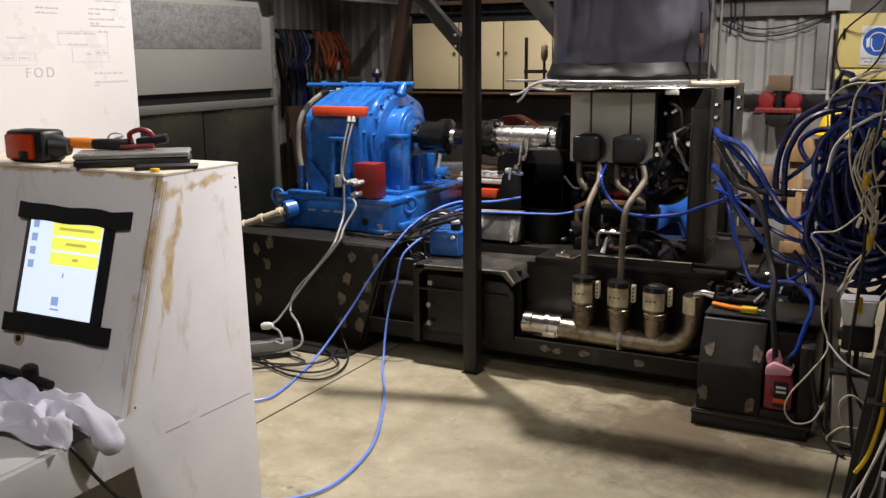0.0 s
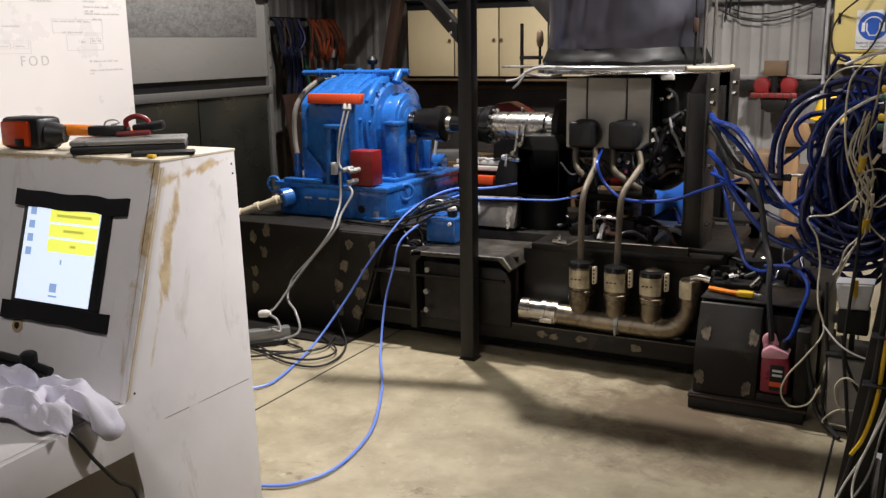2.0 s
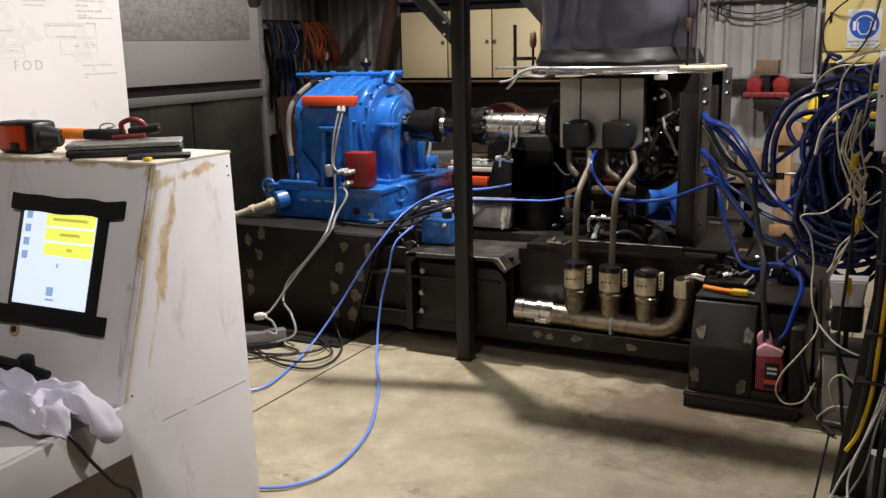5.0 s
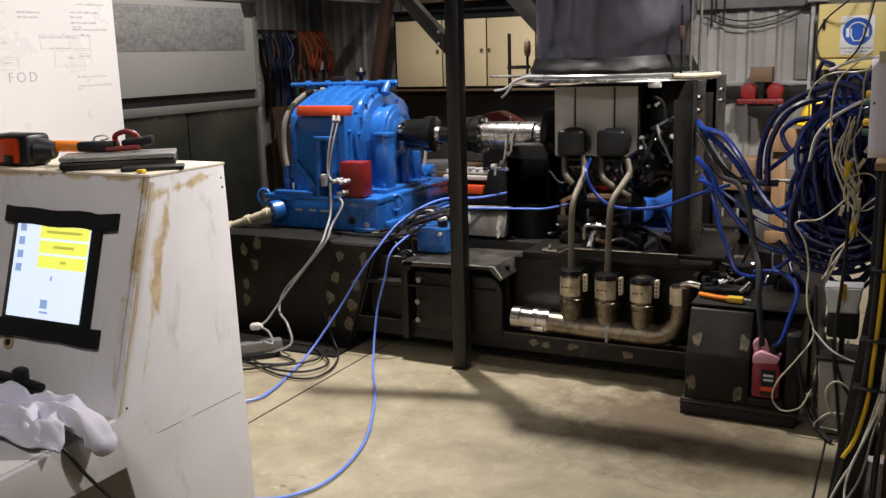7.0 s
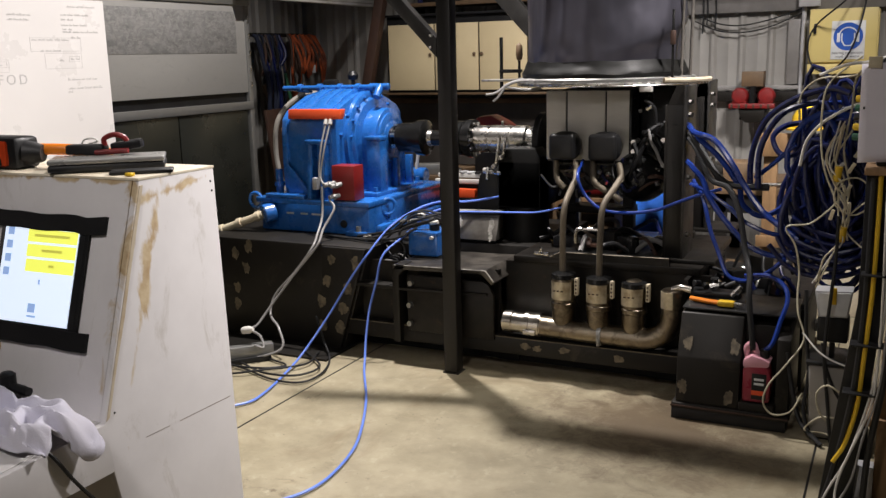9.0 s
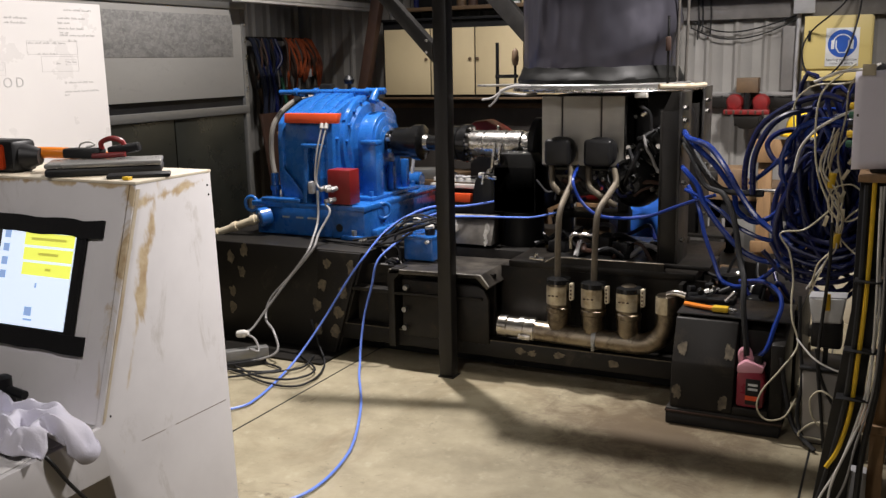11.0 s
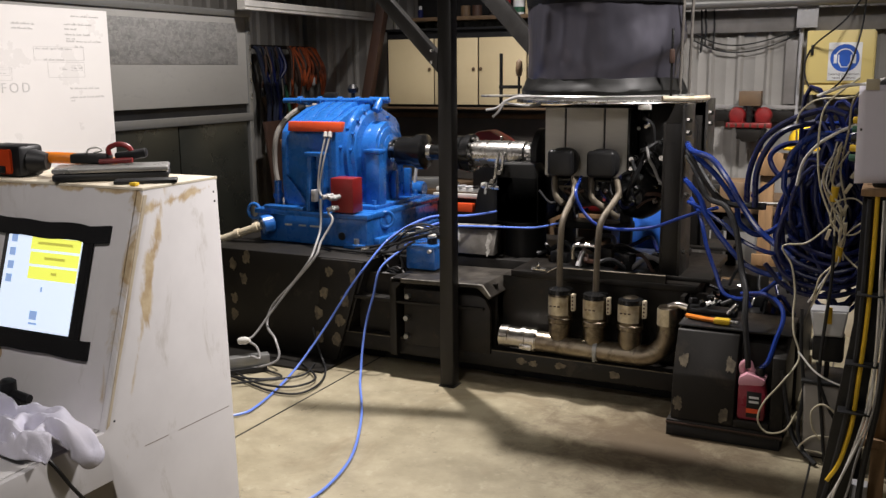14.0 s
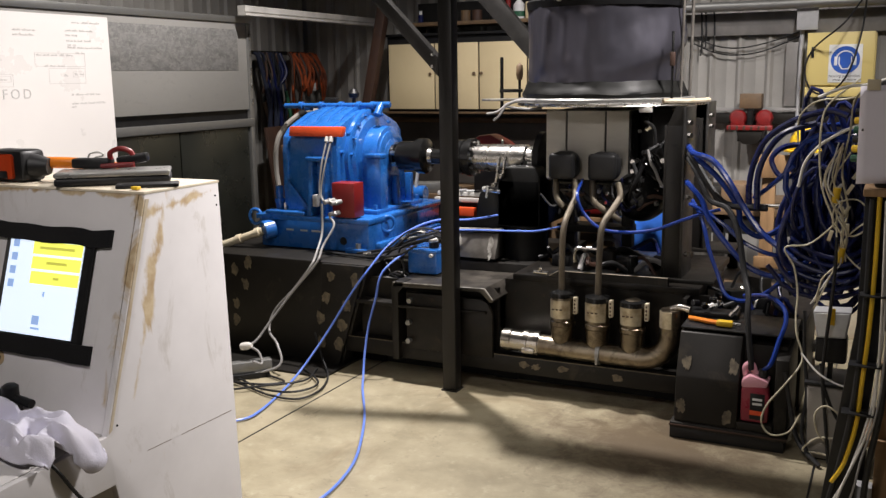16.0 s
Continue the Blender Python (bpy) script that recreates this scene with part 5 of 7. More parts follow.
    part("tie_wire", tube([(-1.62, 4.60, 1.99), (-1.58, 4.588, 1.965), (-1.55, 4.58, 1.99), (-1.51, 4.575, 1.97), (-1.46, 4.575, 1.985), (-1.42, 4.58, 1.965), (-1.40, 4.59, 2.0)], 0.006, 6), M_WHITEC, t)
    for x, y in ((-1.03, 4.92), (-1.0, 5.0)):
        part("tie_rod", cyl((x, y, 1.45), (x + 0.01, y, 2.3), 0.008, 10), M_WORN, t)
    part("plate_bolt", box(-1.165, -1.105, 4.60, 4.64, 1.405, 1.4325, 0.003), M_WHITEC, t)
    part("edge_wrap", tube([(-1.05, 4.62, 1.46), (-0.97, 4.69, 1.458), (-0.91, 4.82, 1.457), (-0.89, 4.95, 1.457)], 0.013, 8), M_TAN, t)


intake_drum()


def frame_columns():
    for i, (x, y, h) in enumerate(((-0.95, 4.5, 1.437), (-1.0, 5.35, 1.437))):
        t = thing("support_column", (x, y + 0.12, 0.585), "dark bolted steel support column", "column", "columns under the intake plate")
        part("web", box(x - 0.05, x + 0.03, y, y + 0.012, 0.585, h - 0.09 if i == 0 else h, 0.002), M_POST, t)
        part("cap", prism([(x - 0.05, h - 0.09), (x + 0.03, h - 0.09), (x + 0.045, h), (x - 0.01, h)], "y", y, y + 0.012), M_POST, t)
        part("flange", box(x + 0.03, x + 0.042, y - 0.02, y + 0.22, 0.585, h, 0.002), M_BRACE, t)
        part("flange", box(x - 0.062, x - 0.05, y, y + 0.22, 0.585, h - 0.09, 0.002), M_STEEL, t)
        part("foot_plate", box(x - 0.11, x + 0.2, y - 0.03, y + 0.25, 0.586, 0.606, 0.003), M_STEEL, t)
        for z in (1.36, 1.30, 1.0, 0.72):
            part("bolt", hexbolt((x + 0.042, y + 0.04, z), (x + 0.06, y + 0.03, z), 0.013), M_CHROME, t)
        for z in (0.85, 1.07, 1.25):
            part("slot", box(x - 0.025, x + 0.0, y - 0.001, y, z, z + 0.008), M_BLACK, t)


frame_columns()


# ---- gantry post and braces ----
def gantry():
    t = thing("gantry_frame", (-1.99, 4.14, 0), "dark square steel gantry post with diagonal braces", "gantry")
    part("post", box(-2.03, -1.955, 4.105, 4.18, 0.006, 2.05, 0.008), M_POST, t)
    part("base_plate", box(-2.036, -1.949, 4.10, 4.186, 0, 0.006), M_POST, t)
    part("brace", prism([(-2.035, 1.595), (-2.035, 1.69), (-2.50, 2.165), (-2.58, 2.165)], "y", 4.115, 4.17, 0.004), M_BRACE, t)
    # beam added out of view to cast the floor's shadow band, with its leg
    part("unseen_beam", box(-2.03, 1.6, 4.09, 4.195, 2.05, 2.17, 0.004), M_POST, t)
    part("unseen_beam_leg", box(1.52, 1.595, 4.105, 4.18, 0.0, 2.05, 0.004), M_POST, t)
    for z in (1.70, 1.645):
        part("bolt", hexbolt((-2.06, 4.115, z), (-2.06, 4.10, z), 0.008), M_CHROME, t)
    t = thing("diagonal_strut", (-1.6, 5.6, 1.6), "grey steel diagonal strut behind the drum", "strut")
    part("angle", prism([(-1.65, 1.19), (-1.65, 1.34), (-2.85, 2.65), (-3.02, 2.65)], "y", 5.6, 5.66, 0.004), M_BRACE, t)
    part("hanger", box(-1.70, -1.60, 5.605, 5.655, 0.0, 1.30, 0.004), M_STEEL, t)


gantry()


# ---- dark steel service box with jug ----
def service_box():
    t = thing("steel_service_box", (-0.58, 4.15, 0), "dark folded steel service box on a low skid", "steel box")
    part("box_front", prism([(3.955, 0.075), (3.975, 0.28), (4.05, 0.465), (4.36, 0.475), (4.36, 0.075)], "x", -0.815, -0.545, 0.008), M_STEEL, t)
    part("box_body", prism([(4.08, 0.075), (4.08, 0.43), (4.36, 0.455), (4.36, 0.075)], "x", -0.545, -0.36, 0.006), M_STEEL, t)
    part("box_side", prism([(3.97, 0.075), (3.98, 0.40), (4.36, 0.455), (4.36, 0.075)], "x", -0.40, -0.345, 0.006), M_STEEL, t)
    part("box_lid", prism([(4.06, 0.476), (4.36, 0.482), (4.36, 0.49), (4.06, 0.484)], "x", -0.815, -0.34, 0.002), M_BLACK, t)
    part("skid", box(-0.83, -0.34, 3.945, 4.36, 0.048, 0.075, 0.004), M_STEEL, t)
    part("skid_lip", box(-0.832, -0.338, 3.94, 3.948, 0.060, 0.066), M_BROWN, t)
    part("ledge", box(-0.545, -0.40, 3.955, 4.08, 0.075, 0.112, 0.003), M_STEEL, t)
    part("skid_runner", box(-0.83, -0.35, 3.95, 4.05, 0, 0.048, 0.003), M_BLACK, t)
    part("skid_runner", box(-0.83, -0.35, 4.26, 4.36, 0, 0.048, 0.003), M_BLACK, t)
    for i, (x, y0, z) in enumerate(((-0.77, 3.985, 0.34), (-0.575, 3.99, 0.345), (-0.785, 3.955, 0.15), (-0.59, 3.957, 0.12))):
        bm = prism(ragged(x, z, 0.020, 0.032, 120 + i, 30), "y", 0, 0.0025)
        for v in bm.verts:
            base = (3.975 + (v.co.z - 0.28) * 0.405) if v.co.z > 0.28 else (3.955 + (v.co.z - 0.075) * 0.0976)
            v.co.y += base - 0.003
        part("weld_patch", bm, M_SPOT, t)
    j = thing("coolant_jug", (-0.475, 4.02, 0.112), "pinkish red plastic jug with a hose in its neck", "jug")
    part("body", prism([(-0.535, 0.113), (-0.42, 0.113), (-0.417, 0.23), (-0.43, 0.275), (-0.46, 0.29), (-0.50, 0.30), (-0.535, 0.26)], "y", 3.965, 4.06, 0.014), M_JUG, j)
    part("shoulder", prism([(-0.533, 0.265), (-0.43, 0.275), (-0.422, 0.30), (-0.46, 0.315), (-0.50, 0.325), (-0.533, 0.30)], "y", 3.962, 4.06, 0.008), M_JUGTOP, j)
    part("handle", tube([(-0.52, 4.01, 0.30), (-0.525, 4.01, 0.345), (-0.50, 4.01, 0.36), (-0.485, 4.01, 0.32)], 0.014, 10), M_JUGTOP, j)
    part("neck", cyl((-0.45, 4.0, 0.31), (-0.45, 4.0, 0.345), 0.02, 14), M_BLACK, j)
    part("label_panel", box(-0.495, -0.435, 3.962, 3.9655, 0.13, 0.245, 0.001), M_BLACK, j, "dark product label")
    part("label_stripe", box(-0.485, -0.445, 3.9605, 3.9625, 0.215, 0.225), M_SIGNW, j)
    part("label_stripe", box(-0.485, -0.445, 3.9605, 3.9625, 0.195, 0.205), M_SIGNW, j)
    part("label_stripe", box(-0.495, -0.44, 3.9605, 3.9625, 0.15, 0.17), M_ORANGE, j)
    s = thing("yellow_tool", (-0.7, 4.15, 0.49), "orange-yellow handled spanner lying on the service box", "tool")
    part("handle", tube([(-0.80, 4.16, 0.50), (-0.72, 4.13, 0.50), (-0.66, 4.11, 0.502)], 0.011, 8), M_PLOR, s)
    part("head", box(-0.67, -0.60, 4.09, 4.13, 0.49, 0.515, 0.006), M_YELC, s)
    part("tip", cyl((-0.60, 4.11, 0.503), (-0.565, 4.10, 0.503), 0.008, 8), M_CHROME, s)
    p = thing("hose_fittings", (-0.72, 4.28, 0.49), "cluster of small metal hose fittings on the service box", "fitting")
    rnd = random.Random(11)
    for i in range(9):
        a = Vector((-0.80 + 0.2 * rnd.random(), 4.22 + 0.12 * rnd.random(), 0.50 + 0.05 * rnd.random()))
        b = a + Vector((rnd.uniform(-0.05, 0.05), rnd.uniform(-0.03, 0.03), rnd.uniform(-0.02, 0.05)))
        part("fitting", cyl(a, b, rnd.uniform(0.008, 0.016), 8), (M_DARKM, M_CHROME, M_RUBBER)[i % 3], p)
    part("manifold", box(-0.82, -0.60, 4.24, 4.34, 0.487, 0.512, 0.006), M_BLACK, p)


service_box()


# ---- north wall: cupboards, shelf, signs ----
def wall_cupboards():
    t = thing("wall_cupboard", (-3.2, 6.85, 1.32), "cream laminate wall cupboards with dark edges", "cupboard")
    part("carcass", box(-3.86, -1.6, 6.87, 7.165, 1.318, 1.925, 0.003), M_BLACK, t)
    for x0, x1 in ((-3.838, -3.422), (-3.41, -3.032), (-3.018, -2.62), (-2.608, -2.2), (-2.19, -1.8)):
        d = part("door", box(x0, x1, 6.85, 6.869, 1.338, 1.862, 0.003), M_CREAM, t, "cream door")
        part("knob", lathe((x1 - 0.03 if x0 < -3.4 else x0 + 0.02, 6.85, 1.62), (x1 - 0.03 if x0 < -3.4 else x0 + 0.02, 6.83, 1.62), [(0, 0), (0, 0.01), (0.012, 0.014), (0.018, 0)], 12), M_DWOOD, d)
    part("top_trim", box(-3.87, -1.6, 6.845, 7.165, 1.925, 1.945, 0.002), M_BLACK, t)
    part("bottom_trim", box(-3.87, -1.6, 6.85, 7.165, 1.30, 1.317, 0.002), M_DWOOD, t)
    s = thing("wall_shelf", (-3.1, 6.95, 2.0), "dark timber shelf above the cupboards", "shelf")
    part("board", box(-3.7, -1.6, 6.85, 7.165, 2.0, 2.03, 0.003), M_DWOOD, s)
    part("support", box(-3.68, -3.65, 6.88, 7.165, 1.946, 2.0), M_DWOOD, s)
    part("support", box(-1.7, -1.67, 6.88, 7.165, 1.946, 2.0), M_DWOOD, s)
    part("back_beam", box(-3.7, -1.6, 7.13, 7.165, 2.03, 2.2), M_BLACK, s)
    b = thing("spray_bottle", (-2.72, 6.95, 2.031), "white and green plastic bottle on the shelf", "bottle")
    part("body", lathe((-2.72, 6.95, 2.031), (-2.72, 6.95, 2.2), [(0, 0), (0, 0.045), (0.11, 0.045), (0.14, 0.02), (0.17, 0.018), (0.17, 0)], 18), M_SIGNW, b)
    part("label_band", lathe((-2.72, 6.95, 2.05), (-2.72, 6.95, 2.09), [(0, 0.045), (0, 0.0458), (0.04, 0.0458), (0.04, 0.045)], 18), M_GREEN, b)
    c = thing("cream_carton", (-2.6, 7.0, 2.031), "cream carton standing on the shelf", "carton")
    part("carton", box(-2.66, -2.48, 6.93, 7.08, 2.031, 2.16, 0.003), M_CREAM, c)
    c = thing("red_can", (-2.82, 6.97, 2.031), "red aerosol can on the shelf", "can")
    part("can", cyl((-2.82, 6.97, 2.031), (-2.82, 6.97, 2.19), 0.02, 14), M_RED, c)
    c = thing("blue_can", (-3.6, 6.98, 2.031), "blue and white aerosol can on the shelf", "can")
    part("can", cyl((-3.6, 6.98, 2.031), (-3.6, 6.98, 2.10), 0.022, 14), M_HOSED, c)
    part("cap", cyl((-3.6, 6.98, 2.10), (-3.6, 6.98, 2.13), 0.014, 14), M_SIGNW, c)
    for x, m in ((-3.1, M_BROWN), (-3.2, M_DWOOD), (-2.95, M_BLACK)):
        c = thing("parts_tin", (x, 7.0, 2.031), "small dark parts tin on the shelf", "tin", "tins on the shelf")
        part("tin", cyl((x, 7.0, 2.031), (x, 7.0, 2.12), 0.04, 16), m, c)
    # dark panel and bench below the cupboards
    p = thing("bench_backboard", (-3.0, 7.1, 0.8), "dark brown-grey panel behind the bench", "panel")
    part("panel", box(-4.1, -1.5, 7.10, 7.165, 0.0, 1.30, 0.003), M_PANEL, p)
    part("batten", box(-4.1, -1.5, 7.08, 7.099, 1.22, 1.26, 0.002), M_DWOOD, p)


wall_cupboards()


def north_bench():
    t = thing("work_bench", (-2.4, 6.4, 0), "long dark workbench crowded with parts", "bench")
    part("top", box(-3.9, 0.4, 6.05, 6.8, 0.70, 0.75, 0.004), M_DWOOD, t)
    part("apron", box(-3.9, 0.4, 6.07, 6.09, 0.58, 0.70), M_BLACK, t)
    for x in (-3.85, -2.4, -1.0, 0.33):
        for y in (6.1, 6.72):
            part("leg", box(x - 0.035, x + 0.035, y - 0.03, y + 0.03, 0, 0.70, 0.003), M_STEEL, t)
    part("lower_shelf", box(-3.9, 0.4, 6.1, 6.75, 0.2, 0.23), M_DWOOD, t)
    rnd = random.Random(21)
    kinds = [("timber_offcut", M_WOOD, "pine timber offcut", "timber"), ("steel_bar", M_GALV, "pale steel bar", "bar"), ("parts_bin", M_BROWN, "brown parts bin", "bin"), ("cardboard_carton", M_DWOOD, "brown carton", "carton"), ("tool_case", M_BLACK, "black tool case", "case"), ("steel_offcut", M_STEEL, "dark steel offcut", "steel")]
    x = -3.5
    while x < -0.9:
        n, m, l, c = kinds[rnd.randrange(len(kinds))]
        w, h, d = rnd.uniform(0.06, 0.24), rnd.uniform(0.04, 0.2), rnd.uniform(0.08, 0.25)
        y = rnd.uniform(6.12, 6.4)
        solo(n, box(-w / 2, w / 2, -d / 2, d / 2, 0, h, 0.006, m=pose(x, y, 0.751, 0, 0, rnd.uniform(-25, 25))), m, (x, y, 0.751), l + " lying on the workbench", c, "clutter on the workbench")
        x += rnd.uniform(0.14, 0.24)


north_bench()


def wall_things():
    t = thing("yellow_wall_cabinet", (-0.4, 7.0, 1.42), "yellow painted metal wall cabinet with a round warning sign", "wall cabinet")
    part("body", box(-0.60, -0.17, 7.0, 7.165, 1.425, 1.845, 0.004), M_YBOX, t)
    part("door", box(-0.605, -0.178, 6.978, 6.998, 1.50, 1.855, 0.005), M_YBOX, t)
    part("lower_flap", box(-0.607, -0.18, 6.975, 6.998, 1.42, 1.488, 0.004), M_YBOX, t)
    part("latch", box(-0.575, -0.558, 6.962, 6.978, 1.69, 1.76, 0.004), M_BLACK, t)
    s = part("sign", box(-0.462, -0.252, 6.973, 6.977, 1.518, 1.772, 0.001), M_SIGNW, t, "white safety sign with blue disc")
    part("sign_disc", lathe((-0.357, 6.973, 1.668), (-0.357, 6.96, 1.668), [(0, 0), (0, 0.092), (0.001, 0.092), (0.001, 0)], 40), M_SIGNB, s)
    bm = prism(arc(-0.357, 1.67, 0.062, 20, 160, 14) + arc(-0.357, 1.67, 0.054, 160, 20, 14), "y", 6.9705, 6.972)
    part("sign_headband", bm, M_SIGNW, s)
    part("sign_face", prism([(-0.40, 1.69), (-0.314, 1.69), (-0.314, 1.64), (-0.335, 1.605), (-0.38, 1.605), (-0.40, 1.64)], "y", 6.971, 6.972), M_SIGNW, s)
    part("sign_inner", prism([(-0.392, 1.71), (-0.322, 1.71), (-0.322, 1.645), (-0.34, 1.612), (-0.374, 1.612), (-0.392, 1.645)], "y", 6.9695, 6.9708), M_SIGNB, s)
    for x in (-0.427, -0.307):
        part("sign_muff", box(x, x + 0.02, 6.9695, 6.972, 1.632, 1.692, 0.0005), M_SIGNW, s)
    for z, words, size in ((1.553, "hearing protection", 0.026), (1.529, "must be worn", 0.026)):
        cu = bpy.data.curves.new("sign_print", "FONT")
        cu.body, cu.size, cu.extrude, cu.align_x = words, size, 0.0003, "CENTER"
        cu.materials.append(M_BLACK)
        tx = new("sign_print", cu)
        tx.parent = s
        tx.matrix_local = Matrix.Translation(Vector((-0.357, 6.9725, z)) - BASE[t.name]) @ pose(0, 0, 0, 90, 0, 0)
    part("red_tape", box(-0.42, -0.30, 7.0, 7.05, 1.846, 1.856, 0.002), M_RED, t)
    solo("conduit", tube([(-2.0, 7.05, 2.062), (-1.0, 7.05, 2.06), (0.6, 7.05, 2.06)], 0.035, 12, 1), M_GALV, (-0.5, 7.05, 2.06), "shiny galvanised conduit along the wall", "conduit")
    solo("wall_rail", box(-1.30, 0.6, 7.12, 7.165, 1.315, 1.34, 0.003), M_GREYC, (-0.7, 7.12, 1.3), "pale grey steel rail on the wall", "rail")
    solo("wall_rail", box(-1.30, 0.6, 7.14, 7.168, 1.225, 1.30, 0.003), M_STEEL, (-0.7, 7.12, 1.2), "dark steel rail on the wall", "rail")
    # darker sheet strip puts the shade high on the ribbed wall into colour
    solo("wall_shade_strip", box(-1.5, 2.0, 7.15, 7.176, 1.86, 2.02, 0.003), M_SHEETD, (-0.5, 7.1, 1.9), "darker grey strip standing in for shade high on the wall", "girt")
    solo("bracket_plate", box(-0.69, -0.55, 7.07, 7.098, 1.88, 2.04, 0.003), M_GREYP, (-0.62, 7.08, 1.9), "grey bracket plate high on the wall", "bracket")
    solo("downpipe", cyl((-0.66, 7.13, 0.8), (-0.655, 7.13, 2.1), 0.016, 10), M_GREYP, (-0.66, 7.13, 0.8), "grey conduit drop on the wall", "conduit")
    solo("grey_board", box(-0.76, -0.67, 7.155, 7.169, 1.35, 1.80, 0.002), M_SHEETD, (-0.8, 7.16, 1.35), "grey sheet panel on the wall", "panel")
    v = thing("red_pipe_vice", (-1.0, 7.0, 1.06), "red cast vice with a timber block on top", "vice")
    part("timber_block", box(-1.085, -0.935, 6.98, 7.10, 1.34, 1.445, 0.004), M_DWOOD, v, "rough timber block")
    for x in (-1.095, -0.915):
        part("lobe", lathe((x, 7.06, 1.272), (x, 6.975, 1.272), [(0, 0), (0, 0.058), (0.06, 0.06), (0.08, 0.048), (0.085, 0.02), (0.085, 0)], 24), M_VICE, v)
        part("shoulder", box(x - 0.05, x + 0.05, 6.985, 7.06, 1.215, 1.27, 0.012), M_VICE, v)
    for k in range(6):
        part("tooth", box(-1.15 + 0.05 * k, -1.135 + 0.05 * k, 6.95, 6.956, 1.188, 1.218, 0.002), M_BROWN, v)
    part("jaw_bar", box(-1.165, -0.85, 6.955, 7.0, 1.185, 1.222, 0.008), M_VICE, v)
    part("screw", cyl((-1.01, 7.0, 1.22), (-1.01, 7.0, 1.34), 0.024, 12), M_DARKM, v)
    part("base", prism([(-1.10, 1.19), (-0.91, 1.19), (-0.925, 1.12), (-0.96, 1.085), (-1.05, 1.085), (-1.085, 1.12)], "y", 6.97, 7.12, 0.008), M_STEEL, v)
    part("wall_mount", box(-1.1, -0.92, 7.05, 7.12, 1.1, 1.3), M_STEEL, v)
    v.location.x += 0.045


wall_things()


# ---- west corner: straps, hoses, timbers, prop ----
def corner_things():
    rnd = random.Random(5)
    solo("strap_rail", box(-4.80, -4.76, 6.1, 7.1, 1.80, 1.83, 0.003), M_STEEL, (-4.78, 6.5, 1.8), "dark steel strap rail on the wall", "rail")
    for i in range(12):
        y = 6.24 + 0.03 * i + rnd.uniform(-0.02, 0.02)
        l, k = rnd.uniform(0.25, 0.85), rnd.uniform(-0.06, 0.10)
        cable("hanging_strap", [(-4.75, y, 1.815), (-4.72, y + 0.3 * k, 1.75), (-4.70 + rnd.uniform(-0.03, 0.03), y + k, 1.815 - l * 0.6), (-4.72, y + k + rnd.uniform(-0.03, 0.06), 1.815 - l), (-4.68, y + 0.6 * k + 0.05, 1.80 - l * 0.55), (-4.74, y + 0.03, 1.812)], rnd.uniform(0.008, 0.016), (M_ROPEB, M_HOSED, M_BLACK, M_ROPEB, M_BROWN)[i % 5], "dark blue strap hanging on the wall rail", "strap", "hanging straps")
    for i in range(12):
        y = 6.70 + 0.035 * i + rnd.uniform(-0.02, 0.02)
        l, k = rnd.uniform(0.28, 0.55), rnd.uniform(-0.07, 0.09)
        cable("lifting_sling", [(-4.75, y, 1.82), (-4.71, y + 0.4 * k, 1.74), (-4.69 + rnd.uniform(-0.03, 0.03), y + k, 1.82 - l * 0.7), (-4.70, y + k + 0.03, 1.82 - l), (-4.67, y + k * 0.5 + 0.06, 1.82 - l * 0.5), (-4.74, y + 0.03, 1.815)], rnd.uniform(0.009, 0.015), M_ROPEO if i % 4 else M_BROWN, "orange webbing sling hanging on the wall rail", "sling", "hanging slings")
    solo("sling_tag", box(-4.69, -4.686, 6.98, 7.03, 1.49, 1.56), M_SIGNW, (-4.69, 7.0, 1.5), "small white sling tag", "tag")
    for i, (y, lean, m) in enumerate(((6.55, 0.25, M_WOOD), (6.68, 0.18, M_DWOOD), (6.42, 0.1, M_DWOOD), (6.80, 0.2, M_WOOD))):
        solo("leaning_timber", box(-0.02, 0.02, -0.035, 0.035, 0, 1.45, 0.003, m=pose(-4.62, y + 0.35, 0.005, 12, -8, 0)), m, (-4.62, y + 0.35, 0), "timber length leaning in the corner", "timber", "leaning timbers")
    cable("green_hose", [(-4.6, 6.45, 1.5), (-4.58, 6.5, 1.2), (-4.56, 6.55, 0.9), (-4.55, 6.5, 0.5)], 0.014, M_GREEN, "dark green garden hose hanging in the corner", "hose")
    solo("hose_clip", lathe((-3.50, 5.13, 1.385), (-3.545, 5.105, 1.362), [(0, 0), (0, 0.024), (0.05, 0.024), (0.05, 0)], 16), M_RUBBER, (-3.52, 5.12, 1.37), "black rubber clip round the breather hose", "clip")
    solo("leaning_board", box(-0.012, 0.012, -0.22, 0.22, 0, 1.22, 0.003, m=pose(-4.50, 6.40, 0.002, 0, -7, 8)), M_BROWN, (-4.5, 6.35, 0), "rough dark brown board leaning in the corner", "board")
    solo("leaning_batten", box(-0.018, 0.018, -0.025, 0.025, 0, 1.15, 0.003, m=pose(-4.12, 6.15, 0.004, 16, -4, 0)), M_WOOD, (-4.12, 6.15, 0), "pale timber batten leaning beside the enclosure", "timber")
    solo("steel_prop", prism([(-4.34, 0.0), (-4.265, 0.0), (-3.77, 2.2), (-3.855, 2.2)], "y", 6.72, 6.80, 0.004), M_BROWN, (-4.1, 6.75, 0), "red-brown painted steel prop leaning back", "prop")
    cable("grey_breather_hose", [(-3.40, 5.2, 1.40), (-3.55, 5.1, 1.36), (-3.64, 5.0, 1.22), (-3.67, 5.0, 1.0), (-3.62, 5.0, 0.75), (-3.58, 5.0, 0.61)], 0.017, M_TUB, "grey corrugated breather hose", "hose")


corner_things()


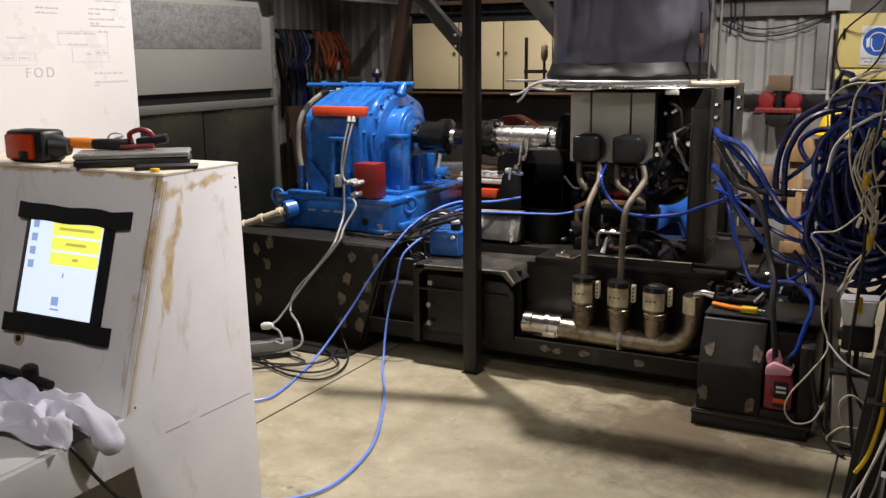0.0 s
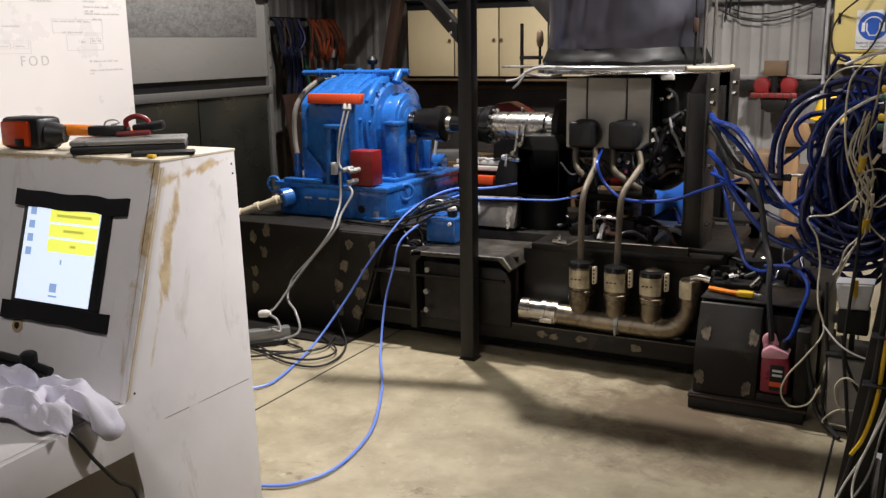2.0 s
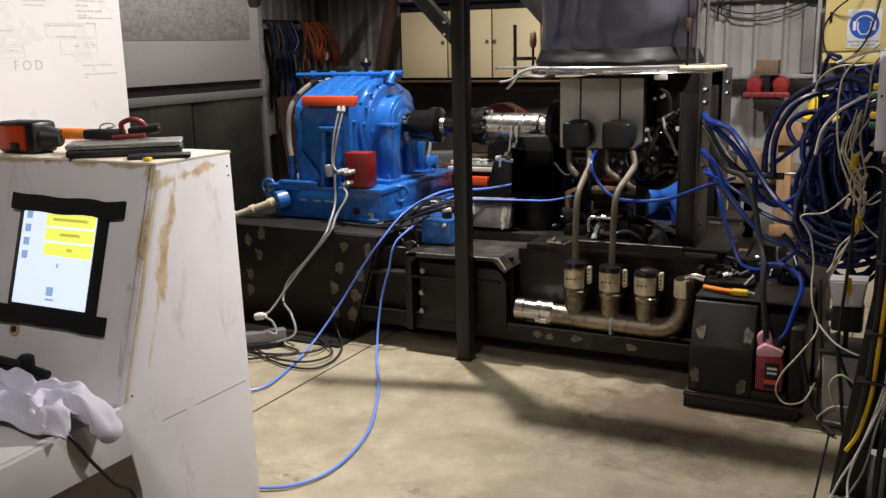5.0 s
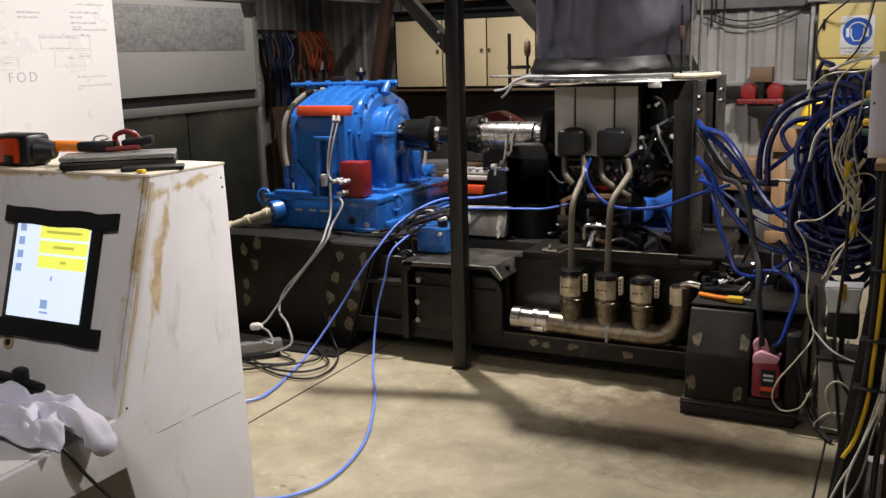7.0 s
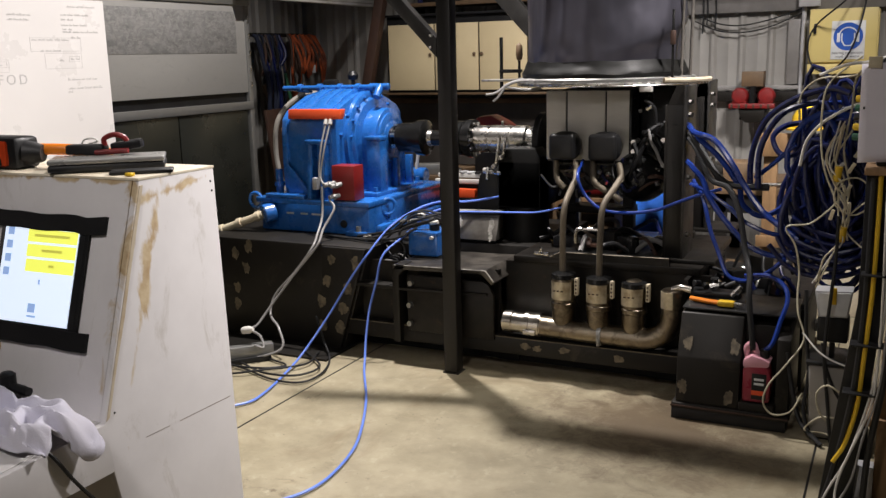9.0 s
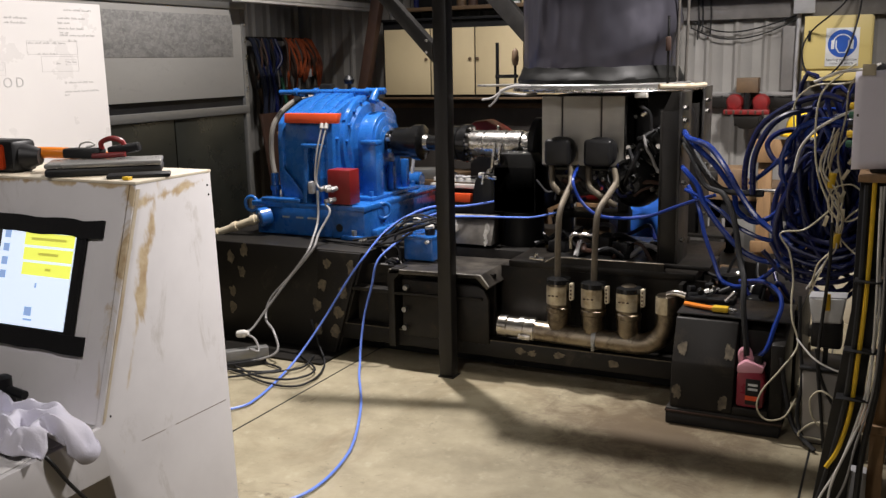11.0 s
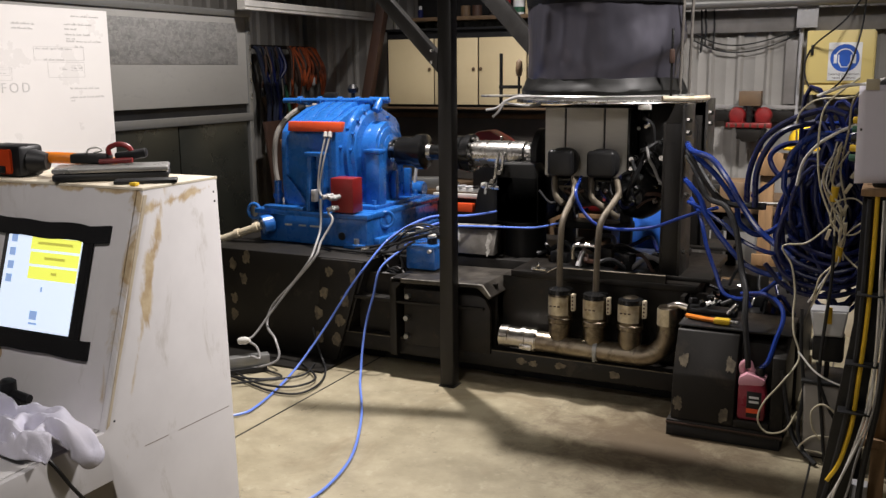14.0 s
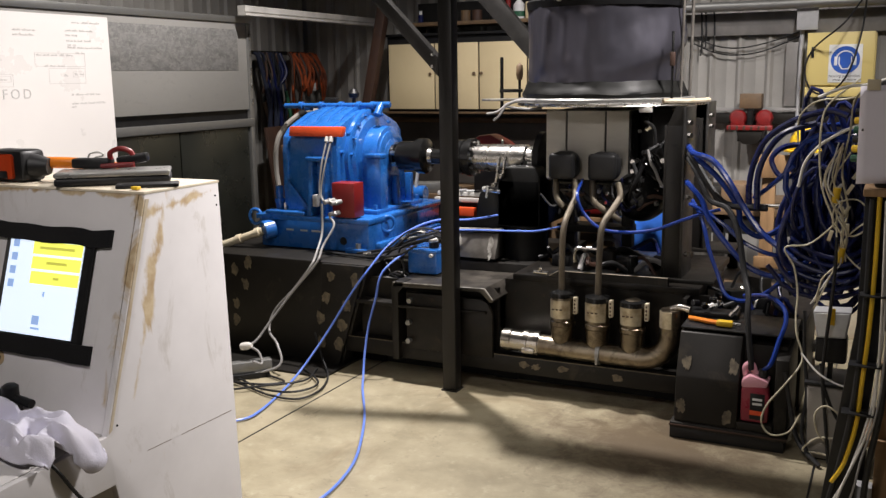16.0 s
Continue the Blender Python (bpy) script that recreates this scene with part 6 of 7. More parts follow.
# ---- clutter behind the bed, seen between the machines ----
def behind_bed():
    t = thing("conveyor_rails", (-2.6, 5.8, 0.7), "pale steel rails on a low stand", "rails")
    for z, y in ((0.80, 5.75), (0.765, 5.70)):
        part("rail", box(-2.86, -2.3, y, y + 0.04, z - 0.014, z + 0.014, 0.003), M_WHITEC, t)
    part("stand", box(-2.84, -2.35, 5.72, 5.82, 0.0, 0.745), M_BLACK, t)
    t = thing("orange_crate", (-2.6, 5.85, 0.8), "orange-red plastic crate by the rails", "crate")
    part("crate", box(-2.68, -2.53, 5.63, 5.68, 0.665, 0.725, 0.006), M_ORANGE, t)
    t = thing("blue_motor", (-2.86, 5.62, 0.78), "blue cylindrical motor behind the bed", "motor")
    part("barrel", cyl((-3.0, 5.62, 0.81), (-2.885, 5.62, 0.81), 0.055, 20, 0.01), M_BLUE, t)
    part("foot", box(-2.98, -2.89, 5.57, 5.67, 0.0, 0.76, 0.004), M_BLUE, t)
    solo("white_strut", tube([(-2.96, 5.60, 0.78), (-2.93, 5.60, 0.98)], 0.012, 8, 1), M_WHITEC, (-2.95, 5.6, 0.78), "short white plastic strut", "strut")
    solo("red_tank", prism([(-2.84, 1.03), (-2.50, 1.03), (-2.50, 1.09), (-2.56, 1.13), (-2.66, 1.18), (-2.76, 1.17), (-2.84, 1.10)], "y", 6.22, 6.38, 0.02), M_RED, (-2.6, 6.3, 1.03), "dull red rounded tank on a dark stand", "tank")
    solo("tank_stand", box(-2.80, -2.54, 6.24, 6.36, 0.751, 1.03, 0.006), M_BLACK, (-2.66, 6.3, 0.751), "dark steel stand on the workbench", "stand")
    t = thing("bench_parts", (-2.55, 5.78, 0.79), "small white and bright metal parts lying on the rails", "parts")
    rnd = random.Random(44)
    for i in range(9):
        x, h = -2.78 + 0.055 * i, rnd.uniform(0.010, 0.04)
        part("small_part", box(-0.02, 0.02, -0.03, 0.03, 0, h, 0.006, m=pose(x, 5.77, 0.815, 0, 0, rnd.uniform(-40, 40))), (M_WHITEC, M_CHROME, M_GREYP, M_SIGNW, M_BLACK)[i % 5], t)
    t = thing("yellow_bottle", (-2.1, 5.75, 0.8), "clear and yellow plastic bottle", "bottle")
    part("body", lathe((-2.11, 5.72, 0.79), (-2.11, 5.72, 0.98), [(0, 0), (0, 0.04), (0.1, 0.04), (0.16, 0.03), (0.19, 0.012), (0.19, 0)], 16), M_YELC, t)
    part("cap", lathe((-2.11, 5.72, 0.945), (-2.11, 5.72, 1.0), [(0, 0.034), (0.02, 0.045), (0.05, 0.02), (0.055, 0)], 14), M_SIGNW, t)
    part("stand", box(-2.2, -2.03, 5.65, 5.82, 0, 0.79), M_DWOOD, t)
    t = thing("clear_bottle", (-1.98, 5.76, 0.79), "cloudy clear plastic bottle lying on the box", "bottle")
    part("stand", box(-2.02, -1.96, 5.70, 5.82, 0.0, 0.80), M_DWOOD, t)
    part("body", lathe((-2.02, 5.72, 0.845), (-1.86, 5.66, 0.83), [(0, 0), (0, 0.035), (0.02, 0.045), (0.11, 0.045), (0.15, 0.02), (0.17, 0.018), (0.17, 0)], 18), M_CLEARC, t)
    solo("white_post", box(-1.745, -1.725, 5.42, 5.44, 0.585, 0.93, 0.003), M_WHITEC, (-1.735, 5.43, 0.585), "white plastic upright on the bed", "post")
    t = thing("blue_tarp_bin", (-1.45, 5.95, 0), "bright blue plastic bin behind the engine", "bin")
    part("bin", prism([(-1.62, 0.42), (-1.25, 0.42), (-1.24, 0.76), (-1.32, 0.77), (-1.44, 0.70), (-1.59, 0.66)], "y", 5.9, 6.03, 0.01), M_BLUEP, t)
    part("stand", box(-1.62, -1.28, 5.88, 6.03, 0.0, 0.42, 0.004), M_DWOOD, t)
    t = thing("tool_chest", (-0.57, 4.9, 0), "low black steel tool chest piled with dark parts", "chest")
    part("body", box(-0.82, -0.34, 4.50, 5.30, 0.0, 0.40, 0.008), M_JET, t)
    part("lid", box(-0.83, -0.33, 4.49, 5.31, 0.402, 0.43, 0.006), M_BLACK, t)
    for z in (0.12, 0.25):
        part("drawer", box(-0.80, -0.36, 4.488, 4.499, z - 0.05, z + 0.05, 0.003), M_BLACK, t)
    rnd = random.Random(77)
    for i in range(22):
        x, y = rnd.uniform(-0.78, -0.42), rnd.uniform(4.56, 5.2)
        if i % 3 == 0:
            solo("machine_offcut", box(-0.05, 0.05, -0.035, 0.035, 0, rnd.uniform(0.03, 0.13), 0.006, m=pose(x, y, 0.431, 0, 0, rnd.uniform(-60, 60))), (M_JET, M_STEEL, M_BLACK, M_BROWN)[i % 4], (x, y, 0.431), "small dark machined part on the tool chest", "part", "parts on the tool chest")
        else:
            k, d = rnd.uniform(0, 6.28), rnd.uniform(0.06, 0.14)
            pts = [(x, y, 0.445), (x + 0.4 * d * math.cos(k), y + 0.4 * d * math.sin(k), 0.445 + rnd.uniform(0.02, 0.10)), (x + d * math.cos(k), y + d * math.sin(k), 0.45 + rnd.uniform(0, 0.07)), (x + 1.3 * d * math.cos(k + 0.5), y + 1.3 * d * math.sin(k + 0.5), 0.443)]
            cable("short_hose", pts, rnd.uniform(0.006, 0.013), (M_RUBBER, M_JET, M_HOSED, M_RUBBER, M_CHROME)[i % 5], "short length of dark hose on the tool chest", "hose", "hoses on the tool chest")
    # added pale box gives the brightness of lit floor and wall further back
    t = thing("lit_floor_stand_in", (-0.3, 6.0, 0), "pale box standing in for the lit floor behind the hoses", "crate")
    part("panel", box(-0.42, -0.06, 5.93, 6.04, 0.0, 0.43, 0.004), M_EDGE, t)
    part("cleat", box(-0.42, -0.06, 5.912, 5.93, 0.37, 0.43, 0.003), M_WOOD, t)
    t = thing("timber_trestle", (-0.65, 6.0, 0), "pine timber trestle behind the hoses", "trestle")
    part("upright", box(-0.735, -0.655, 5.95, 6.0, 0, 1.12, 0.004), M_WOOD, t)
    part("upright", box(-0.36, -0.28, 5.95, 6.0, 0, 1.12, 0.004), M_WOOD, t)
    part("rail", box(-0.76, -0.25, 5.92, 5.949, 0.96, 1.10, 0.004), M_WOOD, t)
    part("rail", box(-0.76, -0.25, 5.92, 5.949, 0.40, 0.47, 0.004), M_WOOD, t)
    solo("hard_hat", lathe((-0.50, 5.97, 1.121), (-0.50, 5.97, 1.28), [(0, 0.0), (0, 0.12), (0.01, 0.12), (0.015, 0.09), (0.08, 0.085), (0.13, 0.05), (0.15, 0)], 24), M_YELC, (-0.5, 5.97, 1.121), "yellow hard hat on the trestle", "helmet")
    solo("round_bar", cyl((-0.87, 5.6, 0.83), (-0.56, 5.6, 0.835), 0.010, 10), M_CHROME, (-0.7, 5.6, 0.83), "bright round steel rod", "rod")
    t = thing("pallet_stack", (-0.5, 5.4, 0), "low stack of timber and steel offcuts", "stack")
    rnd = random.Random(3)
    for i in range(8):
        x, y = rnd.uniform(-0.75, -0.45), rnd.uniform(4.75, 5.7)
        part("piece", box(-0.25, 0.25, -0.04, 0.04, 0, 0.05, 0.004, m=pose(x, y, 0.002 + 0.052 * (i // 2), 0, 0, rnd.uniform(-30, 30))), (M_STEEL, M_DWOOD, M_WOOD, M_BLACK)[i % 4], t)


behind_bed()


# ---- hoses, cables and looms ----
HOSES = [
    ([(-0.90, 4.52, 1.25), (-0.84, 4.35, 1.23), (-0.75, 4.33, 1.20), (-0.67, 4.30, 1.11), (-0.60, 4.28, 1.00), (-0.52, 4.25, 0.90), (-0.45, 4.22, 0.85), (-0.36, 4.20, 0.79)], 0.014),
    ([(-0.88, 4.52, 1.21), (-0.82, 4.36, 1.20), (-0.72, 4.32, 1.12), (-0.63, 4.30, 1.00), (-0.61, 4.30, 0.92), (-0.54, 4.30, 0.87), (-0.47, 4.30, 0.89), (-0.41, 4.30, 0.95)], 0.013),
    ([(-0.90, 4.5, 1.08), (-0.85, 4.40, 1.06), (-0.80, 4.37, 1.01), (-0.76, 4.34, 0.93), (-0.67, 4.31, 0.82), (-0.57, 4.29, 0.73), (-0.46, 4.26, 0.70), (-0.37, 4.23, 0.73), (-0.31, 4.20, 0.80)], 0.013),
    ([(-0.86, 4.45, 1.0), (-0.80, 4.40, 0.91), (-0.76, 4.37, 0.78), (-0.71, 4.34, 0.67), (-0.67, 4.31, 0.59), (-0.62, 4.29, 0.57), (-0.56, 4.26, 0.58), (-0.48, 4.23, 0.63), (-0.41, 4.20, 0.70)], 0.010),
    ([(-0.58, 4.26, 0.60), (-0.47, 4.20, 0.62), (-0.40, 4.15, 0.59), (-0.38, 4.10, 0.54), (-0.40, 4.05, 0.46), (-0.42, 4.00, 0.38), (-0.45, 4.0, 0.34)], 0.010),
    ([(-1.45, 4.6, 1.06), (-1.43, 4.45, 1.00), (-1.39, 4.44, 0.91), (-1.30, 4.43, 0.84), (-1.17, 4.42, 0.83), (-1.03, 4.42, 0.85), (-0.91, 4.41, 0.90), (-0.81, 4.40, 0.94), (-0.72, 4.38, 0.97)], 0.0085),
    ([(-0.58, 4.30, 0.99), (-0.58, 4.28, 1.11), (-0.56, 4.27, 1.21), (-0.51, 4.25, 1.31), (-0.40, 4.23, 1.39), (-0.27, 4.22, 1.43), (-0.19, 4.20, 1.41)], 0.013),
    ([(-0.54, 4.25, 1.00), (-0.54, 4.24, 1.15), (-0.50, 4.22, 1.26), (-0.43, 4.21, 1.34), (-0.31, 4.20, 1.38)], 0.013),
    ([(-0.34, 4.36, 1.28), (-0.44, 4.34, 1.27), (-0.495, 4.31, 1.22), (-0.46, 4.28, 1.15), (-0.40, 4.25, 1.15), (-0.36, 4.22, 1.19), (-0.35, 4.22, 1.25), (-0.30, 4.24, 1.30), (-0.22, 4.26, 1.28)], 0.012),
    ([(-0.56, 4.30, 1.04), (-0.48, 4.25, 1.11), (-0.39, 4.20, 1.20)], 0.010),
    ([(-0.87, 4.45, 0.98), (-0.78, 4.36, 0.96), (-0.68, 4.33, 0.90), (-0.60, 4.3, 0.84), (-0.50, 4.28, 0.80), (-0.40, 4.25, 0.79)], 0.010),
]


def hoses():
    for i, (pts, r) in enumerate(HOSES):
        cable("blue_hose", pts, r, M_HOSED if i in (6, 7, 8) else M_HOSE, "glossy blue hose looping from the engine", "hose", "blue hoses")
    rnd = random.Random(17)
    # hanging coil of dark blue hose
    for i in range(44):
        cx, cz = -0.20 + rnd.uniform(-0.09, 0.14), 1.0 + rnd.uniform(-0.12, 0.14)
        rx, rz = rnd.uniform(0.07, 0.17), rnd.uniform(0.18, 0.36)
        y, tilt, ph = 4.24 + rnd.uniform(-0.06, 0.2), rnd.uniform(-0.4, 0.35), rnd.uniform(0, 6)
        pts = []
        for k in range(26):
            a = 2 * math.pi * k / 26
            w = 1 + 0.2 * math.sin(2 * a + ph) + 0.12 * math.sin(3 * a + 2 * ph)
            u, v = rx * w * math.cos(a), rz * w * math.sin(a)
            pts.append((cx + u * math.cos(tilt) - v * math.sin(tilt), y + 0.05 * math.sin(a + ph), max(0.55, cz + u * math.sin(tilt) + v * math.cos(tilt))))
        solo("hose_loop", tube(pts, rnd.uniform(0.009, 0.013), 8, 1, closed=True), M_HOSE if i % 11 == 0 else M_HOSED, (cx, y, cz), "loop of dark blue hose in a hanging coil", "hose", "coiled hose loops")
    for i in range(6):
        z0 = 0.66 + 0.035 * i
        pts = [(-0.48 + 0.03 * i, 4.2 + 0.02 * i, z0 + 0.1), (-0.38, 4.2, z0 + 0.01 * i), (-0.22, 4.18, z0 - 0.02), (-0.08, 4.2, z0 + 0.03), (0.02, 4.24, z0 + 0.14)]
        cable("blue_hose", pts, 0.011, M_HOSED, "dark blue hose sagging under the coil", "hose", "blue hoses")
    # pale loops and looms
    for cx, cz, r, y in ((-0.055, 0.90, 0.105, 4.0), (-0.15, 1.02, 0.07, 3.97)):
        pts = [(cx + r * (1 + 0.1 * math.sin(3 * a + cx * 30)) * math.cos(a), y + 0.03 * math.sin(2 * a), cz + 1.05 * r * math.sin(a)) for a in [2 * math.pi * k / 30 for k in range(30)]]
        solo("cable_loop", tube(pts, 0.0034, 6, 1, closed=True), M_CLEARC, (cx, y, cz), "loop of pale sensor cable", "cable", "pale cable loops")
    pale = [
        [(-0.20, 4.10, 0.99), (-0.24, 4.10, 0.94), (-0.31, 4.10, 0.88), (-0.40, 4.10, 0.86), (-0.36, 4.10, 0.78), (-0.34, 4.10, 0.67), (-0.34, 4.08, 0.58), (-0.33, 4.05, 0.50), (-0.30, 4.02, 0.40), (-0.355, 3.95, 0.31), (-0.42, 3.92, 0.22), (-0.44, 3.92, 0.14), (-0.40, 3.92, 0.09), (-0.33, 3.93, 0.11), (-0.29, 3.95, 0.19)],
        [(-0.15, 4.10, 1.56), (-0.20, 4.08, 1.52), (-0.26, 4.07, 1.46), (-0.28, 4.05, 1.39), (-0.28, 4.03, 1.25), (-0.26, 4.02, 1.12), (-0.21, 4.00, 1.00)],
        [(-0.38, 4.20, 1.30), (-0.38, 4.20, 1.40), (-0.33, 4.17, 1.46), (-0.27, 4.13, 1.48), (-0.21, 4.10, 1.48), (-0.1, 4.0, 1.50)],
        [(-0.36, 4.10, 1.12), (-0.34, 4.10, 1.22), (-0.29, 4.07, 1.29), (-0.24, 4.03, 1.33), (-0.17, 4.00, 1.37), (-0.08, 3.95, 1.40)],
        [(-0.10, 3.9, 1.55), (-0.16, 3.95, 1.48), (-0.17, 3.97, 1.36), (-0.19, 3.98, 1.2), (-0.16, 3.98, 1.05), (-0.18, 3.98, 0.95)],
        [(-0.05, 3.8, 1.56), (-0.12, 3.9, 1.54), (-0.2, 4.0, 1.53), (-0.3, 4.1, 1.49)],
        [(-0.15, 3.90, 0.12), (-0.22, 3.90, 0.11), (-0.27, 3.90, 0.05), (-0.19, 3.90, 0.045), (-0.10, 3.90, 0.012)],
        [(-0.30, 3.95, 0.45), (-0.23, 3.9, 0.39), (-0.16, 3.88, 0.36), (-0.09, 3.86, 0.35)],
        [(-0.12, 3.88, 0.22), (-0.19, 3.88, 0.26), (-0.23, 3.88, 0.22), (-0.22, 3.88, 0.15), (-0.19, 3.88, 0.11)],
    ]
    for i, pts in enumerate(pale):
        cable("pale_cable", pts, 0.0065 if i in (3, 5) else 0.004, M_WHITEC if i in (3, 5, 7) else M_CLEARC, "pale sensor cable hanging from the trolley", "cable", "pale cables")
    black = [
        ([(-0.90, 4.5, 1.2), (-0.84, 4.40, 1.15), (-0.76, 4.34, 1.02), (-0.67, 4.28, 0.99), (-0.61, 4.22, 0.89), (-0.57, 4.16, 0.73), (-0.54, 4.10, 0.65), (-0.53, 4.04, 0.55), (-0.505, 4.0, 0.39), (-0.50, 4.0, 0.34)], 0.013),
        ([(-0.88, 4.45, 1.22), (-0.85, 4.40, 1.20), (-0.78, 4.37, 1.10), (-0.71, 4.33, 1.02), (-0.64, 4.30, 1.00), (-0.5, 4.28, 1.0)], 0.016),
        ([(-0.19, 3.90, 0.95), (-0.19, 3.90, 0.79), (-0.20, 3.90, 0.62), (-0.21, 3.90, 0.46), (-0.21, 3.90, 0.35), (-0.19, 3.90, 0.19), (-0.17, 3.90, 0.01)], 0.007),
        ([(-0.22, 3.90, 0.43), (-0.20, 3.90, 0.32), (-0.15, 3.90, 0.21), (-0.11, 3.90, 0.18), (-0.09, 3.90, 0.24), (-0.10, 3.90, 0.39)], 0.007),
        ([(-0.30, 4.0, 0.62), (-0.29, 3.98, 0.45), (-0.27, 3.95, 0.28), (-0.28, 3.93, 0.12), (-0.24, 3.9, 0.012)], 0.008),
        ([(-0.36, 3.98, 0.35), (-0.33, 3.96, 0.2), (-0.29, 3.93, 0.07), (-0.2, 3.85, 0.012)], 0.010),
    ]
    for pts, r in black:
        cable("black_cable", pts, r, M_RUBBER, "black rubber cable hanging beside the engine", "cable", "black cables")
    # wall wires
    for pts in ([(-1.39, 7.15, 1.85), (-1.25, 7.15, 1.79), (-1.09, 7.15, 1.77), (-0.90, 7.15, 1.80), (-0.71, 7.15, 1.86), (-0.57, 7.15, 1.91)], [(-1.41, 7.15, 1.81), (-1.25, 7.15, 1.74), (-1.09, 7.15, 1.72), (-0.90, 7.15, 1.75), (-0.67, 7.15, 1.84)]):
        cable("wall_wire", pts, 0.005, M_RUBBER, "black wire sagging along the wall", "wire", "wall wires")
    cable("cabinet_cord", [(-0.28, 7.01, 2.06), (-0.37, 6.75, 1.90), (-0.55, 6.95, 1.76), (-0.61, 6.965, 1.63), (-0.58, 6.966, 1.49), (-0.50, 6.962, 1.44), (-0.41, 6.85, 1.47), (-0.32, 6.75, 1.59), (-0.26, 6.8, 1.84), (-0.25, 7.01, 2.06)], 0.006, M_RUBBER, "black cord looped across the yellow cabinet", "cord")
    for x, z0 in ((-1.36, 1.72), (-1.33, 1.78), (-1.27, 1.75)):
        cable("wall_wire", [(x, 7.14, 2.05), (x + 0.01, 7.14, 1.9), (x + 0.005, 7.14, z0)], 0.006, M_RUBBER, "black wire hanging from the conduit", "wire", "wall wires")
    # cables at the blue machine and on the floor
    cable("light_blue_cable", [(-1.8, 4.90, 0.86), (-2.1, 4.68, 0.81), (-2.285, 4.60, 0.806), (-2.393, 4.50, 0.766), (-2.483, 4.38, 0.688), (-2.513, 4.19, 0.575), (-2.606, 4.17, 0.448), (-2.728, 4.12, 0.241), (-2.809, 3.98, 0.061), (-2.775, 3.75, 0.012), (-2.70, 3.46, 0.012), (-2.71, 3.31, 0.012), (-2.9, 3.1, 0.012)], 0.0061, M_HOSEL, "light blue air line running to the floor", "hose", "light blue lines")
    cable("light_blue_cable", [(-2.2, 4.56, 0.79), (-2.305, 4.50, 0.75), (-2.377, 4.38, 0.658), (-2.43, 4.21, 0.572), (-2.455, 4.17, 0.431), (-2.487, 4.14, 0.279), (-2.485, 4.09, 0.14), (-2.455, 4.02, 0.045), (-2.399, 3.918, 0.013), (-2.183, 3.573, 0.012), (-2.0, 3.212, 0.012), (-1.925, 2.99, 0.012), (-1.895, 2.76, 0.012), (-1.935, 2.61, 0.012), (-2.03, 2.516, 0.012), (-2.3, 2.44, 0.012)], 0.0061, M_HOSEL, "light blue air line running across the floor", "hose", "light blue lines")
    cable("light_blue_cable", [(-2.28, 4.56, 0.745), (-2.15, 4.59, 0.758), (-1.99, 4.60, 0.764), (-1.82, 4.60, 0.77), (-1.70, 4.62, 0.775), (-1.58, 4.68, 0.80)], 0.0055, M_HOSEL, "thin light blue air line over the welded box", "hose", "light blue lines")
    for pts in ([(-2.945, 4.43, 0.89), (-2.931, 4.40, 0.73), (-2.903, 4.30, 0.64), (-2.876, 4.195, 0.577), (-2.984, 4.18, 0.443), (-3.106, 4.15, 0.307), (-3.111, 4.10, 0.203), (-3.0, 4.02, 0.155), (-2.95, 3.96, 0.06), (-3.1, 3.85, 0.012)],
                [(-2.895, 4.43, 0.815), (-2.85, 4.40, 0.77), (-2.87, 4.31, 0.667), (-2.84, 4.195, 0.596), (-2.985, 4.17, 0.429), (-3.091, 4.10, 0.271), (-3.14, 4.0, 0.16), (-3.156, 3.92, 0.17), (-3.06, 3.92, 0.14), (-3.02, 3.9, 0.08), (-3.05, 3.86, 0.10)]):
        cable("grey_cable", pts, 0.007, M_GREYC, "grey sheathed cable from the red box to the floor", "cable", "grey cables")
    for pts in ([(-3.3, 3.8, 0.012), (-3.02, 3.73, 0.012), (-2.78, 3.65, 0.012), (-2.62, 3.67, 0.012), (-2.60, 3.83, 0.012), (-2.69, 4.04, 0.012), (-2.80, 4.16, 0.06), (-2.86, 4.18, 0.2)], [(-3.4, 3.85, 0.012), (-3.12, 3.81, 0.012), (-2.88, 3.70, 0.02), (-2.69, 3.73, 0.02), (-2.66, 3.90, 0.02), (-2.9, 4.1, 0.02)], [(-3.4, 3.7, 0.012), (-3.1, 3.62, 0.012), (-2.9, 3.72, 0.025), (-2.75, 3.9, 0.02), (-2.8, 4.1, 0.02)], [(-3.2, 4.0, 0.012), (-3.0, 3.92, 0.012), (-2.85, 3.86, 0.012), (-2.95, 3.75, 0.02), (-3.25, 3.72, 0.02)]):
        cable("floor_cable", pts, 0.0058, M_RUBBER, "black cable coiled on the concrete floor", "cable", "floor cables")
    for pts in ([(-3.00, 4.46, 0.61), (-2.83, 4.40, 0.61), (-2.62, 4.40, 0.615), (-2.39, 4.38, 0.685), (-2.24, 4.38, 0.73)], [(-2.69, 4.42, 0.61), (-2.57, 4.38, 0.52), (-2.41, 4.36, 0.52), (-2.38, 4.36, 0.57), (-2.40, 4.36, 0.68), (-2.20, 4.38, 0.75)], [(-2.88, 4.44, 0.605), (-2.62, 4.36, 0.615), (-2.42, 4.34, 0.64), (-2.3, 4.36, 0.7)], [(-2.6, 4.5, 0.62), (-2.5, 4.4, 0.55), (-2.45, 4.36, 0.46), (-2.5, 4.33, 0.42)], [(-2.75, 4.48, 0.605), (-2.5, 4.43, 0.66), (-2.33, 4.4, 0.73), (-2.2, 4.42, 0.77)]):
        cable("machine_lead", pts, 0.007, M_RUBBER, "lead running between the machine and the motor", "cable", "machine leads")
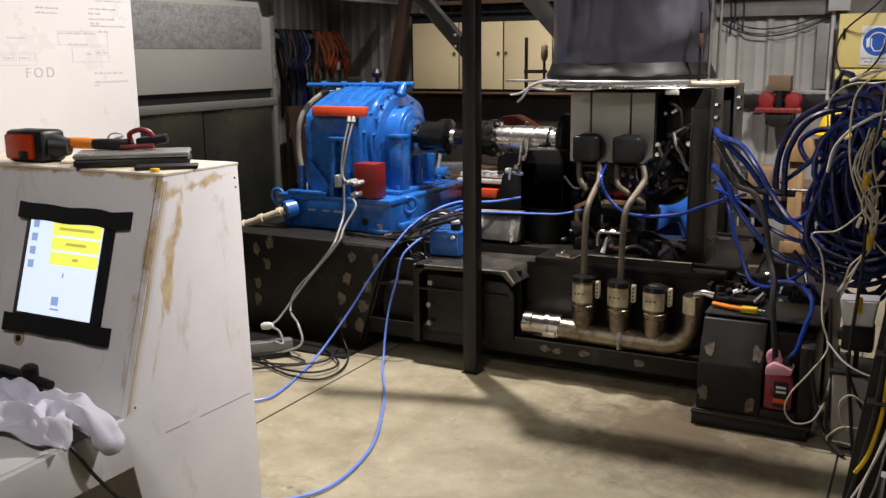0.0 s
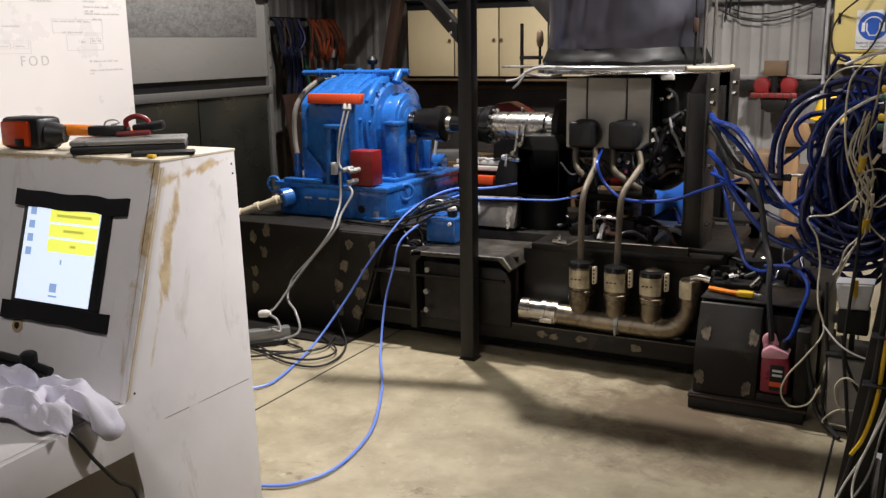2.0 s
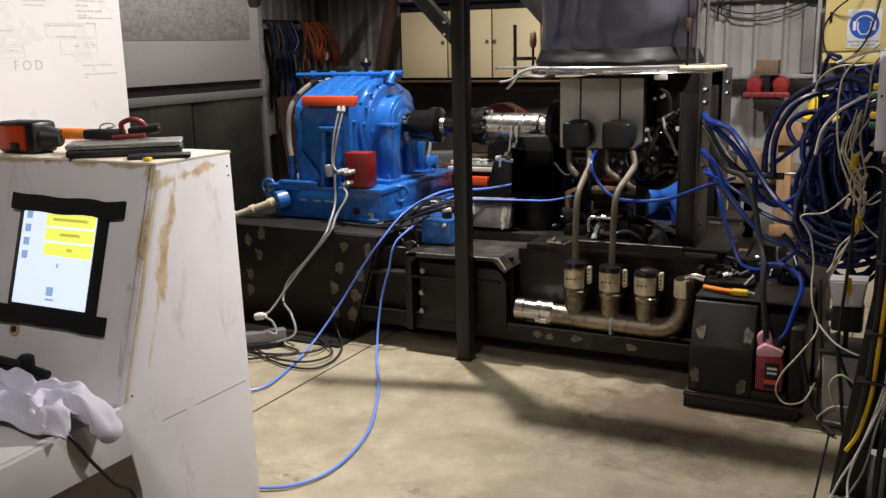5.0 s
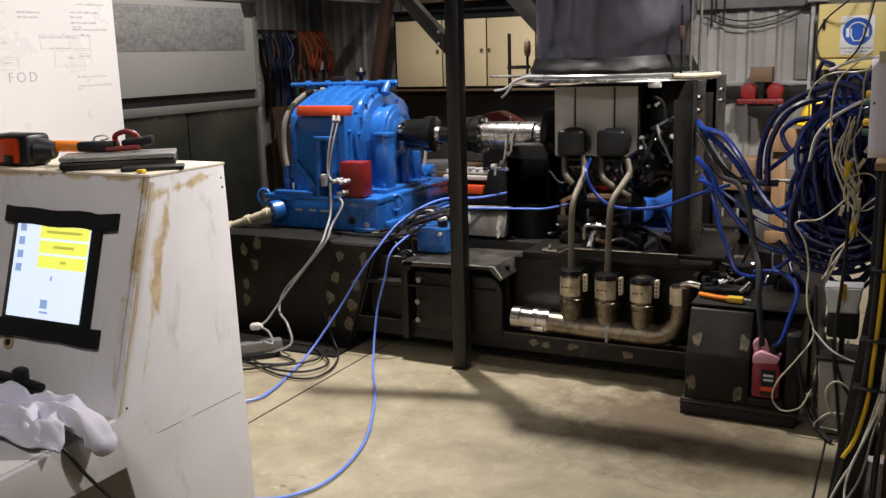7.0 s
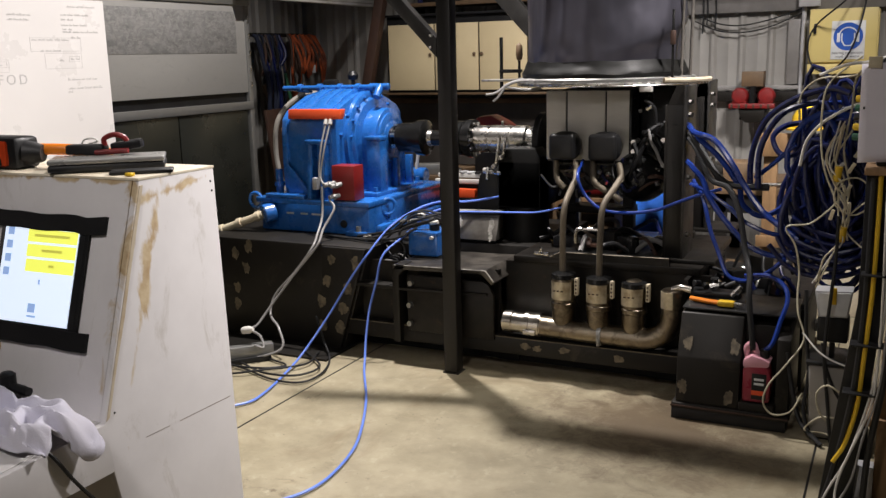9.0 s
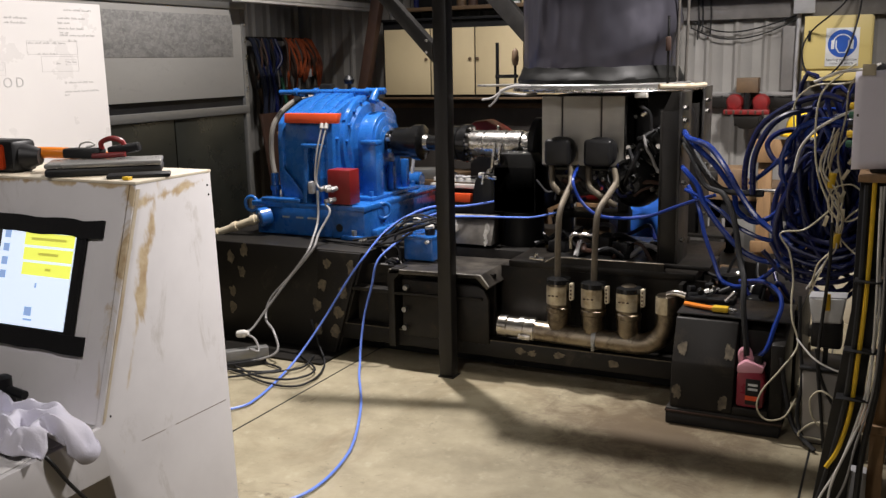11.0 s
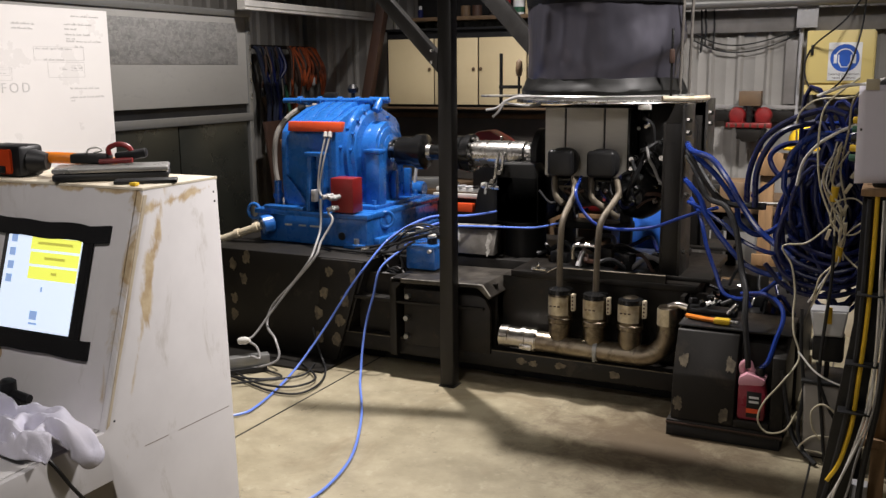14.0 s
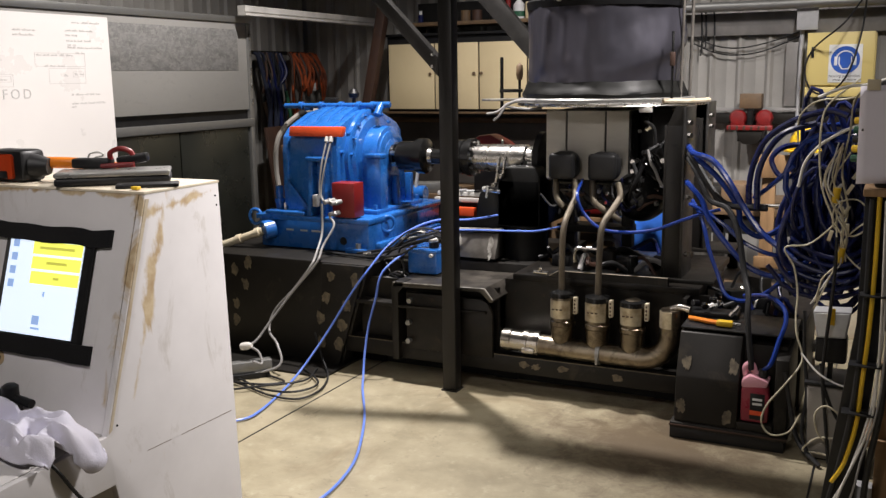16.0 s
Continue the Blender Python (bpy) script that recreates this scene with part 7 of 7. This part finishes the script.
    # twisted cream loom hanging down the middle of the coil
    spine = [(-0.187, 1.30), (-0.235, 1.165), (-0.20, 1.086), (-0.188, 1.03), (-0.177, 0.95), (-0.175, 0.85), (-0.23, 0.788), (-0.264, 0.66)]
    for i in range(7):
        pts = []
        for k, (x, z) in enumerate(spine if i < 4 else spine[:6]):
            a = 1.7 * k + 0.9 * i
            pts.append((x + 0.013 * math.cos(a) + rnd.uniform(-0.012, 0.012), 3.95 + 0.012 * math.sin(a), z + rnd.uniform(-0.02, 0.02)))
        cable("loom_wire", pts, 0.0032, (M_CLEARC, M_LABEL, M_CLEARC, M_WHITEC)[i % 4], "cream wire in the hanging loom", "wire", "loom wires")
    for x, z in ((-0.205, 1.11), (-0.175, 0.87)):
        solo("loom_tape", cyl((x + 0.004, 3.95, z + 0.03), (x - 0.004, 3.95, z - 0.03), 0.015, 10), M_YELC, (x, 3.95, z), "yellow tape round the loom", "tape", "loom tapes")
    # connector blocks in the loom
    for i in range(11):
        x, z = -0.16 + rnd.uniform(-0.06, 0.08), 1.1 + rnd.uniform(-0.16, 0.22)
        solo("plug_connector", box(-0.007, 0.007, -0.006, 0.006, -0.022, 0.022, 0.002, m=pose(x, 3.96 + rnd.uniform(0, 0.04), z, 0, rnd.uniform(-50, 50), 0)), (M_CLEARC, M_LABEL, M_GREYP, M_LABEL)[i % 4], (x, 3.96, z), "small plastic plug in the cable loom", "connector", "loom plugs")


hoses()


def steel_tray():
    t = thing("wall_socket_strip", (-3.2, 3.85, 0), "grey metal socket strip standing on the floor cables", "socket strip")
    part("body", box(-0.19, 0.17, -0.03, 0.03, 0.0, 0.06, 0.004, m=pose(-3.13, 3.85, 0.03, 0, 0, 48)), M_GALV, t)
    part("foot", box(-0.15, 0.15, -0.05, 0.05, 0, 0.03, 0.003, m=pose(-3.13, 3.85, 0, 0, 0, 48)), M_BLACK, t)
    part("plug", lathe((-3.15, 3.9, 0.16), (-3.08, 3.9, 0.175), [(0, 0), (0, 0.02), (0.04, 0.022), (0.07, 0.01), (0.07, 0)], 12), M_WHITEC, t)


steel_tray()


# ---- trolley at the right with paper and cable drops ----
def trolley():
    t = thing("data_trolley", (0.1, 3.4, 0), "black steel instrument trolley with a timber shelf", "trolley")
    part("leg", prism([(-0.175, 0.0), (-0.065, 0.0), (-0.005, 0.75), (0.01, 1.19), (-0.085, 1.19), (-0.085, 0.75)], "y", 3.335, 3.37, 0.004), M_BLACK, t)
    part("leg", box(0.42, 0.47, 3.33, 3.37, 0, 1.19, 0.004), M_BLACK, t)
    part("leg", box(-0.07, -0.03, 3.70, 3.74, 0, 1.19, 0.004), M_BLACK, t)
    part("leg", box(0.42, 0.47, 3.70, 3.74, 0, 1.19, 0.004), M_BLACK, t)
    part("shelf", box(-0.09, 0.5, 3.28, 3.76, 1.19, 1.215, 0.004), M_WOOD, t, "timber shelf")
    part("lower_shelf", box(-0.08, 0.5, 3.38, 3.74, 0.30, 0.33, 0.004), M_WOOD, t)
    part("upright_board", box(-0.0, 0.05, 3.40, 3.44, 0.0, 0.60, 0.004), M_WOOD, t)
    part("foot_block", box(-0.07, -0.0, 3.36, 3.42, 0.0, 0.16, 0.004), M_GREYP, t)
    d = thing("instrument_case", (0.2, 3.5, 1.216), "dark instrument case on the trolley", "instrument")
    part("case", box(-0.06, 0.48, 3.32, 3.70, 1.216, 1.56, 0.008), M_BLACK, d)
    part("side_terminal", box(-0.085, -0.06, 3.4, 3.66, 1.24, 1.52, 0.004), M_GREYP, d)
    for i in range(6):
        part("plug", cyl((-0.085, 3.43 + 0.035 * i, 1.30 + 0.03 * i), (-0.14, 3.44 + 0.035 * i, 1.30 + 0.03 * i), 0.012, 8), (M_GREEN, M_YELC, M_BLACK)[i % 3], d)
    p = thing("taped_paper", (-0.05, 3.3, 1.2), "sheet of white paper taped to the instrument case", "paper")
    bm = bmesh.new()
    g = []
    for i in range(9):
        row = []
        for j in range(11):
            u, v = i / 8, j / 10
            row.append(bm.verts.new((-0.119 + 0.21 * u + 0.004 * (1 - v), 3.305 + 0.010 * math.sin(3 * u + 2 * v) * (1 - v), 1.228 + 0.315 * v + 0.008 * u)))
        g.append(row)
    for i in range(8):
        for j in range(10):
            bm.faces.new([g[i][j], g[i + 1][j], g[i + 1][j + 1], g[i][j + 1]])
    ob = part("sheet", bm, M_PAPER, p)
    so = ob.modifiers.new("thickness", "SOLIDIFY")
    so.thickness = 0.001
    part("tape_piece", box(-0.10, -0.06, 3.298, 3.303, 1.53, 1.565, 0.001), M_LABEL, p)
    part("ink_mark", box(-0.108, -0.102, 3.299, 3.301, 1.40, 1.408), M_BLACK, p)
    drops = [([(-0.04, 3.30, 1.2), (-0.04, 3.29, 0.91), (-0.045, 3.29, 0.73), (-0.055, 3.29, 0.55), (-0.065, 3.30, 0.40), (-0.095, 3.30, 0.26), (-0.13, 3.29, 0.19)], 0.0075, M_YELC, "yellow cable drop on the trolley leg"),
             ([(-0.01, 3.28, 1.18), (-0.01, 3.28, 0.95), (0.0, 3.28, 0.79), (-0.01, 3.29, 0.57), (-0.03, 3.28, 0.43), (-0.08, 3.28, 0.23), (-0.14, 3.27, 0.09), (-0.17, 3.25, 0.012)], 0.0042, M_WHITEC, "white cable drop on the trolley leg"),
             ([(-0.02, 3.27, 1.18), (-0.01, 3.27, 0.79), (-0.01, 3.27, 0.56), (-0.02, 3.27, 0.43), (-0.05, 3.27, 0.32), (-0.10, 3.27, 0.17), (-0.115, 3.26, 0.08), (-0.10, 3.2, 0.012)], 0.0042, M_WHITEC, "white cable drop on the trolley leg"),
             ([(0.0, 3.27, 1.18), (0.01, 3.26, 0.8), (0.0, 3.26, 0.5), (-0.04, 3.26, 0.3), (-0.07, 3.26, 0.14), (-0.13, 3.24, 0.012)], 0.004, M_GREYC, "grey cable drop on the trolley leg"),
             ([(-0.06, 3.31, 1.18), (-0.06, 3.30, 0.8), (-0.075, 3.30, 0.5), (-0.10, 3.31, 0.3), (-0.135, 3.31, 0.12), (-0.16, 3.31, 0.012)], 0.011, M_RUBBER, "black cable drop on the trolley leg"),
             ([(0.02, 3.28, 1.18), (0.02, 3.27, 0.8), (0.01, 3.27, 0.5), (-0.02, 3.28, 0.25), (-0.03, 3.28, 0.012)], 0.011, M_RUBBER, "black cable drop on the trolley leg")]
    for pts, r, m, l in drops:
        cable("cable_drop", pts, r, m, l, "cable", "trolley cable drops")
    for z in (0.86, 0.62, 0.45):
        solo("cable_tie", box(-0.08 - (0.86 - z) * 0.08, 0.02 - (0.86 - z) * 0.05, 3.262, 3.325, z, z + 0.006, 0.002), M_BLACK, (-0.03, 3.29, z), "black cable tie round the drops", "cable tie", "cable ties")
    w = thing("flood_lamp", (-0.19, 4.0, 0.08), "white and black flood lamp head, unlit", "lamp")
    part("reflector", prism([(-0.265, 0.63), (-0.12, 0.638), (-0.135, 0.525), (-0.245, 0.52)], "y", 3.96, 4.06, 0.006), M_GREYP, w, "pale grey lamp head")
    part("face", prism([(-0.258, 0.622), (-0.128, 0.63), (-0.141, 0.532), (-0.239, 0.528)], "y", 3.955, 3.962, 0.002), M_SIGNW, w)
    part("housing", box(-0.25, -0.13, 3.98, 4.08, 0.41, 0.519, 0.012), M_BLACK, w)
    part("stem", box(-0.20, -0.18, 4.0, 4.03, 0.34, 0.41), M_BLACK, w)
    part("clip", box(-0.205, -0.18, 3.945, 3.955, 0.58, 0.65, 0.003), M_YELC, w)
    c = thing("plastic_tub", (-0.18, 4.0, 0), "cloudy grey plastic tub on the floor", "tub")
    part("tub", prism([(-0.26, 0.01), (-0.10, 0.01), (-0.085, 0.325), (-0.27, 0.325)], "y", 3.93, 4.15, 0.012), M_TUB, c)
    part("lid", box(-0.28, -0.075, 3.92, 4.16, 0.325, 0.34, 0.004), M_BLACK, c)
    part("foot", box(-0.25, -0.11, 3.95, 4.13, 0, 0.01), M_BLACK, c)


trolley()


# ---- clamps on the intake plate ----
def clamps():
    t = thing("bar_clamp", (-2.0, 5.05, 1.45), "dark bar clamp with wooden handle on the plate edge", "clamp")
    part("bar", box(-2.088, -2.072, 5.03, 5.05, 1.38, 1.70, 0.003), M_DARKM, t)
    part("jaw", box(-2.09, -1.955, 5.025, 5.055, 1.50, 1.52, 0.004), M_DARKM, t)
    part("spindle", cyl((-1.97, 5.04, 1.44), (-1.97, 5.04, 1.60), 0.008, 10), M_DARKM, t)
    part("handle", lathe((-1.97, 5.04, 1.57), (-1.97, 5.04, 1.67), [(0, 0), (0, 0.014), (0.03, 0.021), (0.08, 0.018), (0.1, 0)], 12), M_DWOOD, t, "brown wooden handle")
    t = thing("locking_pliers", (-2.1, 4.75, 1.43), "bright locking pliers gripping the plate edge", "pliers")
    part("jaw", tube([(-1.70, 4.655, 1.462), (-1.745, 4.60, 1.468), (-1.80, 4.555, 1.464), (-1.855, 4.53, 1.44)], 0.0085, 8), M_GREYC, t)
    part("lower_jaw", tube([(-1.70, 4.66, 1.424), (-1.75, 4.60, 1.422), (-1.81, 4.55, 1.43), (-1.855, 4.53, 1.438)], 0.007, 8), M_GREYC, t)
    part("handle", tube([(-1.845, 4.535, 1.447), (-1.89, 4.51, 1.41), (-1.94, 4.49, 1.40)], 0.0065, 8), M_GREYC, t)
    part("handle", tube([(-1.85, 4.53, 1.44), (-1.88, 4.51, 1.39), (-1.905, 4.50, 1.365)], 0.0065, 8), M_GREYC, t)
    t = thing("hanging_file", (-1.12, 4.55, 1.5), "dark red-handled file standing by the drum", "tool")
    part("blade", box(-1.042, -1.030, 4.737, 4.742, 1.453, 1.80, 0.001), M_DARKM, t)
    part("handle", box(-1.049, -1.023, 4.730, 4.748, 1.63, 1.70, 0.005), M_BROWN, t)
    t = thing("plate_tongue", (-2.05, 5.0, 1.44), "flat steel tongue on the plate edge", "bracket")
    part("tongue", prism([(-2.20, 5.02), (-2.10, 4.985), (-1.90, 4.965), (-1.90, 5.10), (-2.08, 5.075)], "z", 1.453, 1.466, 0.003), M_WELD, t)


clamps()


def motions():
    """Everything in the workshop stands still; the hand-held camera alone moves."""


motions()
